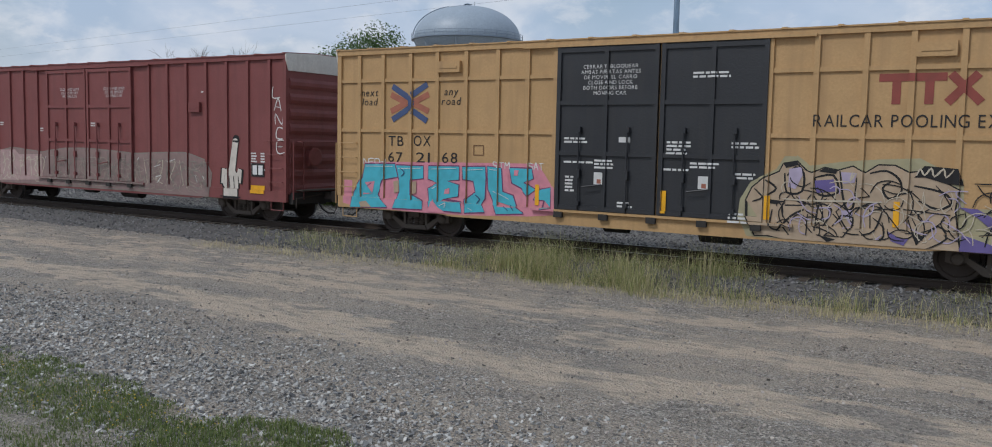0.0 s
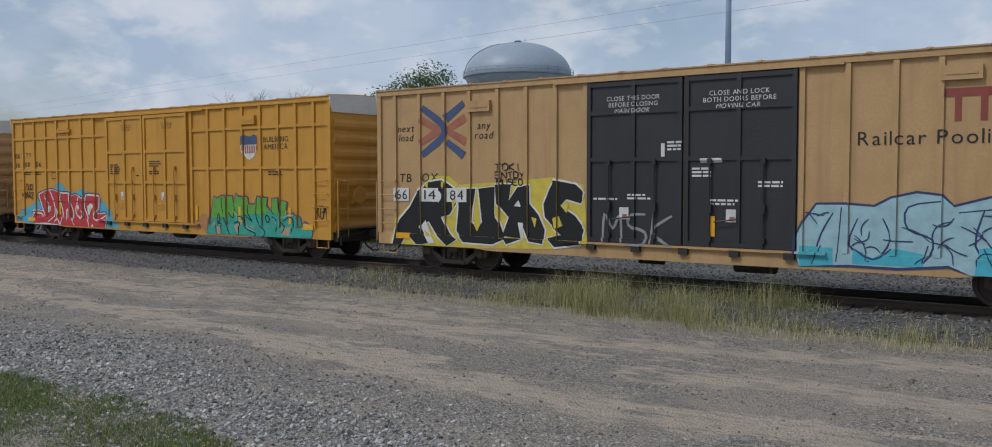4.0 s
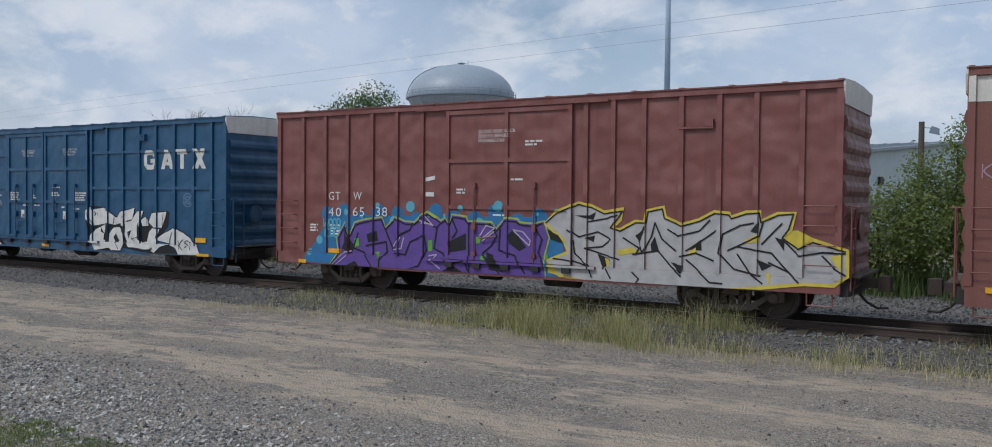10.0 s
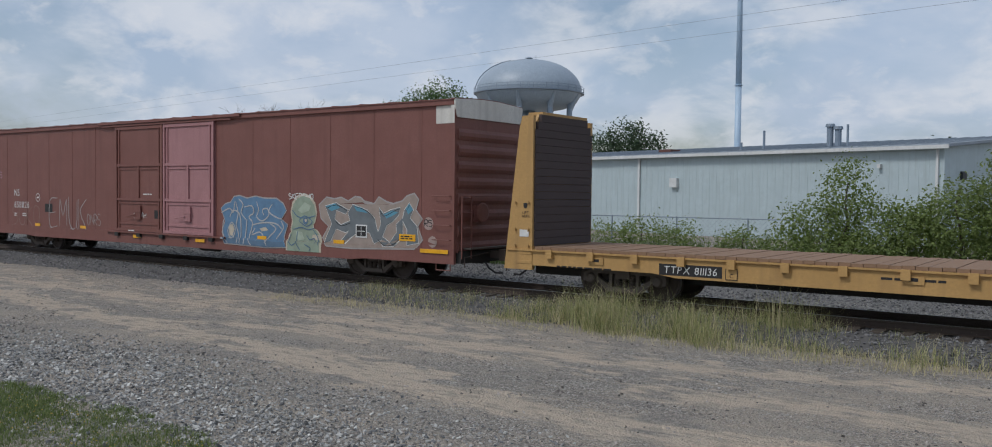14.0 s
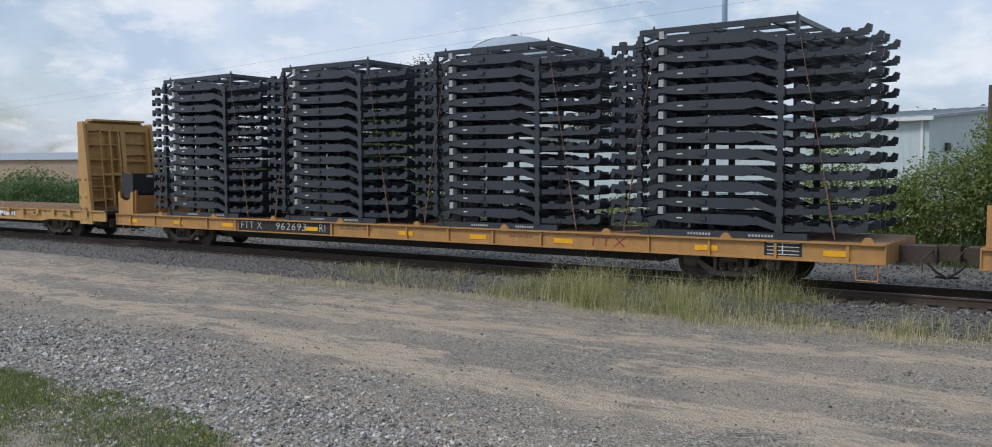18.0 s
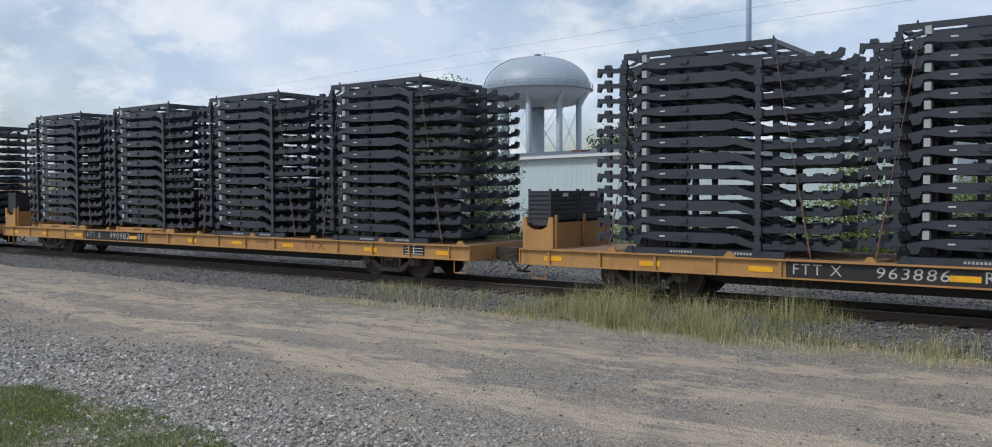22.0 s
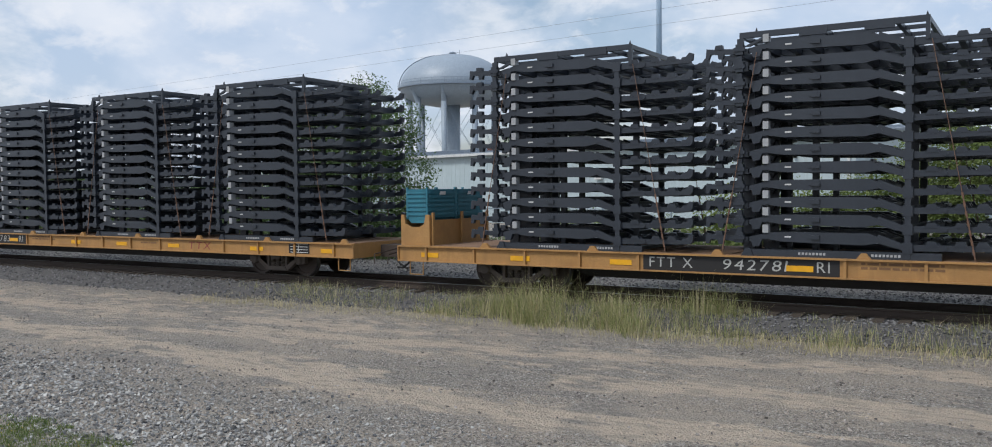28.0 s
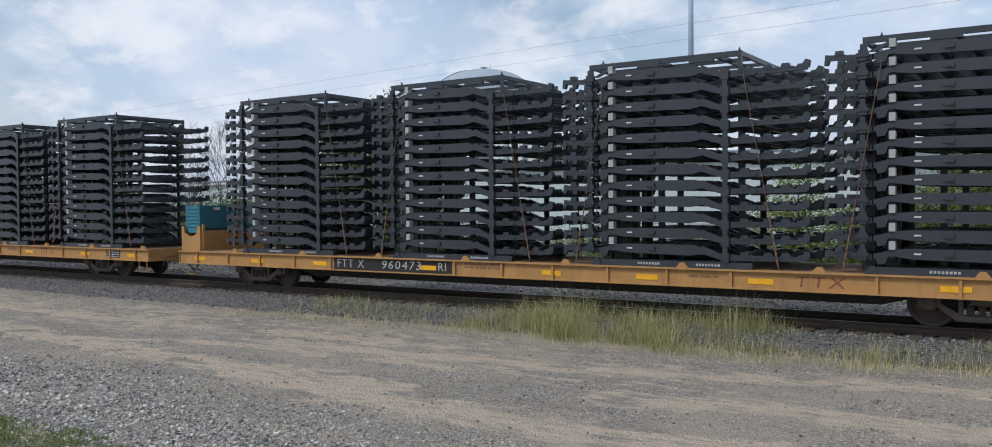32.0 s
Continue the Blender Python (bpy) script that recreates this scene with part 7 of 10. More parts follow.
shapes(long_car, P_CREAM, 5, [[(16.81, 1.40), (17.02, 1.42), (17.10, 1.26), (16.99, 1.03), (16.84, 1.06)], [(18.38, 1.33), (18.67, 1.38), (18.81, 1.28), (18.48, 1.23)], [(18.19, 0.93), (18.33, 0.97), (18.38, 0.76)]])
mural(long_car, P_DULLCREAM, P_CHALK, 0.045, [(21.16, 2.13), (21.48, 2.35), (21.79, 2.30), (22.09, 2.35), (22.39, 2.24), (22.68, 2.38), (22.88, 2.36), (23.07, 2.24), (23.45, 2.18), (23.63, 2.38), (23.91, 2.25), (24.19, 2.19), (24.54, 2.27), (24.72, 2.42), (24.98, 2.49), (25.12, 2.35), (25.02, 2.05), (25.26, 1.80), (25.09, 1.59), (25.27, 1.22), (25.03, 0.98), (22.60, 0.89), (21.49, 0.92), (21.32, 1.13), (21.59, 1.49), (21.25, 1.73)], [], P_CHALK, 0.03)
mural(long_car, P_STONE, P_WHITE, 0.018, [(21.42, 2.10), (21.89, 2.20), (22.39, 2.00), (22.29, 1.88), (21.89, 1.99), (21.83, 1.71), (22.09, 1.55), (22.49, 1.68), (22.71, 1.52), (22.30, 1.33), (21.89, 1.43), (21.65, 1.04), (21.38, 0.98), (21.71, 1.57), (21.58, 1.82)], [], P_WHITE, 0.03, 1.9)
mural(long_car, P_STONE, P_WHITE, 0.018, [(22.59, 2.16), (23.17, 2.01), (23.47, 1.78), (23.57, 1.47), (23.79, 1.18), (23.46, 1.05), (23.27, 1.36), (22.88, 1.40), (22.59, 1.23), (22.28, 1.00), (22.00, 0.99), (22.40, 1.33), (22.49, 1.66), (22.39, 1.92)], [], P_WHITE, 0.03, 1.9)
mural(long_car, P_STONE, P_WHITE, 0.018, [(23.64, 2.10), (23.82, 1.92), (24.10, 2.03), (24.47, 2.11), (24.39, 1.88), (24.19, 1.71), (23.95, 1.59), (23.79, 1.26), (24.07, 1.10), (24.35, 1.40), (24.32, 1.63), (24.56, 1.81), (24.57, 1.26), (24.21, 0.99), (23.83, 0.98), (23.55, 1.22), (23.73, 1.63), (23.69, 1.87)], [], P_WHITE, 0.03, 1.9)
mural(long_car, P_STONE, P_WHITE, 0.018, [(24.63, 2.04), (24.81, 2.24), (24.96, 2.05), (24.83, 1.82), (25.09, 1.59), (25.15, 1.13), (24.73, 1.05), (24.73, 1.49), (24.55, 1.76)], [], P_WHITE, 0.03, 1.9)
shapes(long_car, P_SKYDIM, 5.9, [[(21.44, 2.10), (21.85, 2.19), (22.07, 2.06), (21.69, 1.95)], [(22.61, 2.15), (22.98, 2.07), (23.21, 1.92), (22.76, 1.97)], [(23.67, 2.07), (23.84, 1.90), (24.19, 2.02), (24.39, 1.96), (23.95, 1.78)], [(24.67, 2.07), (24.81, 2.23), (24.95, 2.05), (24.77, 1.92)]])
strokes(long_car, P_DARK, 0.02, [[(21.48, 2.03), (21.91, 2.14), (22.35, 1.97)], [(21.85, 1.68), (22.11, 1.52), (22.53, 1.63)], [(22.65, 2.12), (23.21, 1.97), (23.51, 1.72)], [(23.69, 2.02), (23.84, 1.85), (24.17, 1.97), (24.42, 2.07)], [(24.69, 2.00), (24.82, 2.18)], [(23.59, 1.19), (23.85, 1.01), (24.21, 1.05), (24.53, 1.28)]])
mural(red_car, P_ASH, P_MUD, 0.04, [(3.56, 1.87), (4.42, 1.98), (6.32, 1.85), (6.72, 1.91), (7.88, 2.02), (9.11, 2.04), (10.75, 1.97), (11.64, 1.92), (12.94, 1.98), (14.17, 2.01), (15.06, 1.80), (15.34, 1.42), (15.24, 0.69), (14.15, 0.66), (11.61, 0.73), (6.67, 0.73), (3.49, 0.66)],
      [[(3.70, 1.73), (4.08, 0.86)], [(4.41, 1.82), (4.67, 1.36), (4.24, 1.19), (4.78, 0.85)], [(5.10, 1.68), (5.20, 0.91)], [(5.65, 1.70), (6.04, 1.40), (5.61, 0.96)], [(6.18, 1.71), (6.44, 1.56), (6.22, 0.94)], [(11.75, 1.78), (11.61, 0.87)], [(12.08, 1.79), (12.27, 0.96)], [(12.72, 1.60), (13.04, 1.75), (12.92, 1.26), (12.60, 1.12)], [(13.35, 1.69), (13.66, 1.70), (13.34, 1.14)], [(13.86, 1.77), (14.05, 0.97)], [(14.36, 1.52), (14.25, 0.91)], [(14.66, 1.33), (14.95, 0.94)], [(12.49, 1.18), (13.02, 0.99)], [(13.34, 1.28), (13.64, 0.95)], [(14.96, 1.34), (15.05, 1.08)]], P_CREAM, 0.04)
shapes(red_car, P_ROSE, 5, [[(3.56, 1.90), (4.56, 1.92), (4.83, 1.75), (6.29, 1.79), (6.31, 0.87), (3.50, 0.75)]])
strokes(red_car, P_CREAM, 0.05, [[(3.77, 1.81), (3.89, 1.33), (3.65, 0.85)], [(4.27, 1.86), (4.54, 1.59), (4.10, 1.26), (4.58, 0.88)], [(4.96, 1.68), (4.86, 0.89)], [(4.94, 1.29), (5.51, 1.69), (5.61, 0.96)], [(5.85, 1.70), (6.24, 1.56), (5.77, 1.31), (6.28, 0.95)]])
strokes(red_car, P_WHITE, 0.03, [[(6.44, 1.60), (6.56, 1.72)], [(11.75, 1.71), (11.84, 1.82)], [(13.35, 1.72), (13.66, 1.80)], [(12.61, 1.53), (12.93, 1.61)], [(12.65, 1.19), (12.97, 1.25), (12.76, 1.02)], [(14.61, 1.33), (14.71, 1.10)], [(14.95, 1.31), (15.05, 1.21)]])
strokes(red_car, P_MUD, 0.05, [[(7.11, 1.96), (7.10, 0.98)], [(8.00, 1.96), (8.02, 0.94)], [(9.82, 1.98), (9.67, 1.00)], [(10.29, 1.97), (10.49, 1.03)], [(11.20, 1.94), (11.06, 0.98)], [(7.48, 1.59), (8.85, 1.70)], [(9.33, 1.50), (10.73, 1.47)]])
shapes(gold_car, P_SKY, 0, [[(0.17, 0.80), (0.53, 1.22), (1.34, 1.42), (2.08, 1.72), (2.24, 2.03), (2.45, 2.10), (3.20, 2.13), (3.51, 2.38), (3.71, 2.35), (4.01, 2.10), (4.65, 1.95), (5.18, 2.14), (5.37, 2.09), (5.65, 1.89), (6.33, 1.75), (6.83, 1.58), (7.26, 1.32), (7.35, 1.10), (7.61, 0.81), (7.78, 0.62), (6.84, 0.46), (5.00, 0.60), (1.22, 0.65)]])
mural(gold_car, P_RED, P_WHITE, 0.075, [(1.50, 1.19), (2.30, 1.21), (2.13, 1.62), (2.00, 1.87), (2.24, 1.94), (2.82, 2.05), (2.99, 2.06), (3.65, 1.97), (3.81, 1.92), (4.31, 1.93), (4.41, 1.82), (4.71, 1.89), (4.92, 1.83), (5.03, 1.75), (5.41, 1.75), (5.49, 1.87), (6.35, 1.84), (6.30, 1.32), (6.23, 1.17), (6.83, 1.20), (6.92, 1.08), (6.80, 0.57), (5.94, 0.58), (5.00, 0.63), (3.81, 0.60), (2.56, 0.75), (1.54, 0.70)], [], P_WHITE, 0.03)
strokes(gold_car, P_NAVY, 0.035, [[(1.39, 1.18), (2.23, 1.28), (2.04, 1.62), (1.88, 1.89), (2.24, 2.01), (2.82, 2.12), (3.03, 2.12), (3.69, 2.02), (4.33, 2.00), (4.45, 1.87), (4.72, 1.95), (4.96, 1.88), (5.37, 1.81), (5.45, 1.94), (6.42, 1.91), (6.37, 1.32), (6.30, 1.24), (6.87, 1.26), (6.99, 1.07), (6.86, 0.54)]])
strokes(gold_car, P_WHITE, 0.065, [[(1.99, 1.82), (2.15, 1.57), (2.30, 1.28), (2.45, 1.01)], [(2.45, 1.93), (2.60, 1.70), (2.73, 1.50)], [(2.84, 2.05), (3.05, 1.76), (3.22, 1.38), (3.15, 1.01), (2.73, 0.79)], [(3.67, 1.97), (3.59, 1.69), (3.77, 1.36), (3.81, 1.03), (3.61, 0.66)], [(4.33, 1.90), (4.39, 1.54), (4.59, 1.23), (4.55, 0.83)], [(4.92, 1.81), (4.84, 1.52), (4.75, 1.31), (4.84, 1.11), (5.15, 0.99), (5.32, 1.16), (5.15, 1.28)], [(5.43, 1.76), (5.38, 1.41), (5.60, 1.06), (5.72, 0.67)], [(6.30, 1.36), (6.05, 1.10), (6.30, 0.93), (6.87, 1.15)], [(3.24, 0.81), (3.45, 0.92), (3.67, 0.66), (3.90, 0.61)], [(4.45, 0.98), (4.69, 0.63)]])
strokes(gold_car, P_WHITE, 0.065, [[(1.50, 1.12), (2.12, 1.12), (2.34, 0.97)]])
shapes(gold_car, P_WHITE, 5, [[(2.69, 1.46), (2.92, 1.40), (2.86, 1.23), (2.65, 1.14)], [(3.28, 1.31), (3.40, 1.38), (3.53, 1.19), (3.38, 0.95), (3.26, 1.11)], [(4.04, 1.29), (4.16, 1.36), (4.26, 1.13), (4.12, 0.88), (4.02, 1.04)], [(4.82, 1.47), (4.92, 1.51), (4.98, 1.37), (4.88, 1.28)], [(5.56, 1.46), (5.79, 1.57), (5.99, 1.49), (5.81, 1.33), (5.68, 1.09), (5.58, 1.23)], [(5.87, 0.72), (5.98, 0.79), (6.05, 0.68), (6.01, 0.59), (5.90, 0.60)]])
strokes(gold_car, P_NAVY, 0.03, [[(2.77, 1.41), (2.84, 1.33), (2.73, 1.23)], [(3.36, 1.28), (3.42, 1.15), (3.36, 1.01)], [(4.10, 1.26), (4.16, 1.11), (4.10, 0.96)], [(2.63, 1.83), (2.73, 1.72)], [(6.12, 1.19), (6.23, 1.11)], [(2.48, 2.07), (2.65, 1.95)]])
strokes(gold_car, spray("deep red", (0.36, 0.02, 0.03)), 0.05, [[(2.24, 1.65), (3.20, 1.63), (4.31, 1.57)], [(4.61, 1.63), (5.38, 1.63), (6.22, 1.66)], [(1.79, 0.87), (2.56, 0.81)]])
mural(gold_car, P_TEAL2, P_PLUM, 0.06, [(12.93, 0.58), (13.04, 0.99), (13.23, 1.66), (13.28, 1.93), (13.44, 1.84), (13.68, 1.93), (14.23, 1.93), (14.30, 1.66), (14.43, 2.02), (14.54, 1.91), (14.99, 1.91), (15.04, 1.67), (15.36, 1.68), (15.45, 1.92), (15.96, 1.89), (15.88, 1.65), (16.15, 1.48), (16.18, 1.87), (16.49, 1.90), (16.52, 1.40), (16.62, 1.82), (16.87, 1.77), (16.78, 1.40), (17.16, 1.41), (17.45, 1.29), (17.51, 1.07), (17.66, 1.16), (18.04, 1.00), (18.00, 0.71), (16.65, 0.66), (15.52, 0.66), (14.33, 0.62), (13.70, 0.60)], [], P_PLUM, 0.03)
shapes(gold_car, P_GREEN, 5, [[(13.12, 1.18), (13.23, 1.66), (13.28, 1.93), (13.44, 1.84), (13.68, 1.93), (14.23, 1.93), (14.30, 1.66), (14.43, 2.02), (14.54, 1.91), (14.99, 1.91), (15.04, 1.67), (15.36, 1.68), (15.45, 1.92), (15.96, 1.89), (15.88, 1.65), (16.08, 1.45), (15.66, 1.36), (15.22, 1.38), (14.32, 1.28), (13.69, 1.23)], [(16.16, 1.43), (16.18, 1.87), (16.49, 1.90), (16.52, 1.40)], [(16.55, 1.36), (16.62, 1.82), (16.87, 1.77), (16.74, 1.38)]])
strokes(gold_car, P_DARK, 0.042, [[(13.43, 1.08), (13.51, 1.37), (13.58, 1.11), (13.43, 1.08)], [(13.44, 0.68), (13.43, 0.99), (13.66, 1.00), (13.68, 0.60)], [(13.68, 1.89), (13.69, 1.52), (13.93, 1.07), (14.14, 0.62)], [(14.00, 1.42), (14.26, 1.22), (14.31, 1.51)], [(14.29, 1.05), (14.57, 1.09), (14.56, 0.65)], [(14.47, 1.29), (14.81, 1.24), (14.93, 0.92), (15.41, 0.76), (15.31, 0.64)], [(15.02, 1.67), (15.00, 1.39), (15.22, 1.12), (14.85, 1.34)], [(15.45, 1.92), (15.40, 1.36), (15.52, 1.09), (15.88, 0.83), (15.74, 0.64)], [(15.84, 1.28), (15.94, 1.35), (16.06, 1.21), (15.95, 1.12), (15.84, 1.28)], [(15.94, 1.66), (16.25, 1.39)], [(16.15, 1.32), (16.43, 1.13), (16.37, 0.84)], [(16.53, 1.74), (16.58, 1.40)]])
strokes(gold_car, P_DARK, 0.042, [[(16.57, 1.16), (16.77, 0.97), (16.64, 0.80)], [(16.68, 1.18), (16.97, 1.31), (17.14, 1.22), (17.11, 0.85)], [(14.30, 1.66), (14.41, 1.33)]])
shapes(gold_car, P_BUFF, 5, [[(13.45, 0.93), (13.66, 0.92), (13.66, 0.63), (13.47, 0.69)], [(14.35, 1.01), (14.55, 1.05), (14.54, 0.69), (14.42, 0.83)], [(14.63, 1.19), (14.81, 1.16), (14.76, 1.00), (14.63, 1.02)], [(15.15, 1.00), (15.30, 1.09), (15.32, 0.87)], [(16.69, 1.00), (16.88, 1.16), (17.05, 0.98), (16.99, 0.72), (16.64, 0.76)], [(13.20, 1.01), (13.33, 1.10), (13.32, 0.95), (13.21, 0.89)]])
shapes(gold_car, P_LIME, 5, [[(13.25, 1.75), (13.33, 1.85), (13.46, 1.78), (13.30, 1.69)], [(13.81, 1.76), (13.89, 1.86), (14.03, 1.85), (13.87, 1.73)], [(14.80, 1.61), (14.89, 1.70), (14.92, 1.62), (14.82, 1.56)], [(15.09, 1.56), (15.10, 1.66), (15.23, 1.55)], [(15.74, 1.58), (15.91, 1.48), (15.83, 1.43)], [(16.28, 1.66), (16.40, 1.84), (16.43, 1.76), (16.33, 1.62)], [(16.74, 1.37), (16.82, 1.56), (16.85, 1.41)], [(16.53, 1.24), (16.67, 1.39), (16.66, 1.28)]])
strokes(gold_car, P_PALECYAN, 0.03, [[(14.24, 1.47), (14.44, 1.33), (14.40, 1.14)], [(14.90, 1.13), (15.01, 0.93), (15.38, 0.82)], [(16.25, 1.26), (16.36, 1.08)], [(16.70, 1.30), (16.93, 1.37), (17.16, 1.37)], [(17.71, 1.11), (18.02, 0.96)]])
shapes(blue_car, P_DARK, 0, [[(0.00, 1.34), (0.59, 1.62), (0.42, 1.99), (2.07, 1.96), (2.36, 2.22), (2.75, 2.05), (3.09, 1.80), (3.18, 2.13), (3.51, 2.06), (3.65, 1.82), (4.41, 2.15), (4.68, 1.87), (5.50, 2.11), (5.04, 1.52), (5.63, 1.51), (5.88, 1.45), (6.22, 1.00), (6.79, 0.59), (4.71, 0.51), (1.89, 0.60), (-0.26, 0.68)]])
mural(blue_car, P_WHITE, P_DARK, 0.025, [(0.06, 1.30), (0.24, 1.44), (0.54, 1.37), (0.38, 1.05), (0.17, 0.83), (0.55, 0.89), (0.99, 1.24), (1.01, 1.52), (0.61, 1.79), (0.53, 1.96), (1.13, 1.92), (1.22, 1.53), (1.45, 1.28), (1.38, 1.07), (0.99, 1.02), (0.73, 0.78), (0.09, 0.73)], [], P_DARK, 0.03)
mural(blue_car, P_WHITE, P_DARK, 0.025, [(1.18, 1.92), (1.97, 1.86), (2.00, 1.65), (1.70, 1.56), (2.03, 1.28), (2.18, 1.11), (1.84, 0.76), (1.66, 0.75), (1.91, 1.08), (1.53, 1.41), (1.46, 1.04), (1.25, 0.96), (1.40, 1.54)], [], P_DARK, 0.03)
mural(blue_car, P_WHITE, P_DARK, 0.025, [(2.12, 1.67), (2.39, 2.07), (2.37, 1.57), (2.69, 1.45), (2.84, 0.97), (2.53, 0.74), (2.33, 1.13), (2.08, 1.45)], [], P_DARK, 0.03)
mural(blue_car, P_WHITE, P_DARK, 0.025, [(2.52, 1.61), (2.66, 1.97), (2.85, 1.71), (2.76, 1.58)], [], P_DARK, 0.03)
mural(blue_car, P_WHITE, P_DARK, 0.025, [(3.16, 2.05), (3.39, 1.99), (3.44, 1.71), (3.67, 1.82), (3.86, 1.79), (3.56, 1.50), (3.33, 1.30), (3.61, 1.22), (3.91, 1.44), (4.09, 1.31), (3.68, 1.12), (3.33, 1.23), (2.98, 1.21), (2.91, 1.37), (3.14, 1.63)], [], P_DARK, 0.03)
mural(blue_car, P_WHITE, P_DARK, 0.025, [(3.79, 1.68), (4.37, 2.03), (4.29, 1.80), (3.97, 1.55), (3.72, 1.49)], [], P_DARK, 0.03)
mural(blue_car, P_WHITE, P_DARK, 0.025, [(2.86, 1.01), (3.34, 1.05), (3.57, 0.87), (3.99, 0.75), (4.26, 0.76), (4.06, 0.58), (3.16, 0.58)], [], P_DARK, 0.03)
mural(blue_car, P_WHITE, P_DARK, 0.025, [(3.48, 1.11), (3.80, 1.06), (3.69, 0.77), (3.53, 0.87)], [], P_DARK, 0.03)
mural(blue_car, P_WHITE, P_DARK, 0.025, [(4.16, 1.51), (4.46, 1.74), (4.86, 1.79), (5.31, 2.05), (5.01, 1.65), (4.69, 1.52), (4.25, 1.37)], [], P_DARK, 0.03)
mural(blue_car, P_WHITE, P_DARK, 0.025, [(4.11, 1.28), (4.69, 1.23), (5.25, 1.44), (5.02, 1.20), (4.52, 1.00), (4.26, 0.89), (4.53, 0.78), (5.13, 1.05), (5.39, 0.99), (5.56, 0.82), (4.70, 0.72), (4.12, 0.79), (3.96, 0.99)], [], P_DARK, 0.03)
mural(blue_car, P_WHITE, P_DARK, 0.025, [(5.49, 1.45), (5.80, 1.35), (5.97, 1.12), (6.22, 0.92), (6.51, 0.57), (5.35, 0.60), (4.81, 0.67), (5.56, 0.78), (5.83, 0.80), (5.66, 1.14)], [], P_DARK, 0.03)
strokes(blue_car, P_DARK, 0.03, [[(3.27, 0.71), (3.39, 0.65), (3.30, 0.61)], [(3.44, 0.72), (3.53, 0.64), (3.46, 0.60)], [(2.33, 1.13), (2.14, 0.80)], [(2.52, 1.18), (2.74, 1.10)]])
paint(blue_car, "notice_plate", [rect(1.06, 1.30, 1.22, 1.46)], M_REFLECT, 7, "yellow notice plate")
mural(blue_car, P_FAINT, P_SILVER, 0.022, [(0.91, 2.97), (1.16, 3.31), (1.64, 3.38), (2.10, 3.27), (2.36, 3.43), (2.34, 3.12), (1.90, 3.03), (1.55, 2.83), (1.09, 2.81)], [], P_WHITE, 0.03)
mural(blue_car, P_FAINT, P_SILVER, 0.022, [(1.31, 2.36), (2.36, 2.47), (2.96, 2.58), (3.06, 2.35), (2.36, 2.22), (1.49, 2.11)], [], P_WHITE, 0.03)
mural(blue_car, P_FAINT, P_SILVER, 0.022, [(1.73, 3.05), (2.10, 3.16), (2.40, 2.89), (2.86, 2.65), (2.62, 2.42), (2.35, 2.65)], [], P_WHITE, 0.03)
mural(blue_car, P_FAINT, P_SILVER, 0.022, [(2.51, 3.16), (2.77, 3.48), (2.94, 3.58), (3.30, 3.36), (3.67, 3.36), (3.65, 3.15), (3.30, 3.10), (3.56, 2.84), (3.26, 2.75), (2.87, 3.19)], [], P_WHITE, 0.03)
mural(blue_car, P_FAINT, P_SILVER, 0.022, [(4.03, 3.55), (4.19, 3.39), (4.15, 2.98), (4.47, 2.77), (3.95, 2.66), (3.61, 2.66), (3.49, 2.84), (3.95, 2.98)], [], P_WHITE, 0.03)
mural(blue_car, P_FAINT, P_SILVER, 0.022, [(3.26, 2.53), (3.89, 2.63), (4.45, 2.75), (4.71, 2.64), (4.23, 2.41), (3.50, 2.29)], [], P_WHITE, 0.03)
mural(blue_car, P_FAINT, P_SILVER, 0.022, [(4.30, 3.29), (4.54, 3.49), (4.68, 3.23), (5.20, 3.35), (5.62, 3.41), (5.92, 3.16), (5.88, 2.93), (5.53, 2.79), (5.06, 2.91), (5.42, 3.05), (4.99, 3.15), (4.53, 2.94)], [], P_WHITE, 0.03)
mural(blue_car, P_FAINT, P_SILVER, 0.022, [(4.49, 2.53), (5.10, 2.67), (5.84, 2.48), (6.26, 2.42), (6.46, 2.21), (6.16, 2.01), (5.54, 2.14), (4.68, 2.19), (4.41, 2.36)], [], P_WHITE, 0.03)
mural(blue_car, P_FAINT, P_SILVER, 0.022, [(2.21, 2.58), (2.83, 2.98), (3.31, 2.76), (3.08, 2.59), (2.45, 2.44)], [], P_WHITE, 0.03)
strokes(blue_car, P_NAVY, 0.028, [[(0.96, 2.92), (1.16, 3.25), (1.65, 3.32), (2.05, 3.21), (2.29, 3.34)], [(1.72, 3.16), (2.10, 3.19), (2.05, 3.08), (1.72, 3.08)], [(2.73, 3.26), (3.11, 3.28), (3.09, 3.19), (2.73, 3.21), (2.73, 3.26)], [(2.56, 3.16), (2.88, 3.15), (3.31, 2.82), (3.65, 2.92)], [(4.03, 3.50), (3.97, 3.01), (3.59, 2.71), (4.40, 2.77)], [(4.59, 3.22), (5.20, 3.28), (5.35, 3.33), (5.09, 3.18)], [(3.55, 2.48), (3.96, 2.52), (3.87, 2.42), (3.55, 2.41)], [(1.36, 2.27), (2.36, 2.40), (2.93, 2.48)], [(4.54, 2.46), (5.15, 2.59), (5.87, 2.40), (6.36, 2.26)], [(5.58, 2.19), (6.16, 2.07), (6.40, 2.23)], [(2.45, 2.76), (2.11, 2.50)]])
strokes(blue_car, P_NAVY, 0.028, [[(4.21, 3.39), (4.44, 2.98), (4.67, 2.81)]])
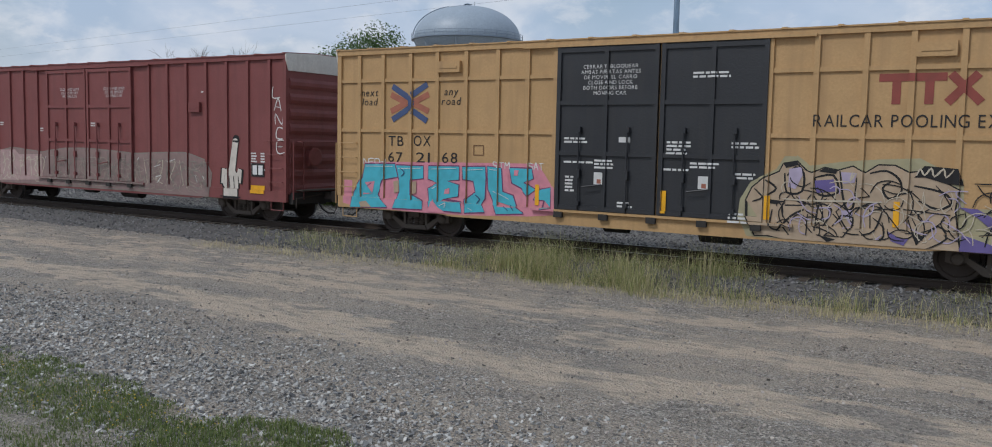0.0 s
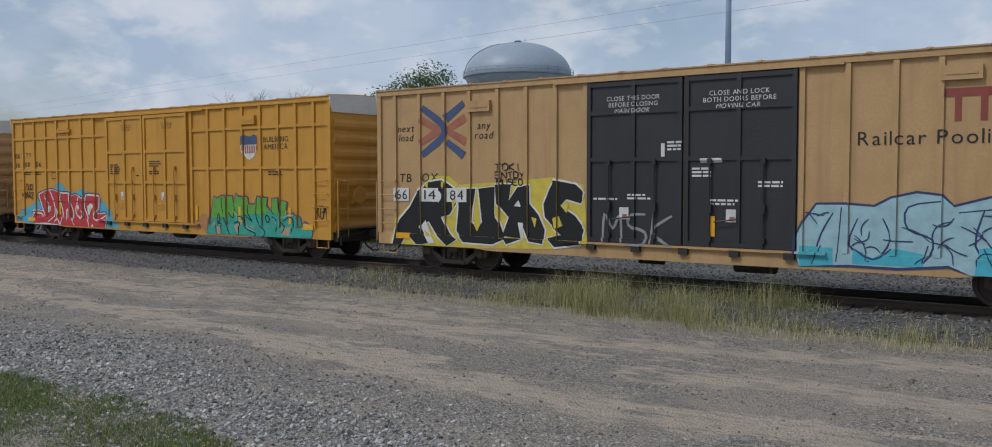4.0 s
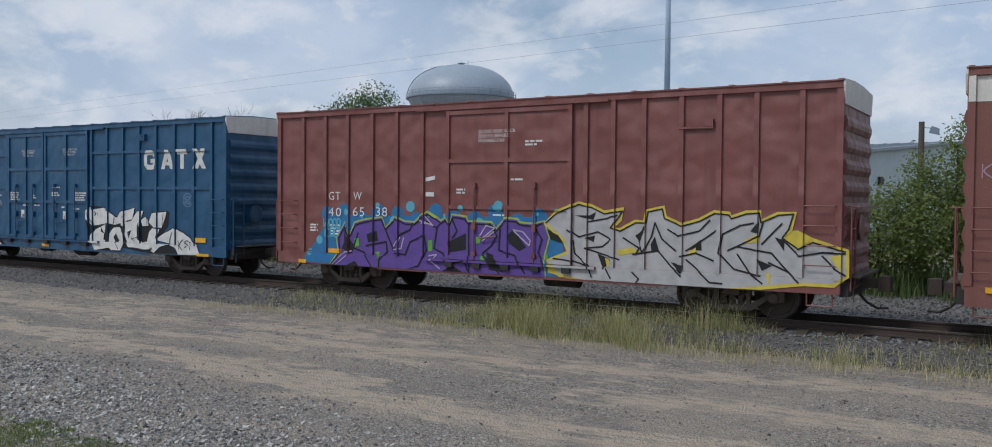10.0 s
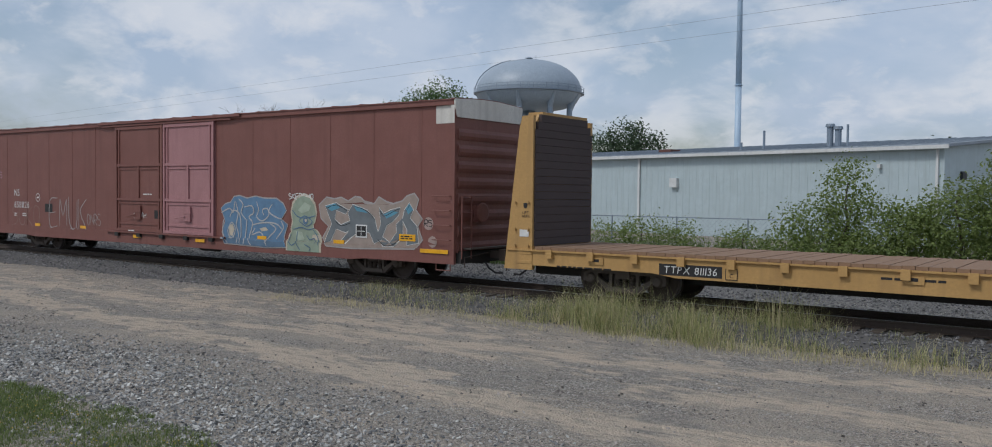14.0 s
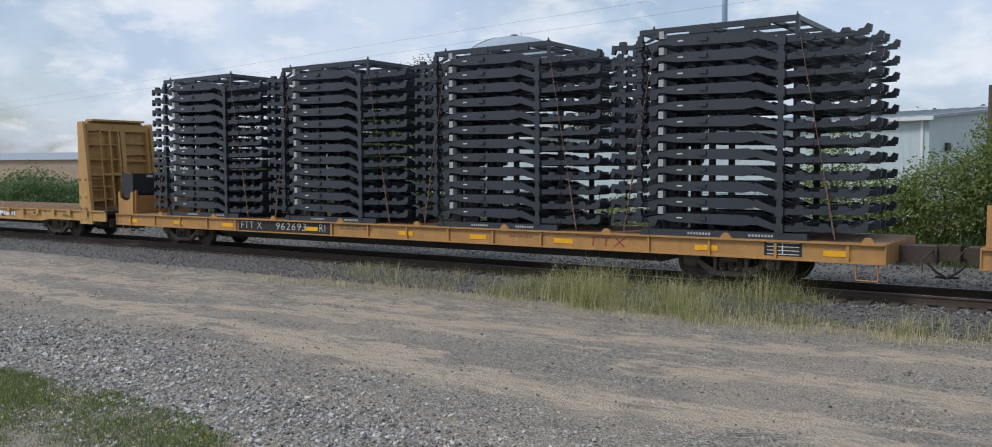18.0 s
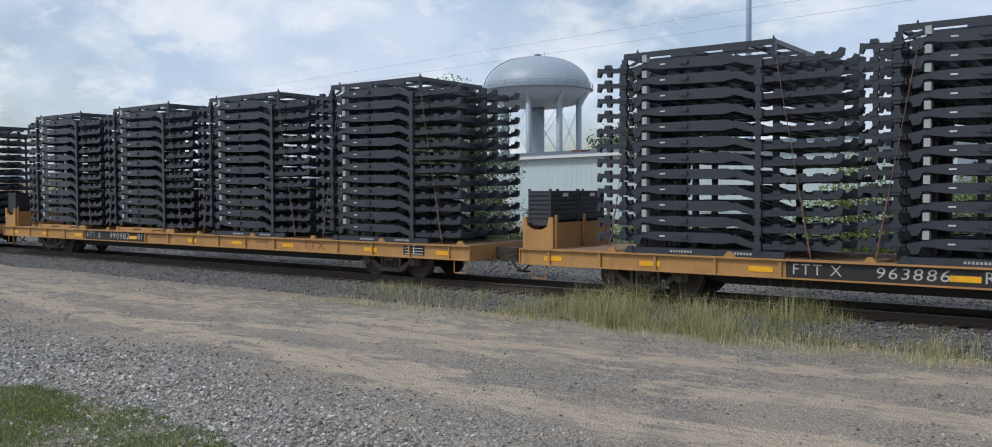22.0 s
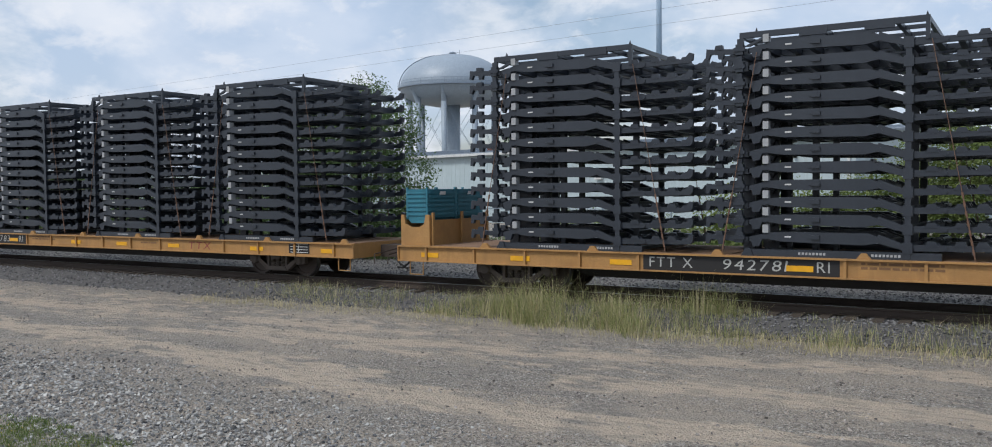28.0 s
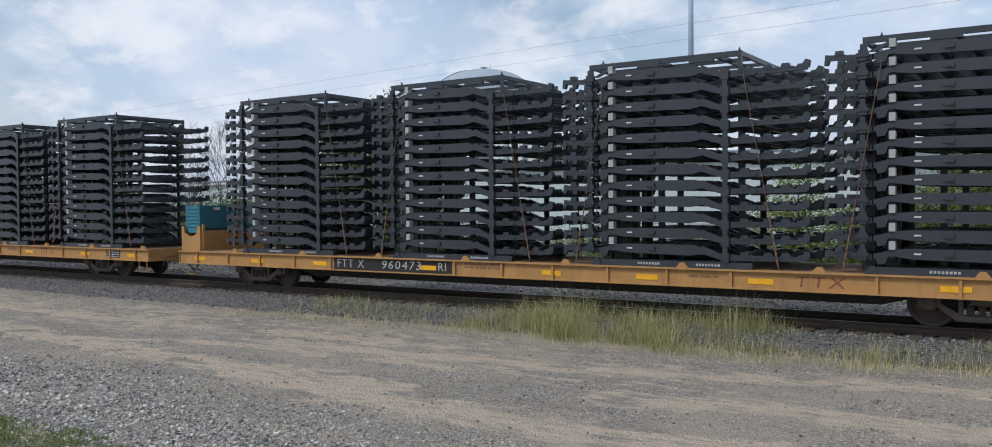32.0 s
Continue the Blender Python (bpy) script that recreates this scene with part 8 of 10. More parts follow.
shapes(blue_car, P_DARK, 0, [[(11.75, 1.68), (12.11, 1.47), (13.84, 1.65), (14.96, 1.67), (15.17, 1.97), (15.91, 2.07), (16.03, 2.02), (15.96, 1.56), (15.58, 1.22), (16.14, 0.98), (16.49, 0.72), (15.20, 0.64), (14.57, 0.72), (13.79, 0.80), (13.11, 0.64), (12.54, 0.68), (12.02, 0.87)]])
mural(blue_car, P_WHITE, P_DARK, 0.032, [(11.74, 2.02), (12.00, 2.15), (12.65, 2.13), (13.08, 1.91), (13.36, 1.80), (13.52, 1.99), (13.90, 2.06), (14.29, 2.15), (14.17, 1.77), (13.85, 1.71), (13.73, 1.52), (13.58, 1.63), (13.23, 1.56), (12.88, 1.61), (12.08, 1.51), (11.73, 1.76)], [], P_DARK, 0.03)
mural(blue_car, P_WHITE, P_DARK, 0.032, [(11.88, 1.10), (12.20, 1.39), (12.48, 1.48), (12.78, 1.58), (12.67, 1.26), (12.62, 1.05), (12.90, 0.98), (13.08, 0.80), (12.54, 0.72), (12.17, 0.68)], [], P_DARK, 0.03)
mural(blue_car, P_WHITE, P_DARK, 0.032, [(12.88, 0.86), (12.96, 1.27), (13.16, 1.46), (13.48, 1.50), (13.71, 1.31), (13.77, 0.98), (13.59, 0.71), (13.08, 0.71)], [], P_DARK, 0.03)
mural(blue_car, P_WHITE, P_DARK, 0.032, [(13.75, 1.25), (13.80, 1.65), (14.13, 1.72), (14.37, 1.99), (14.65, 2.06), (14.74, 2.03), (14.60, 1.79), (14.55, 1.36), (14.49, 1.12), (14.70, 1.01), (14.92, 1.05), (15.04, 1.38), (15.18, 1.49), (15.55, 1.47), (15.40, 1.20), (15.26, 0.82), (14.83, 0.79), (14.31, 0.84), (13.99, 0.84)], [], P_DARK, 0.03)
mural(blue_car, P_WHITE, P_DARK, 0.032, [(14.60, 1.74), (14.82, 1.86), (14.95, 1.79), (15.00, 1.57), (14.71, 1.55)], [], P_DARK, 0.03)
mural(blue_car, P_WHITE, P_DARK, 0.032, [(15.01, 1.68), (15.17, 1.98), (15.90, 2.04), (15.83, 1.84), (15.66, 1.52), (15.24, 1.53)], [], P_DARK, 0.03)
mural(blue_car, P_WHITE, P_DARK, 0.032, [(15.34, 1.13), (15.79, 1.35), (16.26, 1.52), (16.70, 1.38), (17.14, 1.17), (17.41, 0.95), (17.53, 0.71), (16.51, 0.69), (16.37, 0.90), (16.00, 1.00), (15.58, 0.89), (15.32, 0.70), (15.15, 0.74)], [], P_DARK, 0.03)
shapes(blue_car, P_DARK, 5, [[(13.18, 1.15), (13.32, 1.27), (13.49, 1.04), (13.32, 0.94)], [(14.53, 1.66), (14.64, 1.36), (14.62, 1.15), (14.48, 1.13), (14.45, 1.35)], [(13.91, 1.34), (14.12, 1.40), (13.97, 1.13)]])
strokes(blue_car, P_DARK, 0.03, [[(11.79, 1.96), (11.96, 1.72), (12.14, 1.53)], [(13.22, 1.87), (13.20, 1.68), (13.15, 1.57)], [(13.70, 1.81), (13.82, 1.95)], [(14.93, 1.83), (14.91, 1.60)], [(15.75, 1.98), (15.69, 1.58)], [(16.25, 1.50), (16.11, 1.25), (16.05, 1.00)], [(14.11, 1.11), (14.44, 1.18)], [(14.11, 1.20), (14.31, 0.99)], [(13.32, 0.95), (13.49, 0.75)]])
strokes(blue_car, P_DARK, 0.035, [[(16.46, 1.13), (16.57, 0.84)], [(16.70, 1.17), (16.54, 1.01), (16.74, 0.83)], [(16.92, 1.16), (16.77, 1.07), (16.93, 1.00), (16.80, 0.90)], [(16.90, 1.12), (17.12, 1.07)], [(17.03, 1.09), (17.07, 0.86)], [(15.10, 0.87), (15.15, 0.71), (15.20, 0.87), (15.26, 0.74)], [(12.10, 2.00), (12.22, 1.92), (12.14, 1.86)], [(12.28, 1.98), (12.34, 1.87)]])
mural(wavy_car, P_PURPLE, P_LIME, 0.045, [(2.03, 0.54), (2.33, 0.99), (2.26, 1.43), (2.55, 1.84), (2.72, 1.50), (2.90, 1.85), (3.23, 1.93), (3.85, 2.01), (3.98, 1.74), (4.32, 2.03), (4.64, 1.91), (4.95, 1.90), (5.16, 2.07), (5.36, 2.18), (5.67, 2.03), (5.79, 1.95), (5.98, 2.06), (6.10, 1.90), (6.18, 2.12), (6.61, 2.07), (6.65, 1.96), (7.36, 1.95), (7.51, 1.79), (7.76, 2.06), (8.09, 2.04), (8.16, 1.96), (8.57, 1.93), (8.83, 2.01), (8.97, 1.63), (8.84, 1.17), (8.88, 0.64), (7.78, 0.63), (5.88, 0.59), (3.80, 0.54), (2.90, 0.55)], [], P_LIME, 0.03)
angular(wavy_car, P_DARK, 0.035, [[(2.07, 0.59), (2.37, 1.00), (2.33, 1.42), (2.56, 1.77), (2.72, 1.46), (2.94, 1.80), (3.26, 1.88), (3.83, 1.96), (3.98, 1.69), (4.32, 1.98), (4.64, 1.86), (4.95, 1.85), (5.18, 2.02), (5.38, 2.13), (5.67, 1.98), (5.81, 1.90), (5.98, 2.01), (6.10, 1.86), (6.22, 2.07), (6.57, 2.03), (6.65, 1.92), (7.34, 1.90), (7.51, 1.75), (7.78, 2.00), (8.09, 1.99), (8.16, 1.92), (8.57, 1.88), (8.79, 1.96)]])
angular(wavy_car, P_DARK, 0.042, [[(2.62, 1.71), (2.56, 1.27), (2.86, 1.15), (3.03, 1.58)], [(2.90, 1.16), (3.24, 1.06), (3.53, 0.58)], [(3.31, 1.24), (4.01, 1.37), (4.05, 1.10), (3.79, 0.88), (3.79, 0.57)], [(3.98, 1.70), (4.27, 1.15), (4.48, 1.58), (4.81, 1.71), (4.89, 1.89)], [(4.35, 1.07), (4.65, 1.05), (4.81, 1.39), (5.27, 1.57), (5.35, 1.19), (5.11, 0.77), (4.76, 0.64)], [(5.34, 1.94), (5.67, 1.78), (5.79, 1.91)], [(5.67, 1.75), (5.59, 1.25), (5.87, 1.13)], [(6.18, 2.03), (6.34, 1.72), (6.19, 1.53)], [(5.87, 1.13), (6.07, 0.85), (6.56, 0.97), (6.66, 0.73)], [(6.69, 1.93), (6.70, 0.69)], [(7.33, 1.90), (7.53, 1.64), (7.37, 1.38), (7.11, 1.18)]])
angular(wavy_car, P_DARK, 0.042, [[(7.11, 1.15), (7.60, 0.70)], [(7.62, 1.80), (7.59, 1.28), (8.05, 1.16), (8.32, 0.74)], [(8.59, 1.88), (8.80, 1.58), (8.70, 1.27), (8.87, 0.95)]])
shapes(wavy_car, P_DARK, 5, [[(3.33, 1.55), (3.68, 1.65), (3.72, 1.39), (3.39, 1.33)], [(6.07, 1.43), (6.61, 1.67), (6.61, 1.26), (6.11, 1.17)], [(7.22, 1.22), (7.41, 1.16), (7.71, 0.74), (7.30, 0.79)], [(7.84, 1.65), (8.00, 1.81), (8.36, 1.38), (8.17, 1.28), (7.88, 1.46)], [(2.44, 1.14), (2.63, 1.50), (2.90, 1.23), (2.81, 1.01)], [(5.88, 0.61), (6.19, 0.85), (6.50, 0.68)], [(2.63, 0.55), (2.95, 0.81), (3.09, 0.55)]])
shapes(wavy_car, P_GREEN, 5, [[(2.90, 1.43), (3.06, 1.44), (3.08, 1.23), (2.92, 1.19)], [(3.62, 1.08), (3.79, 1.10), (3.79, 0.91), (3.66, 0.93)], [(5.39, 1.44), (5.53, 1.46), (5.53, 1.19), (5.41, 1.16)], [(6.90, 1.59), (7.07, 1.59), (7.03, 1.43), (6.92, 1.41)], [(7.07, 1.12), (7.20, 1.14), (7.20, 1.01), (7.07, 1.02)], [(8.87, 1.22), (8.97, 1.22), (8.94, 1.07)]])
angular(wavy_car, P_LILAC, 0.034, [[(5.14, 1.97), (5.55, 1.84), (5.30, 2.07)], [(5.22, 1.90), (5.51, 1.87)], [(7.03, 1.62), (7.21, 1.88), (7.46, 1.82), (7.11, 1.56)], [(7.11, 1.50), (7.44, 1.73)], [(4.48, 1.50), (4.27, 1.21)], [(4.60, 1.49), (4.52, 1.21), (4.31, 1.17)], [(8.00, 1.79), (8.27, 1.75), (8.48, 1.54), (8.45, 1.42), (8.02, 1.76)], [(2.12, 0.63), (2.56, 1.04), (2.81, 1.08)], [(2.26, 0.60), (2.63, 0.94)], [(5.43, 1.05), (5.67, 1.09), (5.51, 0.92), (5.80, 0.74)]])
shapes(wavy_car, P_YELLOW, 0, [[(8.98, 1.07), (9.18, 1.20), (9.60, 1.25), (9.43, 1.63), (14.47, 1.92), (14.75, 1.95), (15.04, 1.80), (15.74, 1.58), (15.75, 1.02), (15.43, 0.85), (9.52, 0.62), (8.95, 0.80)]])
mural(wavy_car, P_SILVER, P_YELLOW, 0.075, [(8.90, 1.98), (9.17, 2.20), (9.75, 2.43), (10.08, 2.36), (10.40, 2.22), (10.87, 2.31), (10.77, 2.11), (10.58, 1.90), (10.80, 1.83), (11.18, 2.03), (11.43, 2.03), (11.47, 2.28), (11.83, 2.36), (11.86, 2.14), (12.27, 1.98), (12.66, 2.09), (13.00, 2.27), (13.31, 2.24), (13.36, 2.16), (13.68, 2.27), (13.95, 2.29), (13.99, 2.09), (14.34, 2.25), (14.66, 2.28), (14.56, 1.97), (14.43, 1.78), (14.76, 1.56), (15.04, 1.71), (15.67, 1.54), (15.68, 1.06), (15.46, 0.89), (14.87, 0.89), (13.97, 0.76), (13.31, 0.59), (12.03, 0.58), (10.97, 0.63), (9.85, 0.67), (9.27, 0.78), (8.98, 1.07), (9.52, 1.28), (9.38, 1.63)], [], P_YELLOW, 0.03)
angular(wavy_car, P_DARK, 0.032, [[(8.90, 1.98), (9.17, 2.20), (9.75, 2.43), (10.08, 2.36), (10.40, 2.22), (10.86, 2.29), (10.58, 1.90), (10.80, 1.83), (11.18, 2.03), (11.43, 2.03), (11.47, 2.28), (11.81, 2.35)], [(11.81, 2.35), (11.86, 2.14), (12.27, 1.98), (12.66, 2.09), (13.00, 2.27), (13.31, 2.24), (13.36, 2.16), (13.68, 2.27), (13.95, 2.29), (13.99, 2.09), (14.34, 2.25), (14.65, 2.28), (14.56, 1.97), (14.43, 1.78), (14.76, 1.56), (15.04, 1.71), (15.67, 1.54)]])
angular(wavy_car, P_DARK, 0.036, [[(9.48, 1.83), (9.76, 1.67), (10.25, 1.80), (10.58, 1.64), (10.36, 1.46), (9.93, 1.41), (10.78, 1.18)], [(9.61, 1.58), (9.65, 1.28), (10.01, 1.00), (10.11, 0.75)], [(10.00, 2.03), (10.45, 2.11), (10.72, 2.19)], [(9.10, 1.14), (9.60, 1.10), (10.01, 1.00)], [(11.41, 1.95), (11.27, 1.63), (11.36, 1.35), (11.57, 1.75), (11.64, 2.04), (11.81, 1.68), (12.13, 1.43)], [(11.12, 1.31), (11.72, 1.42), (12.02, 1.09), (12.26, 0.88)], [(10.88, 1.68), (11.27, 1.46), (11.18, 1.31)], [(11.94, 1.90), (12.19, 1.76), (12.66, 1.88), (12.89, 2.12)], [(12.37, 1.44), (12.73, 1.68), (13.04, 1.90)], [(12.24, 1.31), (12.59, 1.40), (12.98, 1.25)]])
angular(wavy_car, P_DARK, 0.036, [[(12.37, 1.25), (12.60, 1.07), (12.91, 0.78), (13.19, 0.77)], [(13.18, 1.83), (13.10, 1.42), (13.43, 1.09), (14.00, 0.97)], [(13.18, 1.83), (13.55, 2.02), (13.85, 2.08)], [(13.29, 1.48), (13.96, 1.81), (14.03, 2.09)], [(13.49, 1.57), (14.22, 1.46), (14.44, 1.21), (14.77, 0.88)], [(14.01, 1.64), (14.42, 2.08)], [(14.16, 1.26), (14.57, 1.08)], [(14.43, 1.76), (14.78, 1.42), (15.23, 1.51), (15.67, 1.50)], [(15.23, 1.44), (15.48, 1.19), (15.68, 1.06)], [(13.50, 1.41), (13.77, 1.02), (14.04, 0.82)], [(11.12, 0.91), (11.28, 0.77), (11.22, 0.63)], [(10.46, 0.96), (10.59, 0.74)]])
shapes(wavy_car, P_DARK, 5, [[(9.64, 2.17), (10.13, 2.08), (10.19, 2.26), (10.03, 2.18)], [(11.54, 1.55), (11.64, 1.74), (11.74, 1.42), (11.57, 1.37)], [(10.24, 1.30), (10.59, 1.17), (10.39, 0.93)], [(12.42, 1.47), (12.70, 1.70), (12.72, 1.46)], [(14.27, 1.80), (14.48, 1.73), (14.47, 1.51)], [(11.17, 1.74), (11.41, 1.89), (11.30, 1.57)], [(13.77, 1.90), (13.95, 2.11), (13.93, 1.87)], [(8.93, 1.83), (9.24, 1.69), (9.38, 1.51), (9.04, 1.59)], [(12.02, 1.18), (12.31, 1.11), (12.26, 0.91)], [(13.91, 1.32), (14.23, 1.20), (14.02, 1.08)], [(9.92, 1.65), (10.17, 1.71), (10.14, 1.56)]])
shapes(wavy_car, P_YELLOW, 5, [[(14.54, 1.80), (14.75, 1.92), (15.04, 1.79), (14.76, 1.56)], [(15.38, 1.43), (15.61, 1.49), (15.62, 1.11)], [(13.67, 1.73), (13.96, 1.85), (13.95, 1.69), (13.64, 1.63)], [(10.71, 1.40), (11.12, 1.47), (11.28, 1.37), (10.78, 1.28)], [(12.37, 1.37), (12.58, 1.52), (12.62, 1.37)], [(10.43, 1.21), (10.57, 1.16), (10.50, 0.95)], [(14.10, 1.06), (14.21, 1.01), (14.18, 0.80)]])
shapes(tan_car_b, P_YELLOW, 0, [[(0.41, 0.68), (0.67, 1.41), (1.27, 1.88), (1.84, 2.58), (2.56, 2.58), (2.88, 2.34), (4.07, 2.41), (5.05, 2.47), (5.84, 2.54), (6.73, 2.35), (6.88, 0.88), (5.61, 0.74), (2.89, 0.51), (1.44, 0.58)]])
mural(tan_car_b, P_DARK, P_WHITE, 0.05, [(0.55, 0.66), (0.76, 1.34), (1.18, 1.73), (1.43, 2.11), (1.84, 2.41), (2.33, 2.47), (2.72, 2.25), (2.79, 1.83), (2.57, 1.54), (2.32, 1.47), (2.58, 1.03), (2.83, 0.88), (2.50, 0.69), (2.10, 1.01), (1.85, 1.34), (1.54, 1.21), (1.86, 0.74), (1.44, 0.69), (1.10, 0.96), (0.86, 0.66)], [], P_WHITE, 0.03)
mural(tan_car_b, P_DARK, P_WHITE, 0.05, [(2.88, 2.24), (3.45, 2.24), (3.34, 1.70), (3.31, 1.35), (3.50, 1.22), (3.66, 1.36), (3.54, 2.24), (4.07, 2.30), (4.05, 1.58), (4.22, 1.37), (4.40, 0.95), (4.02, 0.80), (3.05, 0.82), (2.81, 1.11), (2.88, 1.69)], [], P_WHITE, 0.03)
mural(tan_car_b, P_DARK, P_WHITE, 0.05, [(4.11, 2.35), (4.58, 2.36), (4.50, 1.93), (4.77, 2.28), (5.13, 2.34), (5.14, 1.87), (5.40, 1.61), (5.60, 1.22), (5.55, 0.87), (5.14, 0.92), (5.00, 1.25), (4.84, 1.33), (4.93, 0.98), (4.45, 0.82), (4.30, 1.03), (4.51, 1.51), (4.15, 1.86)], [], P_WHITE, 0.03)
mural(tan_car_b, P_DARK, P_WHITE, 0.05, [(5.74, 2.25), (5.87, 2.46), (6.48, 2.36), (6.73, 2.16), (6.64, 1.90), (6.23, 2.00), (6.05, 1.83), (6.49, 1.58), (6.75, 1.26), (6.63, 0.90), (5.90, 0.81), (5.67, 1.02), (6.06, 1.11), (5.60, 1.55), (5.56, 1.86)], [], P_WHITE, 0.03)
shapes(tan_car_b, P_WHITE, 5, [[(2.06, 2.11), (2.22, 2.17), (2.35, 2.03), (2.19, 1.85)], [(1.54, 1.18), (1.74, 1.37), (1.97, 0.93), (2.10, 0.75), (1.94, 0.74)], [(4.67, 1.80), (4.81, 1.96), (4.89, 1.79)], [(4.79, 1.39), (4.95, 1.38), (5.01, 1.03), (4.88, 0.97)]])
shapes(tan_car_b, P_YELLOW, 5, [[(1.68, 2.35), (1.84, 2.41), (1.81, 2.23)], [(2.28, 2.44), (2.44, 2.41), (2.38, 2.23)], [(3.42, 1.45), (3.58, 1.48), (3.61, 1.31), (3.50, 1.11), (3.40, 1.28)], [(5.20, 1.54), (5.36, 1.50), (5.31, 1.26)], [(5.86, 1.52), (6.01, 1.58), (6.12, 1.34), (5.91, 1.26)], [(6.06, 1.84), (6.30, 1.92), (6.24, 1.66)], [(2.66, 1.98), (2.79, 1.89), (2.67, 1.66)]])
doodles(oxide_car, P_CHALK, 0.025, 60, 6.3, 9.3, 0.9, 1.95, 1)
doodles(oxide_car, P_DARK, 0.03, 30, 6.3, 9.3, 0.9, 1.95, 2)
doodles(oxide_car, P_CHALK, 0.025, 70, 9.6, 13.3, 0.85, 2.0, 3)
doodles(oxide_car, P_MUD, 0.04, 40, 9.6, 13.3, 0.85, 2.0, 4)
doodles(oxide_car, P_DARK, 0.03, 36, 2.2, 5.9, 0.85, 1.9, 5)
doodles(oxide_car, P_CREAM, 0.02, 26, 2.2, 5.9, 0.85, 1.9, 6)
doodles(tan_car, P_DARK, 0.024, 70, 12.1, 16.6, 0.8, 1.95, 7)
doodles(tan_car, P_CREAM, 0.018, 40, 12.1, 16.6, 0.8, 1.9, 8)
doodles(tan_car, P_LILAC, 0.024, 26, 12.4, 17.8, 0.8, 1.8, 9)
doodles(red_car, P_MUD, 0.04, 90, 6.9, 15.2, 0.8, 1.75, 10)
doodles(red_car, P_DULLCREAM, 0.025, 110, 6.9, 15.3, 0.8, 1.75, 11)
doodles(red_car, P_CREAM, 0.03, 40, 0.4, 6.5, 0.8, 1.7, 12)
doodles(tan_car_b, P_NAVY, 0.025, 30, 12.0, 16.6, 0.85, 1.8, 17)


# ---- ground and track ----
# lines of trodden sand across the yard: points along each, half width
SAND = [([(-34, 12.9), (-27.8, 12.44), (-25.7, 12.2), (-23.2, 11.76), (-20.6, 11.5), (-16.1, 11.1), (-13.3, 11.0), (-10.2, 10.5), (-8.0, 10.25), (-5.4, 10.05), (-3.8, 10.3), (0, 10.5), (6, 10.4)], 0.52),
        ([(-19.1, 11.65), (-16.7, 12.4), (-15.4, 12.76), (-14.1, 13.0), (-12.0, 12.8), (-9.5, 12.9)], 0.16),
        ([(-12.4, 11.45), (-11, 11.26), (-9.4, 11.1)], 0.32),
        ([(-14.5, 13.6), (-10.3, 13.74), (-7.8, 13.9), (-6.6, 14.35), (-5.35, 14.6), (-3.5, 15.2), (0, 15.3)], 0.36),
        ([(-6.0, 12.2), (-3.5, 12.6), (2, 12.8)], 0.45),
        ([(-30, 14.2), (-20, 14.0), (-15, 14.6), (-11, 14.9)], 0.35)]


def sand_at(x, y):
    """Nearness to a line of sand: 1 on it, 0 well off it; the far lanes are dusty all over."""
    w = 0.28 * noise.noise((x * 0.8, y * 0.8, 4)) + 0.10 * noise.noise((x * 2.6, y * 2.6, 9))
    best = np.interp(y, (11.8, 13.2, 16.0, 17.2), (0, 0.42, 0.42, 0.22)) * np.interp(x, (-30, -20, -8, -3), (1, 1, 0.85, 0.7)) + 0.25 * noise.noise((x * 0.22, y * 0.9, 6))
    for line, half in SAND:
        for (x0, y0), (x1, y1) in zip(line, line[1:]):
            if x0 - 1 <= x <= x1 + 1:
                dx, dy = x1 - x0, y1 - y0
                f = min(1, max(0, ((x - x0) * dx + (y - y0) * dy) / (dx * dx + dy * dy)))
                d = math.hypot(x - x0 - f * dx, y - y0 - f * dy) + w
                best = max(best, 1 - 0.5 * d / half)
    return min(1.0, max(0.0, best))


def ground_height(x, y):
    return GROUND + 0.03 * noise.noise((x * 0.35, y * 0.5, 0)) + 0.014 * noise.noise((x * 1.7, y * 1.9, 3))


def ground_sheet():
    xs = [-2500, -900, -400, -200, -120, -80, -60, -50, -44, -40, -37] + [-35 + i * 0.125 for i in range(313)] + [6, 10, 14, 20, 40, 80, 200, 500, 1200, 2500]
    ys = [-2500, -600, -150, -40, -15, -6, -2, 0, 2, 3.5] + [4.5 + i * 0.125 for i in range(113)] + [19.5, 20.6, 22, 22.6, 24, 26, 28, 30, 32, 34, 36, 42, 50, 60, 80, 110, 160, 300, 700, 1500, 2500]
    v, soil = [], []
    for y in ys:
        near = -1 < y < 40
        for x in xs:
            v.append((x, y, ground_height(x, y) if near and abs(x) < 61 else GROUND))
            s = sand_at(x, y) if 4 < y < 18.6 and -36 < x < 5 else 0.3
            soil += [s, float(np.interp(y, (17.2, 18.2, 31, 33), (0, 1, 1, 0))), 0.0, 1.0]
    w = len(xs)
    f = [(j * w + i, j * w + i + 1, (j + 1) * w + i + 1, (j + 1) * w + i) for j in range(len(ys) - 1) for i in range(w - 1)]
    me = sheet("ground", v, f, M_GROUND, True)
    me.color_attributes.new("soil", "FLOAT_COLOR", "POINT").data.foreach_set("color", soil)
    return structure("ground", me, None, "grey crushed stone yard with sandy wheel tracks")


ground = ground_sheet()


def bed():
    bm = bmesh.new()
    prism(bm, [(-3.3, GROUND - 0.1), (-2.7, -0.40), (-1.75, -0.215), (1.75, -0.215), (2.9, -0.40), (3.4, GROUND - 0.1)], "x", -420, 160)
    return bm


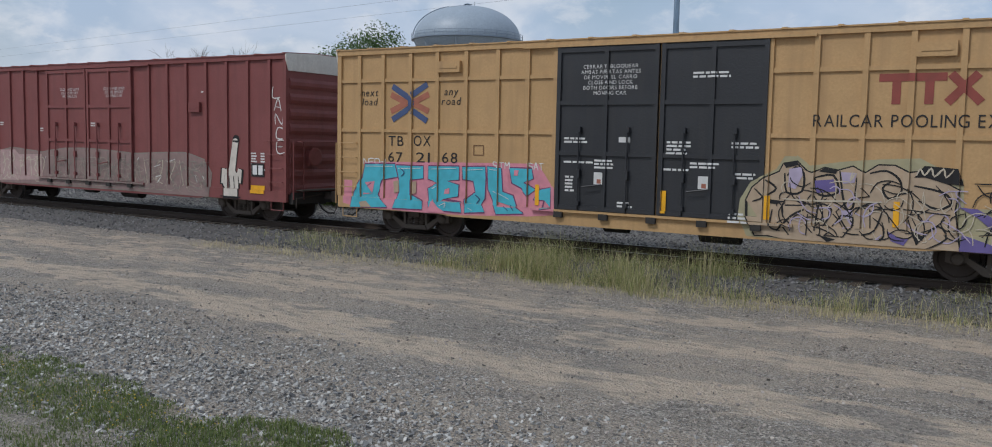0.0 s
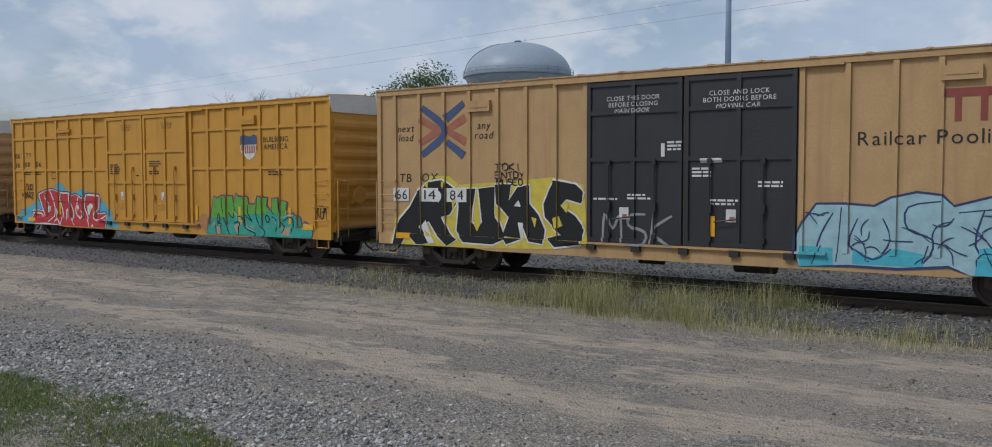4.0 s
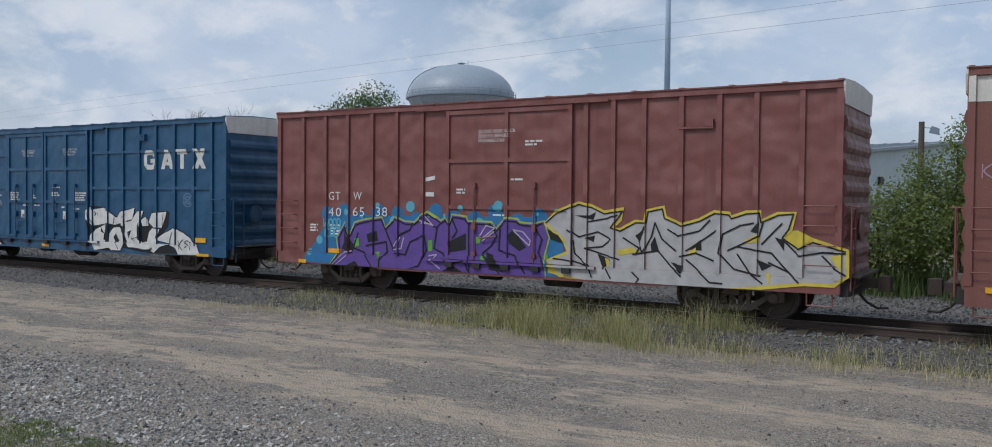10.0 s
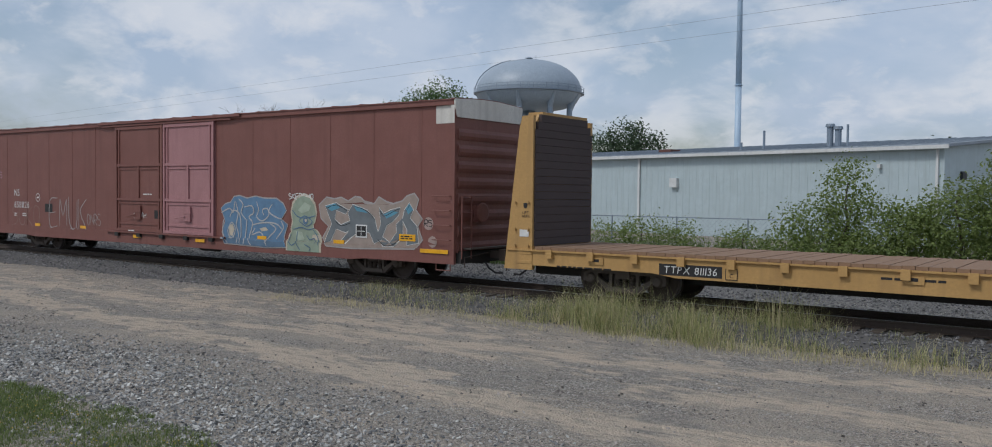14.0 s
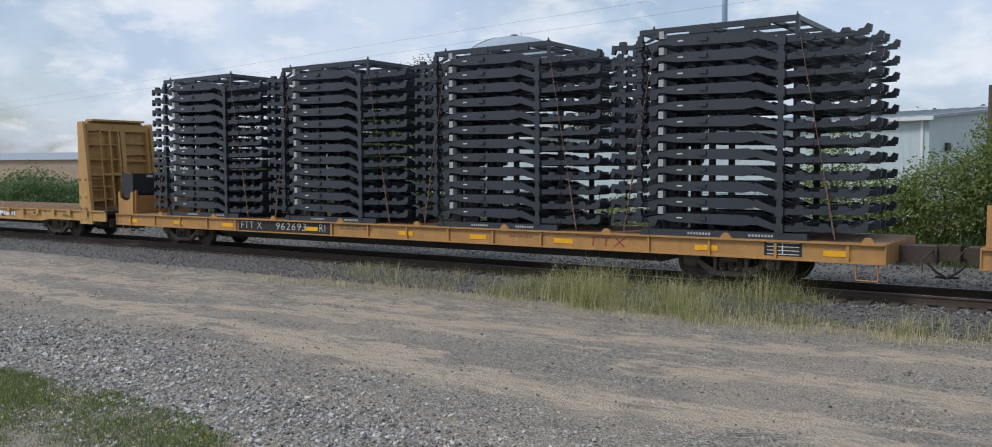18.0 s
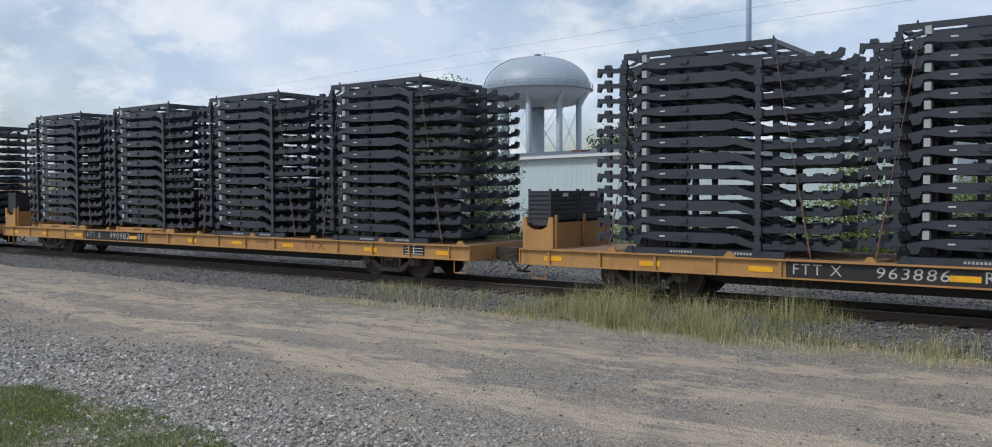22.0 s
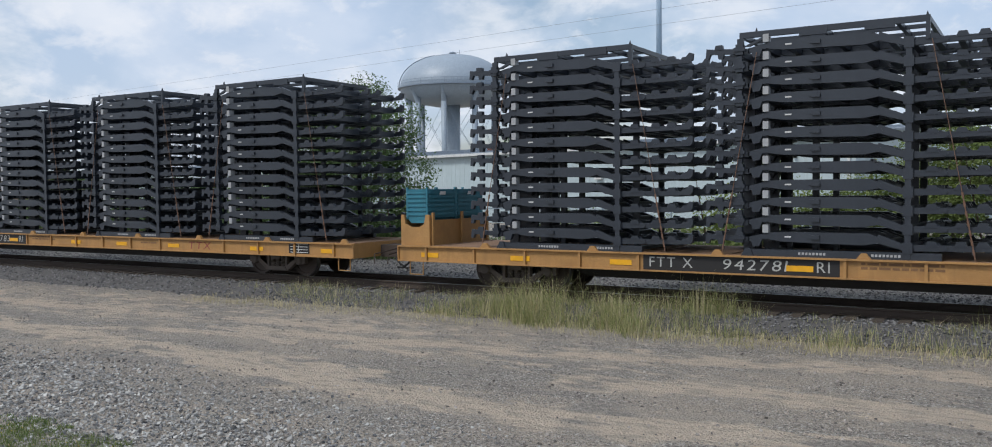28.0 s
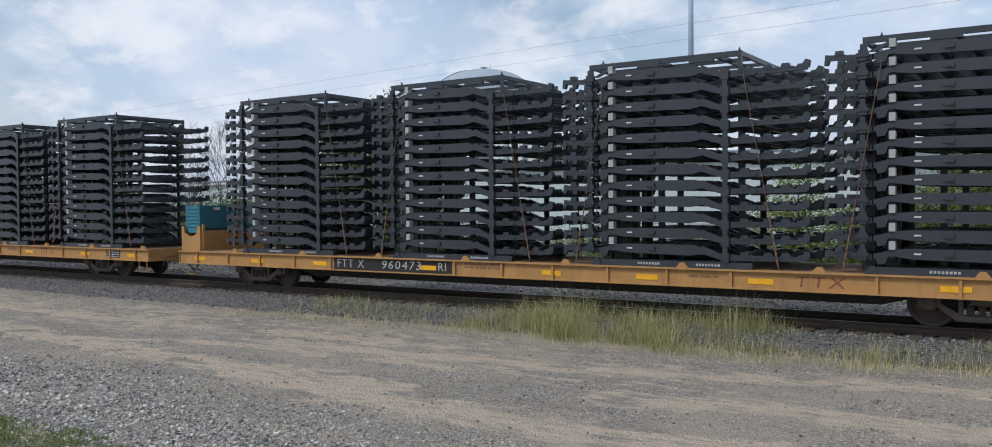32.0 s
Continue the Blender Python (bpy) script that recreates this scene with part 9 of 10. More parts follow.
track = structure("railway_track", bed(), M_BED, "straight railway track on dark stone ballast")
track.location = (0, TRACK, 0)
RAIL = [(-0.07, -0.17), (0.07, -0.17), (0.07, -0.155), (0.012, -0.14), (0.012, -0.05), (0.036, -0.035), (0.036, -0.004), (0.028, 0.0), (-0.028, 0.0), (-0.036, -0.004), (-0.036, -0.035), (-0.012, -0.05), (-0.012, -0.14), (-0.07, -0.155)]
for y in (-0.755, 0.755):
    bm = bmesh.new()
    prism(bm, [(y + u, v) for u, v in RAIL], "x", -420, 160)
    part("rail", bm, M_RAIL, track, "rusty steel rail with a bright top")
    part("rail_top", boxes((-420, 160, y - 0.026, y + 0.026, 0.0005, 0.003)), M_TREAD, track)
tie = to_mesh("sleeper", boxes((-0.11, 0.11, -1.3, 1.3, -0.33, -0.175)), M_TIE)
for i in range(150):
    o = part("sleeper", tie, None, track)
    o.location = (-62 + i * 0.52, 0.03 * math.sin(i * 7.7), 0)
    o.rotation_euler = (0, 0, 0.012 * math.sin(i * 3.1))
tp = to_mesh("tie_plate", boxes((-0.09, 0.09, -0.9, -0.61, -0.176, -0.165), (-0.09, 0.09, 0.61, 0.9, -0.176, -0.165)), M_RAIL)
for i in range(60, 130):
    o = part("tie_plate", tp, None, track)
    o.location = (-62 + i * 0.52, 0, 0)

STONE = np.array([(1, 0, 0), (-1, 0, 0), (0, 1, 0), (0, -1, 0), (0, 0, 1), (0, 0, -1)], float)
STONE_F = np.array([(0, 2, 4), (2, 1, 4), (1, 3, 4), (3, 0, 4), (2, 0, 5), (1, 2, 5), (3, 1, 5), (0, 3, 5)])


def stones(name, places, sizes, mat, label, rng):
    n = len(places)
    v = STONE[None] * rng.uniform(0.6, 1.25, (n, 6, 1)) * np.array([1, 1, 0.7])
    a = rng.uniform(0, math.tau, n)
    c, s = np.cos(a)[:, None], np.sin(a)[:, None]
    x, y, z = v[..., 0] * c - v[..., 1] * s, v[..., 0] * s + v[..., 1] * c, v[..., 2] + v[..., 0] * 0.3
    v = np.stack([x, y, z], -1) * sizes[:, None, None] + places[:, None]
    f = STONE_F[None] + (np.arange(n) * 6)[:, None, None]
    ob = new(name, sheet(name, v.reshape(-1, 3), f.reshape(-1, 3), mat))
    return tagged(ob, label, kind="stuff")


rng = np.random.default_rng(5)
n = 30000   # ballast
bx = -rng.uniform(0, 1, n) ** 1.6 * 70 + 6
by = rng.uniform(-3.2, 3.4, n)
bz = np.interp(by, [-3.3, -2.7, -1.75, 1.75, 2.9, 3.4], [-0.50, -0.40, -0.215, -0.215, -0.40, -0.50])
stones("ballast", np.stack([bx, by + TRACK, bz + 0.012], -1), rng.uniform(0.022, 0.05, n), M_BALLAST, "dark grey crushed stone ballast", rng)


def lawn_edge(x):
    return float(np.interp(x, (-24, -18, -14.2, -13, -11.5, -8.5, -5, 0), (6.5, 6.3, 6.3, 6.55, 6.7, 6.6, 6.3, 6.0))) + 0.12 * math.sin(x * 0.9) + 0.3 * noise.noise((x * 1.3, 0, 7))


CHIP = np.array([(a, b, c) for a in (-1, 1) for b in (-1, 1) for c in (-1, 1)], float) * 0.62
CHIP_F = np.array([(0, 1, 3, 2), (4, 6, 7, 5), (0, 4, 5, 1), (2, 3, 7, 6), (0, 2, 6, 4), (1, 5, 7, 3)])


def chips(name, places, sizes, mat, label, rng):
    """Broken stones: blocks with uneven corners, turned at random."""
    n = len(places)
    v = CHIP[None] * rng.uniform(0.55, 1.35, (n, 8, 1)) * rng.uniform((0.8, 0.6, 0.45), (1.3, 1.0, 0.8), (n, 1, 3))
    a = rng.uniform(0, math.tau, n)
    c, s = np.cos(a)[:, None], np.sin(a)[:, None]
    k, j = rng.uniform(-0.5, 0.5, (2, n, 1))
    x, y, z = v[..., 0] * c - v[..., 1] * s, v[..., 0] * s + v[..., 1] * c, v[..., 2] + v[..., 0] * k + v[..., 1] * j
    v = np.stack([x, y, z], -1) * sizes[:, None, None] + places[:, None]
    f = CHIP_F[None] + (np.arange(n) * 8)[:, None, None]
    ob = new(name, sheet(name, v.reshape(-1, 3), f.reshape(-1, 4), mat))
    return tagged(ob, label, kind="stuff")


def sprinkle(n, x0, x1, y0, y1, chance):
    """Random places, kept by the chance that the function gives for each."""
    x, y, r = rng.uniform(x0, x1, n), rng.uniform(y0, y1, n), rng.uniform(0, 1, n)
    keep = np.array([r[i] < chance(x[i], y[i]) for i in range(n)])
    x, y = x[keep], y[keep]
    return np.stack([x, y, np.array([ground_height(p, q) for p, q in zip(x, y)]) + 0.006], -1)


def gravel_chance(x, y):
    far = float(np.interp(x, (-30, -22, -18.2, -16.8, -15.2, -12.6, -10.8, -8.8, -7.3, -4), (8.6, 8.3, 8.1, 8.65, 9.0, 8.8, 8.4, 8.3, 7.9, 7.6)))
    patch = noise.noise((x * 0.9, y * 1.2, 12)) * 0.5
    return float(np.interp(y - far + patch * 0.9, (-1.6, -0.3, 0.4, 1.6), (1.0, 0.85, 0.30, 0.0))) * (1.0 if y > lawn_edge(x) - 0.25 else 0.25)


def stone_chance(x, y):
    dens = 0.55 + 1.1 * noise.noise((x * 0.7, y * 1.3, 21))
    return dens * (1 - 0.93 * sand_at(x, y) ** 0.6) * float(np.interp(y, (8, 10.5, 13, 17), (1.0, 0.8, 0.5, 0.6)))


pl = sprinkle(62000, -27, 0.5, 5.2, 10.8, gravel_chance)
chips("gravel", pl, 0.010 + 0.030 * rng.uniform(0, 1, len(pl)) ** 1.8, M_GRAVEL, "grey loose gravel of mixed sizes", rng)
pl = sprinkle(90000, -32, 2.5, 7.2, 17.4, stone_chance)
chips("yard_stones", pl, 0.006 + 0.026 * rng.uniform(0, 1, len(pl)) ** 3.5, M_PEBBLE, "scattered brown and grey stones of the yard", rng)
n = 170   # single larger stones
pl = sprinkle(n, -30, 2, 8, 17, lambda x, y: 0.8)
chips("loose_stones", pl, rng.uniform(0.018, 0.042, len(pl)), M_PEBBLE, "single stones lying on the yard", rng)
n = 15000   # stones on the service strip beyond the track
sx, sy = -rng.uniform(0, 1, n) ** 1.3 * 60 + 4, rng.uniform(23.0, 31.5, n)
chips("service_gravel", np.stack([sx, sy, np.full(n, GROUND + 0.012)], -1), rng.uniform(0.02, 0.055, n), M_BALLAST, "dark grey stone strip beyond the track", rng)


def blades(name, places, heights, wide, mat, label, rng, lean=0.45):
    """Grass blades: three-cornered tips on a bent stem."""
    n = len(places)
    a = rng.uniform(0, math.tau, n)
    d = np.stack([np.cos(a), np.sin(a), np.zeros(n)], -1)
    side = np.stack([-np.sin(a), np.cos(a), np.zeros(n)], -1) * wide[:, None]
    up = np.array([0, 0, 1.0])
    k = rng.uniform(0.1, lean, n)[:, None]
    h = heights[:, None]
    mid = places + up * h * 0.55 + d * h * k * 0.35
    tip = places + up * h * (1 - 0.25 * k) + d * h * k
    v = np.stack([places - side, places + side, mid + side * 0.7, mid - side * 0.7, tip], 1).reshape(-1, 3)
    i = (np.arange(n) * 5)[:, None]
    q = (i + np.array([[0, 1, 2, 3]])).tolist()
    t = (i + np.array([[3, 2, 4]])).tolist()
    me = sheet(name, v, q + t, mat)
    return tagged(new(name, me), label, kind="stuff")


def clumped(n, x0, x1, y0, y1, rng, clumps, spread):
    cx, cy = rng.uniform(x0, x1, clumps), rng.uniform(y0, y1, clumps)
    k = rng.integers(0, clumps, n)
    return cx[k] + rng.normal(0, spread, n), cy[k] + rng.normal(0, spread * 0.6, n), k


# tall weeds beside the near rail
def trackside():
    n, m = 23000, 420
    cx = rng.uniform(-21, 1.5, m)
    front = np.interp(cx, (-20, -18, -12.4, -9.6, -7.3, -4.8, -2.2, 1.5), (17.9, 17.65, 17.1, 16.75, 16.45, 16.5, 16.9, 17.0))
    cy = front + (18.95 - front) * rng.uniform(0, 1, m) ** 0.75
    size = rng.uniform(0.2, 1.0, m) ** 2.0 * 1.15 * np.interp(cx, [-21, -17, -13, -7, -4.5, -2.5, 1.5], [0.2, 0.42, 0.95, 1.0, 0.78, 0.55, 0.5]) * np.interp((cy - front) / (18.95 - front), [0, 0.35, 1], [0.35, 0.85, 1.0])
    lush = np.array([noise.noise((a * 0.55, b * 0.8, 31)) for a, b in zip(cx, cy)])
    size = size * np.clip(0.85 + 0.8 * lush, 0.4, 1.3)
    chance = (0.10 + size) * np.clip(0.9 + 0.9 * lush, 0.3, 2) * np.interp(cx, [-21, -16, -12, -7, -4.5, -2.5, 1.5], [0.3, 0.7, 1.2, 1.2, 0.9, 0.6, 0.5])
    k = rng.choice(m, n, p=chance / chance.sum())
    spread = 0.12 + 0.26 * size[k]
    x, y = cx[k] + rng.normal(0, 1, n) * spread, cy[k] + rng.normal(0, 0.7, n) * spread
    tall = (0.15 + 0.95 * size[k]) * rng.uniform(0.25, 1.1, n) ** 1.5
    ok = y < 19.25
    x, y, tall = x[ok], y[ok], tall[ok]
    dry = rng.uniform(0, 1, len(x)) < 0.42
    wide = rng.uniform(0.003, 0.0075, len(x))
    at = np.stack([x, y, np.full(len(x), GROUND)], -1)
    blades("trackside_grass", at[~dry], tall[~dry], wide[~dry], M_WEED, "tall yellow green weeds beside the rail", rng, 1.0)
    blades("trackside_straw", at[dry], tall[dry] * 1.08, wide[dry] * 0.7, M_STRAW, "dry straw-coloured stalks among the weeds", rng, 1.1)


trackside()
n = 7000   # low growth at the yard's edge
x, y, k = clumped(n, -20, 2, 16.2, 18.0, rng, 300, 0.3)
blades("edge_grass", np.stack([x, y, np.full(n, GROUND)], -1), rng.uniform(0.03, 0.2, n), rng.uniform(0.003, 0.007, n), M_STRAW, "low dry grass at the edge of the yard", rng, 1.1)


def lawn():
    n = 125000
    x = rng.uniform(-20, -3.5, n)
    y = 3.6 + rng.uniform(0, 1, n) ** 0.7 * 3.7
    edge = np.array([lawn_edge(a) for a in x])
    thin = np.array([noise.noise((a * 1.1, b * 1.3, 2)) + 0.5 * noise.noise((a * 3.7, b * 4.1, 5)) for a, b in zip(x, y)])
    keep = (y < edge + 0.35 * thin) & (thin + rng.uniform(-0.6, 0.5, n) + np.clip(edge - y, 0, 0.7) * 1.1 > 0.02)
    x, y, thin = x[keep], y[keep], thin[keep]
    tall = rng.uniform(0.025, 0.075, len(x)) * (1 + 0.7 * np.clip(thin, -0.5, 1))
    return blades("lawn", np.stack([x, y, np.full(len(x), GROUND)], -1), tall, rng.uniform(0.003, 0.007, len(x)), M_LAWN, "short patchy green grass with small yellow flowers", rng, 1.0)


lawn()
n = 260
x = rng.uniform(-13, -7, n)
y = rng.uniform(5.2, 6.3, n)
M_FLOWER = plain("small yellow flower", (0.55, 0.38, 0.04), 0.7)
stones("lawn_flowers", np.stack([x, y, np.full(n, GROUND + 0.08)], -1), rng.uniform(0.006, 0.012, n), M_FLOWER, "small yellow flowers in the grass", rng)

# ---- behind the track ----
n = 42000
x, y, k = clumped(n, -85, 8, 30.0, 36.0, rng, 900, 0.5)
hh = rng.uniform(0.7, 1.6, 900)[k] * rng.uniform(0.5, 1.1, n)
blades("far_weeds", np.stack([x, y, np.full(n, GROUND)], -1), hh, rng.uniform(0.010, 0.024, n), M_FARWEED, "tall green weeds along the fence", rng, 0.6)


def chain_fence():
    f = thing("chain_link_fence", "grey chain-link fence with a top rail behind the weeds", "fence")
    y0, top = 34.5, 1.62
    for i in range(34):
        x = -92 + i * 3.05
        part("post", tubes(((x, y0, GROUND - 0.3), (x, y0, top + 0.03), 0.03, 0.03, 8)), M_POLE, f)
    part("top_rail", tubes(((-92, y0, top), (9, y0, top), 0.022, 0.022, 6)), M_POLE, f)
    bm = bmesh.new()
    for i in range(420):
        x = -80 + i * 0.2
        for s in (-1, 1):
            a = Vector((x, y0, -0.5)); b = Vector((x + s * 2.1, y0, 1.6))
            v = [bm.verts.new(p) for p in (a + Vector((-0.004, 0, 0)), a + Vector((0.004, 0, 0)), b + Vector((0.004, 0, 0)), b + Vector((-0.004, 0, 0)))]
            bm.faces.new(v)
    part("wire_mesh", bm, M_POLE, f)
    return f


chain_fence()

# metal building: its long wall stands at an angle to the track
HALL = thing("warehouse", "long low pale green metal warehouse with a shallow grey roof", "building")
HALL.location, HALL.rotation_euler = (-9.5, 57.7, GROUND - 0.3), (0, 0, math.atan(-0.28))
HL, HW, HE, HR = 150.0, 30.0, 6.3, 7.6   # length, depth, eave, ridge
part("wall_front", boxes((-HL, 0, 0, 0.25, 0, HE)), M_SIDING, HALL, "pale green grey ribbed metal wall")
part("wall_back", boxes((-HL, 0, HW - 0.25, HW, 0, HE)), M_SIDING, HALL)
for x0, x1 in ((-0.25, 0), (-HL, -HL + 0.25)):
    bm = bmesh.new()
    prism(bm, [(0.25, 0), (HW - 0.25, 0), (HW - 0.25, HE), (HW / 2, HR - 0.05), (0.25, HE)], "x", x0, x1)
    part("wall_gable", bm, M_SIDING, HALL)
bm = bmesh.new()
prism(bm, [(-0.45, HE - 0.02), (HW / 2, HR), (HW + 0.45, HE - 0.02), (HW + 0.45, HE + 0.16), (HW / 2, HR + 0.18), (-0.45, HE + 0.16)], "x", -HL - 0.4, 0.45)
part("roof", bm, M_SHEETROOF, HALL, "grey metal sheet roof")
rib = to_mesh("wall_rib", boxes((-0.03, 0.03, -0.014, 0.0, 0, HE - 0.25)), M_SIDING)
for i in range(190):
    o = part("wall_rib", rib, None, HALL)
    o.location = (-0.3 - i * 0.62, 0, 0)
rr = to_mesh("roof_rib", (lambda b: (prism(b, [(-0.4, HE + 0.16), (HW / 2, HR + 0.18), (HW / 2, HR + 0.22), (-0.4, HE + 0.20)], "x", -0.03, 0.03), b)[1])(bmesh.new()), M_SHEETROOF)
for i in range(110):
    o = part("roof_rib", rr, None, HALL)
    o.location = (-0.2 - i * 1.0, 0, 0)
part("gutter", boxes((-HL, 0.45, -0.55, -0.42, HE - 0.12, HE + 0.10)), M_TRIM, HALL, "white gutter")
part("downpipe", boxes((-0.45, -0.3, -0.16, -0.04, 0, HE - 0.1), (-46.5, -46.3, -0.16, -0.04, 0, HE - 0.1), (-24.0, -23.8, -0.16, -0.04, 0, HE - 0.1)), M_TRIM, HALL)
door = part("garage_door", boxes((-44.5, -41.5, -0.06, 0.0, 0, 3.2)), M_TRIM, HALL, "white sectional garage door")
for i in range(5):
    part("door_section", boxes((-44.45, -41.55, -0.09, -0.06, 0.05 + i * 0.63, 0.62 + i * 0.63)), M_TRIM, door)
part("door_hood", boxes((-44.7, -41.3, -0.3, 0, 3.2, 3.35)), M_SHEETROOF, HALL)
part("wall_lamp", boxes((-20.6, -19.9, -0.3, 0, 3.9, 4.6)), M_TRIM, HALL, "boxy wall vent")
part("wall_lamp", boxes((-4.0, -3.8, -0.3, 0, 5.1, 5.35)), M_TRIM, HALL)
for x, h, r in ((-14.5, 1.5, 0.09), (-16.5, 0.7, 0.1), (-9.2, 1.5, 0.22), (-8.6, 1.3, 0.22), (-7.9, 1.6, 0.08), (-61, 1.0, 0.1), (-57, 1.2, 0.1)):
    v = part("roof_vent", tubes(((x, 3.0, HE), (x, 3.0, HE + h + 0.3), r, r, 12)), M_POLE, HALL, "galvanised roof vent pipe")
    if r > 0.15:
        part("vent_cap", tubes(((x, 3.0, HE + h + 0.3), (x, 3.0, HE + h + 0.5), r * 1.5, r * 1.3, 12)), M_POLE, v)
for x in (-25.5, -37.5, -72.0):
    part("roof_fan", boxes((x, x + 1.3, 4.0, 5.2, HE + 0.3, HE + 0.8), (x + 0.15, x + 1.15, 4.1, 5.1, HE, HE + 0.3)), M_VENT, HALL, "rusty brown roof fan")


# water tower
def water_tower():
    t = thing("water_tower", "large pale blue grey water tower on tubular legs", "water tower")
    d, az = 205.0, radians(34.0)
    t.location = (-d * math.sin(az), d * math.cos(az), GROUND)
    r = 12.1
    bm = bmesh.new()
    prof = [(1.4, 22.0), (4.5, 21.9), (8.5, 22.6), (10.9, 23.8), (r - 0.1, 25.6)]
    for k in range(13):
        a = k / 12 * math.pi / 2
        prof.append((max(0.05, r * math.cos(a) ** 0.85), 26.2 + 7.3 * math.sin(a) ** 1.05))
    lathe(bm, prof, 56)
    part("tank", bm, M_STEELBLUE, t, "domed steel tank", True)
    bm = bmesh.new()
    lathe(bm, [(r - 0.05, 25.6), (r + 0.55, 25.7), (r + 0.55, 25.95), (r - 0.05, 26.05)], 56)
    part("walkway", bm, M_POLE, t)
    bm = bmesh.new()
    for i in range(28):
        a, b = i * math.tau / 28, (i + 1) * math.tau / 28
        p, q = Vector((r * 1.04 * math.cos(a), r * 1.04 * math.sin(a), 26)), Vector((r * 1.04 * math.cos(b), r * 1.04 * math.sin(b), 26))
        tube(bm, p, p + Vector((0, 0, 1.1)), 0.05, n=5)
        for z in (0.55, 1.1):
            tube(bm, p + Vector((0, 0, z)), q + Vector((0, 0, z)), 0.04, n=5)
    part("railing", bm, M_POLE, t)
    for i in range(9):
        a = (i + 0.3) * math.tau / 9
        c, s = math.cos(a) * 9.9, math.sin(a) * 9.9
        leg = part("leg", tubes(((c, s, -1), (c, s, 24.0), 0.62, 0.62, 14)), M_STEELBLUE, t, "tubular leg", True)
        part("leg_bracket", tubes(((c, s, 22.2), (c * 1.19, s * 1.19, 25.6), 0.62, 0.35, 10)), M_STEELBLUE, leg)
    part("riser", tubes(((0, 0, -1), (0, 0, 22.3), 1.5, 1.5, 20)), M_STEELBLUE, t, "", True)
    bm = bmesh.new()
    for i in range(9):
        a, b = (i + 0.3) * math.tau / 9, (i + 1.3) * math.tau / 9
        for z0, z1 in ((1, 11), (11, 1), (11, 22), (22, 11)):
            tube(bm, (math.cos(a) * 9.9, math.sin(a) * 9.9, z0), (math.cos(b) * 9.9, math.sin(b) * 9.9, z1), 0.045, n=4)
    part("brace_rods", bm, M_STEELBLUE, t)
    part("roof_vent", tubes(((0, 0, 33.3), (0, 0, 34.0), 0.8, 0.6, 12), ((0, 0, 34.0), (0, 0, 34.3), 1.0, 0.2, 12), ((1.5, 0.5, 33.2), (1.5, 0.5, 34.6), 0.06, 0.06, 5)), M_STEELBLUE, t)
    bm = bmesh.new()
    for k in range(12):
        a = 0.1 + k / 12 * 1.2
        rr, z = r * math.cos(a) ** 0.85 + 0.25, 26.2 + 7.3 * math.sin(a) ** 1.05 + 0.2
        a2 = 0.1 + (k + 1) / 12 * 1.2
        rr2, z2 = r * math.cos(a2) ** 0.85 + 0.25, 26.2 + 7.3 * math.sin(a2) ** 1.05 + 0.2
        u = Vector((-0.82, -0.57, 0))
        tube(bm, Vector((0, 0, z)) + u * rr, Vector((0, 0, z2)) + u * rr2, 0.12, n=5)
    part("ladder", bm, M_POLE, t)
    return t


water_tower()

mast = thing("steel_mast", "tall slender blue grey steel mast", "mast")
d, az = 98.0, radians(20.93)
mast.location = (-d * math.sin(az), d * math.cos(az), GROUND - 0.3)
part("shaft", tubes(((0, 0, 0), (0, 0, 15), 0.36, 0.32, 16), ((0, 0, 15), (0, 0, 34), 0.32, 0.22, 16)), M_MAST, mast, "", True)
part("flange", tubes(((0, 0, 0), (0, 0, 0.1), 0.6, 0.6, 16), ((0, 0, 14.95), (0, 0, 15.05), 0.42, 0.42, 16)), M_MAST, mast)

flood = thing("light_pole", "short wooden pole with a boxy floodlight behind the fence", "lamp post")
flood.location = (-4.0, 36.5, GROUND - 0.2)
part("shaft", tubes(((0, 0, 0), (0, 0, 6.2), 0.13, 0.10, 12)), M_BARK, flood)
part("arm", tubes(((0, 0, 6.0), (0.32, -0.05, 5.95), 0.02, 0.02, 6)), M_POLE, flood)
bm = bmesh.new()
prism(bm, [(0.26, 5.78), (0.58, 5.70), (0.60, 5.92), (0.36, 6.02)], "y", -0.2, 0.1)
part("lamp_head", bm, M_POLE, flood, "grey floodlight head")
part("wall_box", boxes((0.0, 0.18, 2.0, 2.5, 4.4, 4.9)), M_BLACKDOOR, HALL, "small dark box on the gable wall")

# two overhead lines on poles that stand out of view
A0, A1 = Vector((-8.2, 28.5, 0)), Vector((-71.4, 37.2, 0))
u = (A1 - A0).normalized()
ends = (A0 - u * 70, A0 + u * 150)
for z, sag in ((8.55, 0.5), (8.03, 0.5)):
    bm = bmesh.new()
    pts = []
    for i in range(41):
        f = i / 40
        p = ends[0].lerp(ends[1], f)
        pts.append(Vector((p.x, p.y, z)))
    rings = [[bm.verts.new(p + Vector((0, 0.0048 * math.cos(a * math.tau / 5), 0.0048 * math.sin(a * math.tau / 5)))) for a in range(5)] for p in pts]
    for p, q in zip(rings, rings[1:]):
        for a in range(5):
            bm.faces.new((p[a], p[(a + 1) % 5], q[(a + 1) % 5], q[a]))
    tagged(new("overhead_wire", to_mesh("overhead_wire", bm, M_WIRE)), "thin grey overhead wire strung between poles", "wire", "overhead wires")
for e in ends:
    p = thing("utility_pole", "plain wooden utility pole", "utility pole", "utility poles")
    p.location = (e.x, e.y, GROUND - 0.3)
    part("shaft", tubes(((0, 0, 0), (0, 0, 9.6), 0.17, 0.12, 12)), M_BARK, p)
    part("crossarm", boxes((-0.06, 0.06, -0.9, 0.9, 8.75, 8.87)), M_BARK, p)


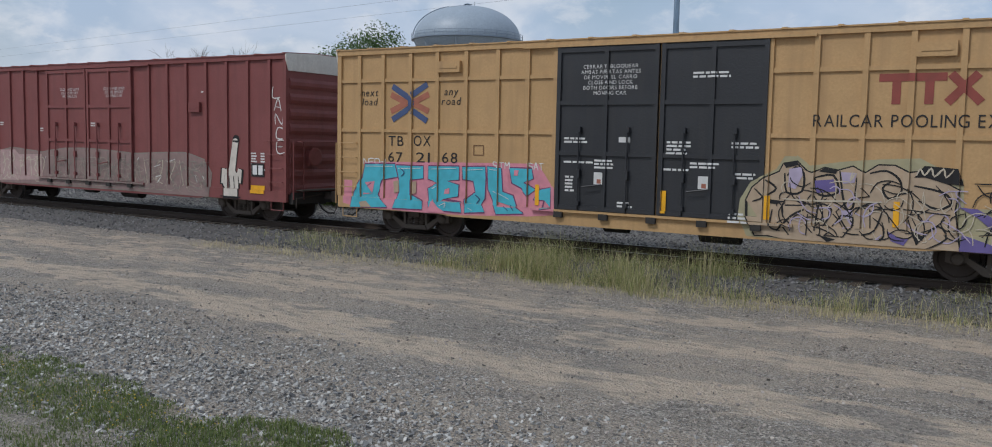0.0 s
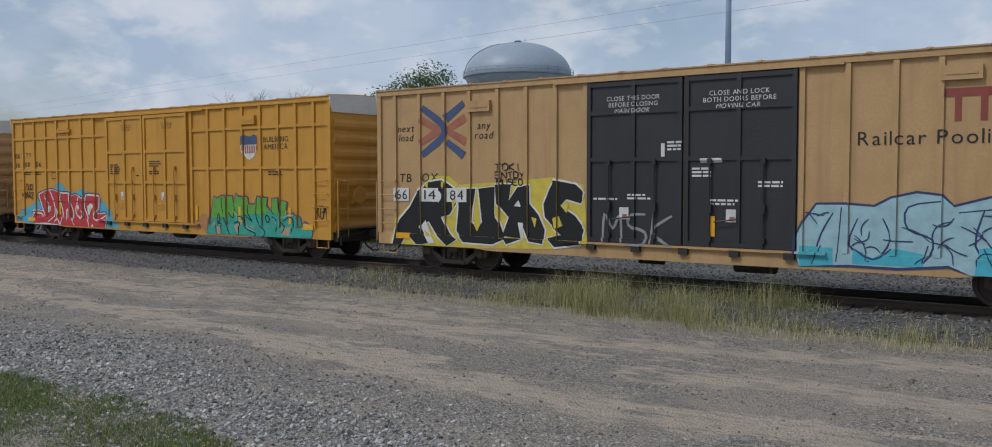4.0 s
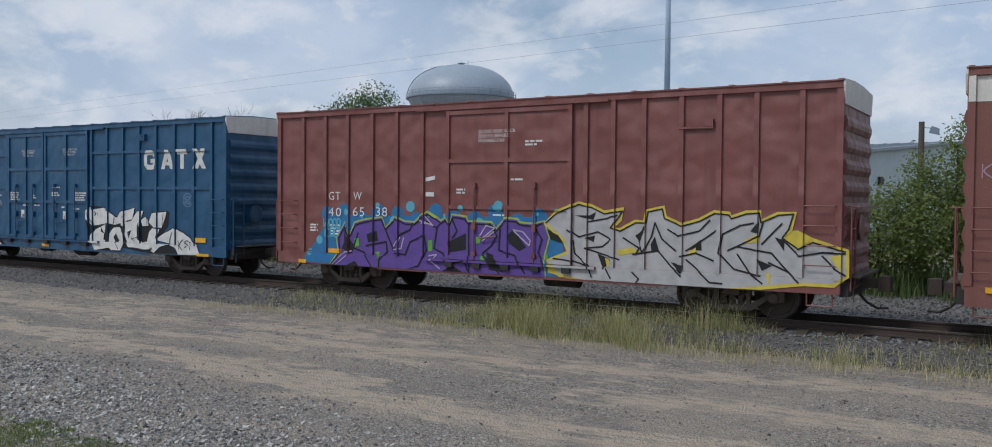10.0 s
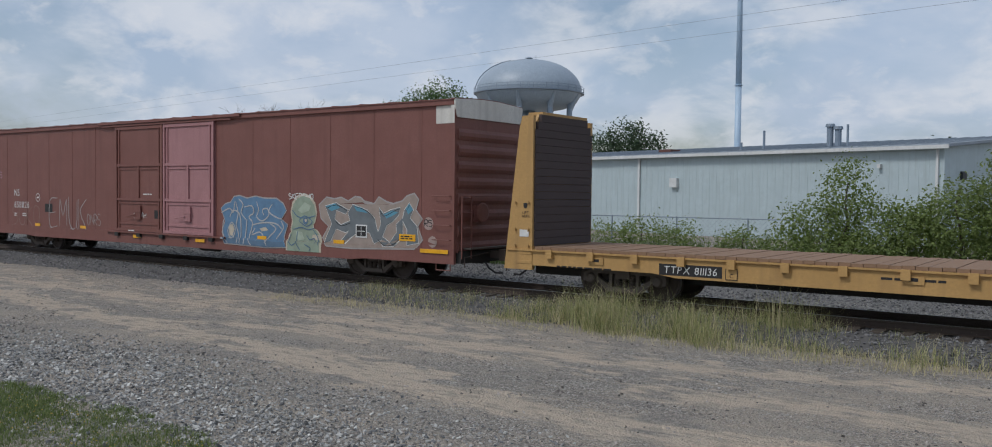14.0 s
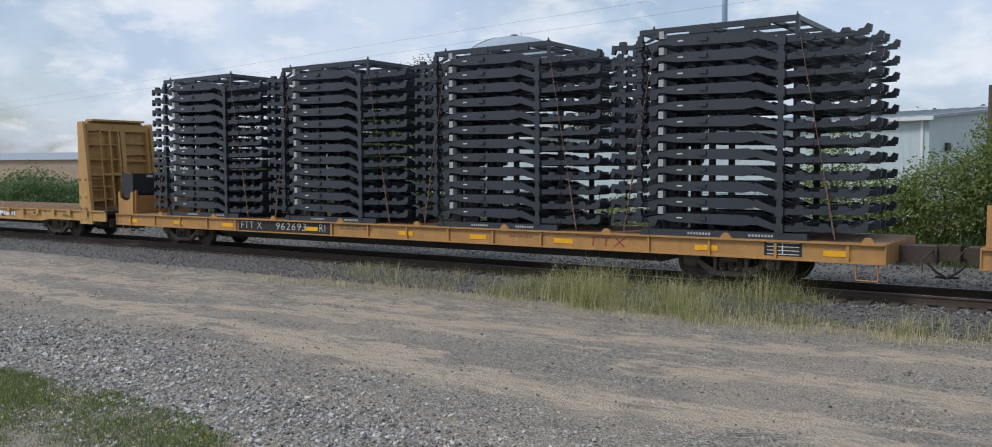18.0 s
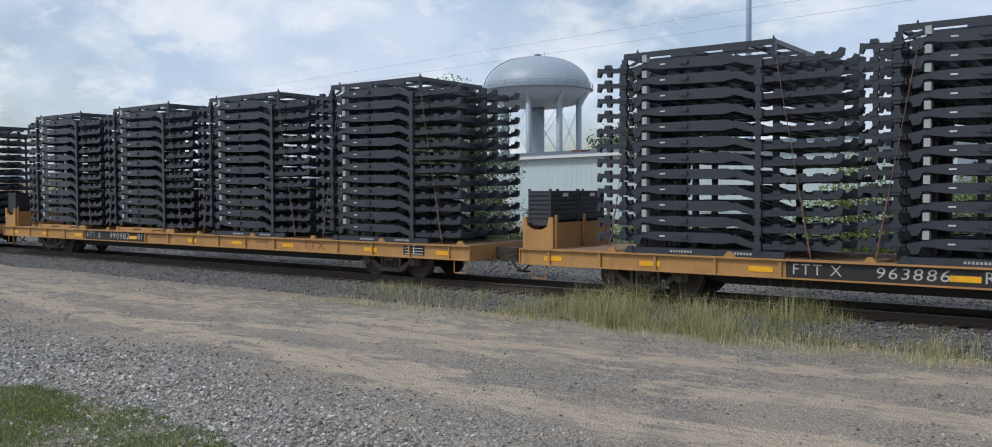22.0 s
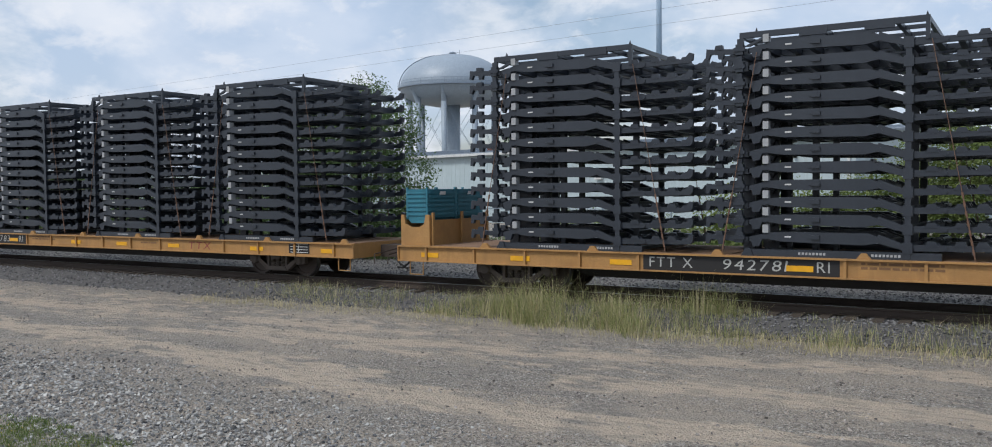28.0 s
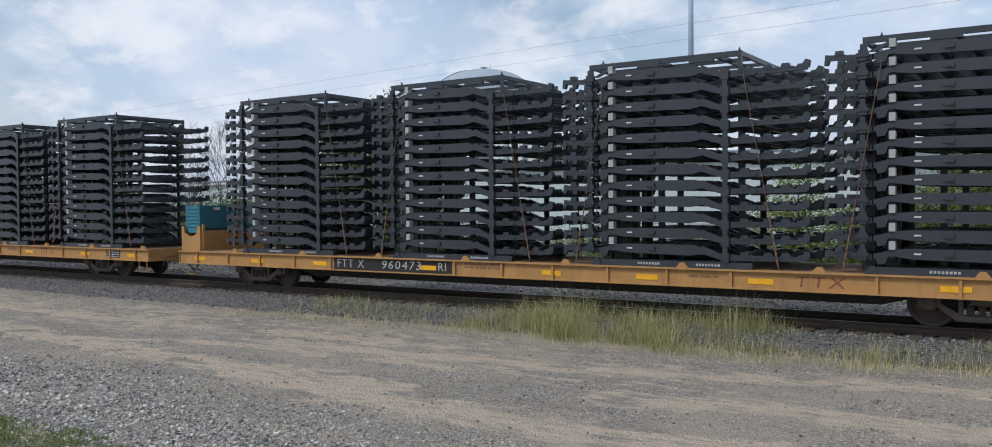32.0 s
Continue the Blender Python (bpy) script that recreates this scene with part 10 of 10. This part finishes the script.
# ---- trees ----
def limb(bm, p, q, r0, r1, bends, rng_):
    pts = [p]
    for k in range(1, bends + 1):
        f = k / bends
        j = Vector((rng_.uniform(-1, 1), rng_.uniform(-1, 1), rng_.uniform(-0.5, 0.5))) * (q - p).length * 0.05
        pts.append(p.lerp(q, f) + (j if k < bends else Vector()))
    for k in range(bends):
        tube(bm, pts[k], pts[k + 1], r0 + (r1 - r0) * k / bends, r0 + (r1 - r0) * (k + 1) / bends, n=7)
    return pts


LEAF = np.array([(0, 0, 0), (0.5, 0.28, 0.08), (1, 0, -0.05), (0.5, -0.28, 0.08)])


def leaves(name, places, facing, size, mat, parent, rng_, label=""):
    """Single leaves; each one faces roughly along its given way, with much scatter."""
    n = len(places)
    w = facing + 0.75 * rng_.normal(size=(n, 3))
    w /= np.linalg.norm(w, axis=1)[:, None]
    u = np.cross(w, rng_.normal(size=(n, 3)))
    u /= np.linalg.norm(u, axis=1)[:, None]
    R = np.stack([u, np.cross(w, u), w], -1)
    v = np.einsum("nij,kj->nki", R, LEAF) * (size * rng_.uniform(0.6, 1.3, n))[:, None, None] + places[:, None]
    f = np.arange(n * 4).reshape(n, 4)
    return part(name, sheet(name, v.reshape(-1, 3), f, mat), None, parent, label)


def tree(name, label, x, y, h, blobs, n, size, mat, seed, trunk=0.16, base=GROUND - 0.2):
    """blobs: (dx, dy, height, radius across, radius up) of the crown's clumps."""
    r, g = random.Random(seed), np.random.default_rng(seed)
    t = thing(name, label, "tree" if "tree" in name else "shrub")
    t.location = (x, y, base)
    bm = bmesh.new()
    top = Vector((0.1 * h * r.uniform(-.5, .5), 0, h * 0.8))
    limb(bm, Vector((0, 0, 0)), top, trunk, trunk * 0.3, 5, r)
    for bl in blobs:
        z0 = r.uniform(0.18, 0.45) * bl[2]
        p = Vector((0, 0, 0)).lerp(top, z0 / max(top.z, 0.1))
        pts = limb(bm, p, Vector(bl[:3]), trunk * 0.45, trunk * 0.12, 3, r)
        for _ in range(3):
            e = Vector(bl[:3]) + Vector((r.uniform(-1, 1) * bl[3], r.uniform(-1, 1) * bl[3], r.uniform(-.6, 1) * bl[4])) * 0.8
            limb(bm, pts[-2], e, trunk * 0.16, trunk * 0.05, 2, r)
    part("trunk", bm, M_BARK, t, "branching grey brown trunk")
    vol = np.array([b[3] ** 2 * b[4] for b in blobs]); vol /= vol.sum()
    k = g.choice(len(blobs), n // 14, p=vol)
    B = np.array(blobs)[k]
    u = g.normal(size=(len(k), 3)); u /= np.linalg.norm(u, axis=1)[:, None]
    rad = g.uniform(0.25, 1, len(k)) ** 0.45 * g.uniform(0.85, 1.12, len(k))
    c = B[:, :3] + u * rad[:, None] * np.stack([B[:, 3], B[:, 3], B[:, 4]], -1)
    places = np.repeat(c, 14, 0) + g.normal(size=(len(k) * 14, 3)) * (size * 1.25)
    facing = np.repeat(u, 14, 0) * 0.7 + np.array([0, 0, 0.7])
    ok = places[:, 2] > 0.1
    leaves("crown", places[ok], facing[ok], size, mat, t, g)
    return t


tree("broadleaf_tree", "bushy dark green broadleaf tree before the warehouse", -26.2, 31.0, 8.0, [(2.5, 0, 6.0, 1.2, 1.0), (-2.0, 0, 6.2, 1.5, 1.1), (-3.1, 0.1, 5.6, 1.4, 1.0), (-0.6, 0, 6.9, 1.4, 1.0), (0.6, 0, 6.6, 1.5, 1.6), (-0.9, 0.2, 5.9, 1.7, 1.5), (1.9, -0.2, 5.3, 1.4, 1.5), (-2.6, 0, 4.6, 1.7, 1.4), (0.2, -0.4, 4.4, 2.2, 1.8), (2.8, 0.1, 3.9, 1.3, 1.1), (-4.0, 0.2, 3.0, 1.6, 1.5), (-1.6, -0.5, 2.6, 2.4, 1.8), (1.5, 0, 2.4, 1.9, 1.7), (-3.6, 0.3, 1.6, 2.0, 1.3), (2.9, 0, 2.0, 1.2, 1.3), (0.6, 0, 7.6, 0.9, 0.7), (0, 0, 1.2, 2.6, 1.1)], 64000, 0.125, M_LEAF, 3, 0.17)
tree("tall_shrub", "dense green shrubbery beside the fence", -32.5, 31.5, 4.6, [(0, 0, 2.6, 1.8, 1.7), (-2.2, 0.3, 2.3, 1.8, 1.6), (2.0, 0, 2.9, 1.7, 1.8), (-4.4, 0.5, 2.2, 1.8, 1.5), (3.6, 0.2, 3.5, 1.2, 1.5), (-1.0, 0, 1.2, 3.5, 1.0)], 26000, 0.13, M_LEAF, 4, 0.09)
tree("tall_shrub", "dense green shrubbery beside the fence", -41.0, 32.5, 4.0, [(0, 0, 2.3, 2.2, 1.5), (-3.0, 0.3, 2.0, 2.2, 1.5), (2.6, 0, 2.4, 2.0, 1.6), (-6.2, 0, 1.9, 2.4, 1.4), (-2.0, 0, 1.1, 4.0, 1.0)], 19000, 0.15, M_LEAF, 5, 0.09)
tree("tall_shrub", "leafy green shrub by the fence near the warehouse", -8.4, 32.0, 4.6, [(0.2, 0, 3.3, 0.9, 1.3), (-1.0, 0, 1.9, 1.3, 1.4), (1.2, 0, 1.8, 1.4, 1.4), (0, -0.3, 1.0, 1.8, 1.0)], 13000, 0.13, M_LEAFLIGHT, 6, 0.07)
tree("tall_shrub", "light green sprawling shrub by the fence", -4.6, 31.5, 4.5, [(0, 0, 2.2, 1.6, 1.6), (1.4, 0, 2.6, 1.5, 1.7), (-1.5, 0, 1.6, 1.4, 1.3), (2.8, 0.2, 3.4, 1.2, 1.6)], 20000, 0.13, M_LEAFLIGHT, 7, 0.08)
tree("young_tree", "thin leafy young tree at the yard's edge", -2.2, 31.0, 6.2, [(0.3, 0, 5.0, 0.9, 0.9), (-0.9, 0, 4.2, 0.8, 0.6), (0.9, 0, 3.7, 1.0, 0.9), (0, 0, 2.4, 1.2, 1.2)], 7000, 0.12, M_LEAFLIGHT, 8, 0.07)
tree("low_shrub", "low pale green shrub before the fence", -16.5, 33.0, 2.6, [(0, 0, 1.4, 1.2, 1.0), (1.6, 0, 1.2, 1.2, 0.9), (-1.6, 0, 1.2, 1.1, 0.9)], 5000, 0.12, M_LEAFLIGHT, 9, 0.05)
tree("low_shrub", "low pale green shrub before the fence", -12.4, 33.2, 2.2, [(0, 0, 1.1, 1.2, 0.9), (1.5, 0, 1.0, 1.1, 0.8)], 3600, 0.12, M_LEAFLIGHT, 10, 0.05)
tree("far_tree", "dark round-topped tree beyond the warehouse", -56.0, 105.0, 12.5, [(-3.0, 0, 9.0, 3.0, 2.2), (1.0, 0, 10.0, 3.4, 2.6), (4.2, 0, 9.0, 2.6, 2.0), (0, 0, 6.0, 5.0, 3.0)], 9000, 0.42, M_LEAFDARK, 11, 0.35)
for i in range(9):
    tree("far_tree", "distant dark green tree line", -150 + i * 5.5 + 40 * (i > 5), 150 + 4 * (i % 3), 11, [(0, 0, 6, 4.5, 3.4), (2.5, 0, 4, 4.5, 3.0), (-3, 0, 4, 4.5, 3.0)], 1800, 0.8, M_LEAFDARK, 30 + i, 0.3)
for i in range(7):
    tree("far_tree", "distant dark green tree line", -22 + i * 7, 120 + 6 * (i % 2), 12, [(0, 0, 6.5, 4.5, 3.4), (3, 0, 4, 4.5, 3.0), (-3, 0, 4, 4.5, 3.0)], 2200, 0.7, M_LEAFDARK, 50 + i, 0.3)


for i in range(5):
    tall = (2.6, 1.5, 1.9, 1.3, 1.7)[i]
    tree("tall_shrub", "dense green shrubbery beside the fence", -50.5 - i * 6.5, 33.0 + (i % 2), 2.0 + tall, [(0, 0, tall, 2.2, 0.9 * tall), (-2.6, 0.3, 1.4, 2.2, 1.2), (2.6, 0, 1.6, 2.2, 1.2)], 7000, 0.2, M_LEAF, 70 + i, 0.08)
SHED = thing("storage_shed", "low tan storage building beyond the shrubs", "building")
SHED.location, SHED.rotation_euler = (-134, 66, GROUND), (0, 0, 0.35)
M_TANWALL = worn("tan metal wall", (0.36, 0.28, 0.20), (0.18, 0.14, 0.10), amount=0.3)
part("wall", boxes((-16, 16, 0, 12, 0, 5.0)), M_TANWALL, SHED)
bm = bmesh.new()
prism(bm, [(-0.4, 5.0), (12.4, 5.0), (6, 6.2)], "x", -16.4, 16.4)
part("roof", bm, M_SHEETROOF, SHED)


def bare_tree(x, y, h, seed):
    r = random.Random(seed)
    t = thing("bare_tree", "leafless grey tree with fine upright twigs", "tree", "bare trees")
    t.location = (x, y, GROUND - 0.2)
    bm = bmesh.new()

    def grow(p, way, length, rad, deep):
        q = p + way * length
        tube(bm, p, q, rad, rad * 0.65, n=4)
        if deep:
            for _ in range(r.choice((2, 3, 3))):
                w = (way + Vector((r.uniform(-.7, .7), r.uniform(-.7, .7), r.uniform(-0.05, .35)))).normalized()
                grow(p.lerp(q, r.uniform(0.55, 1)), w, length * r.uniform(0.55, 0.82), max(0.0055, rad * 0.58), deep - 1)
    for k in range(2):
        grow(Vector((0.2 * k, 0, 0)), Vector((r.uniform(-.2, .2), r.uniform(-.1, .1), 1)).normalized(), h * 0.34, 0.06, 6)
    part("bare_crown", bm, M_DEADWOOD, t)
    return t


bare_tree(-39.0, 32.0, 8.6, 2)
bare_tree(-41.2, 31.8, 6.9, 6)
bare_tree(-21.4, 31.6, 2.8, 9)


# ---- what moves ----
def motions():
    """The whole train rolls to -x; its wheels turn with it."""
    for ob, start in rolling:
        y = ob.location.y
        walk(ob, [(t, pose(start - s, y, 0)) for t, s in ROLLED])
    times = [2 * k / FPS for k in range(int(32 * FPS / 2) + 1)]
    path = np.interp(times, [t for t, s in ROLLED], [s for t, s in ROLLED])
    turns = [-math.degrees(s / AXLE_Z) for s in path]
    for w in spinning:
        m = Matrix.Translation(w.location)
        walk(w, [(t, m @ pose(0, 0, 0, 0, a, 0)) for t, a in zip(times, turns)])


motions()
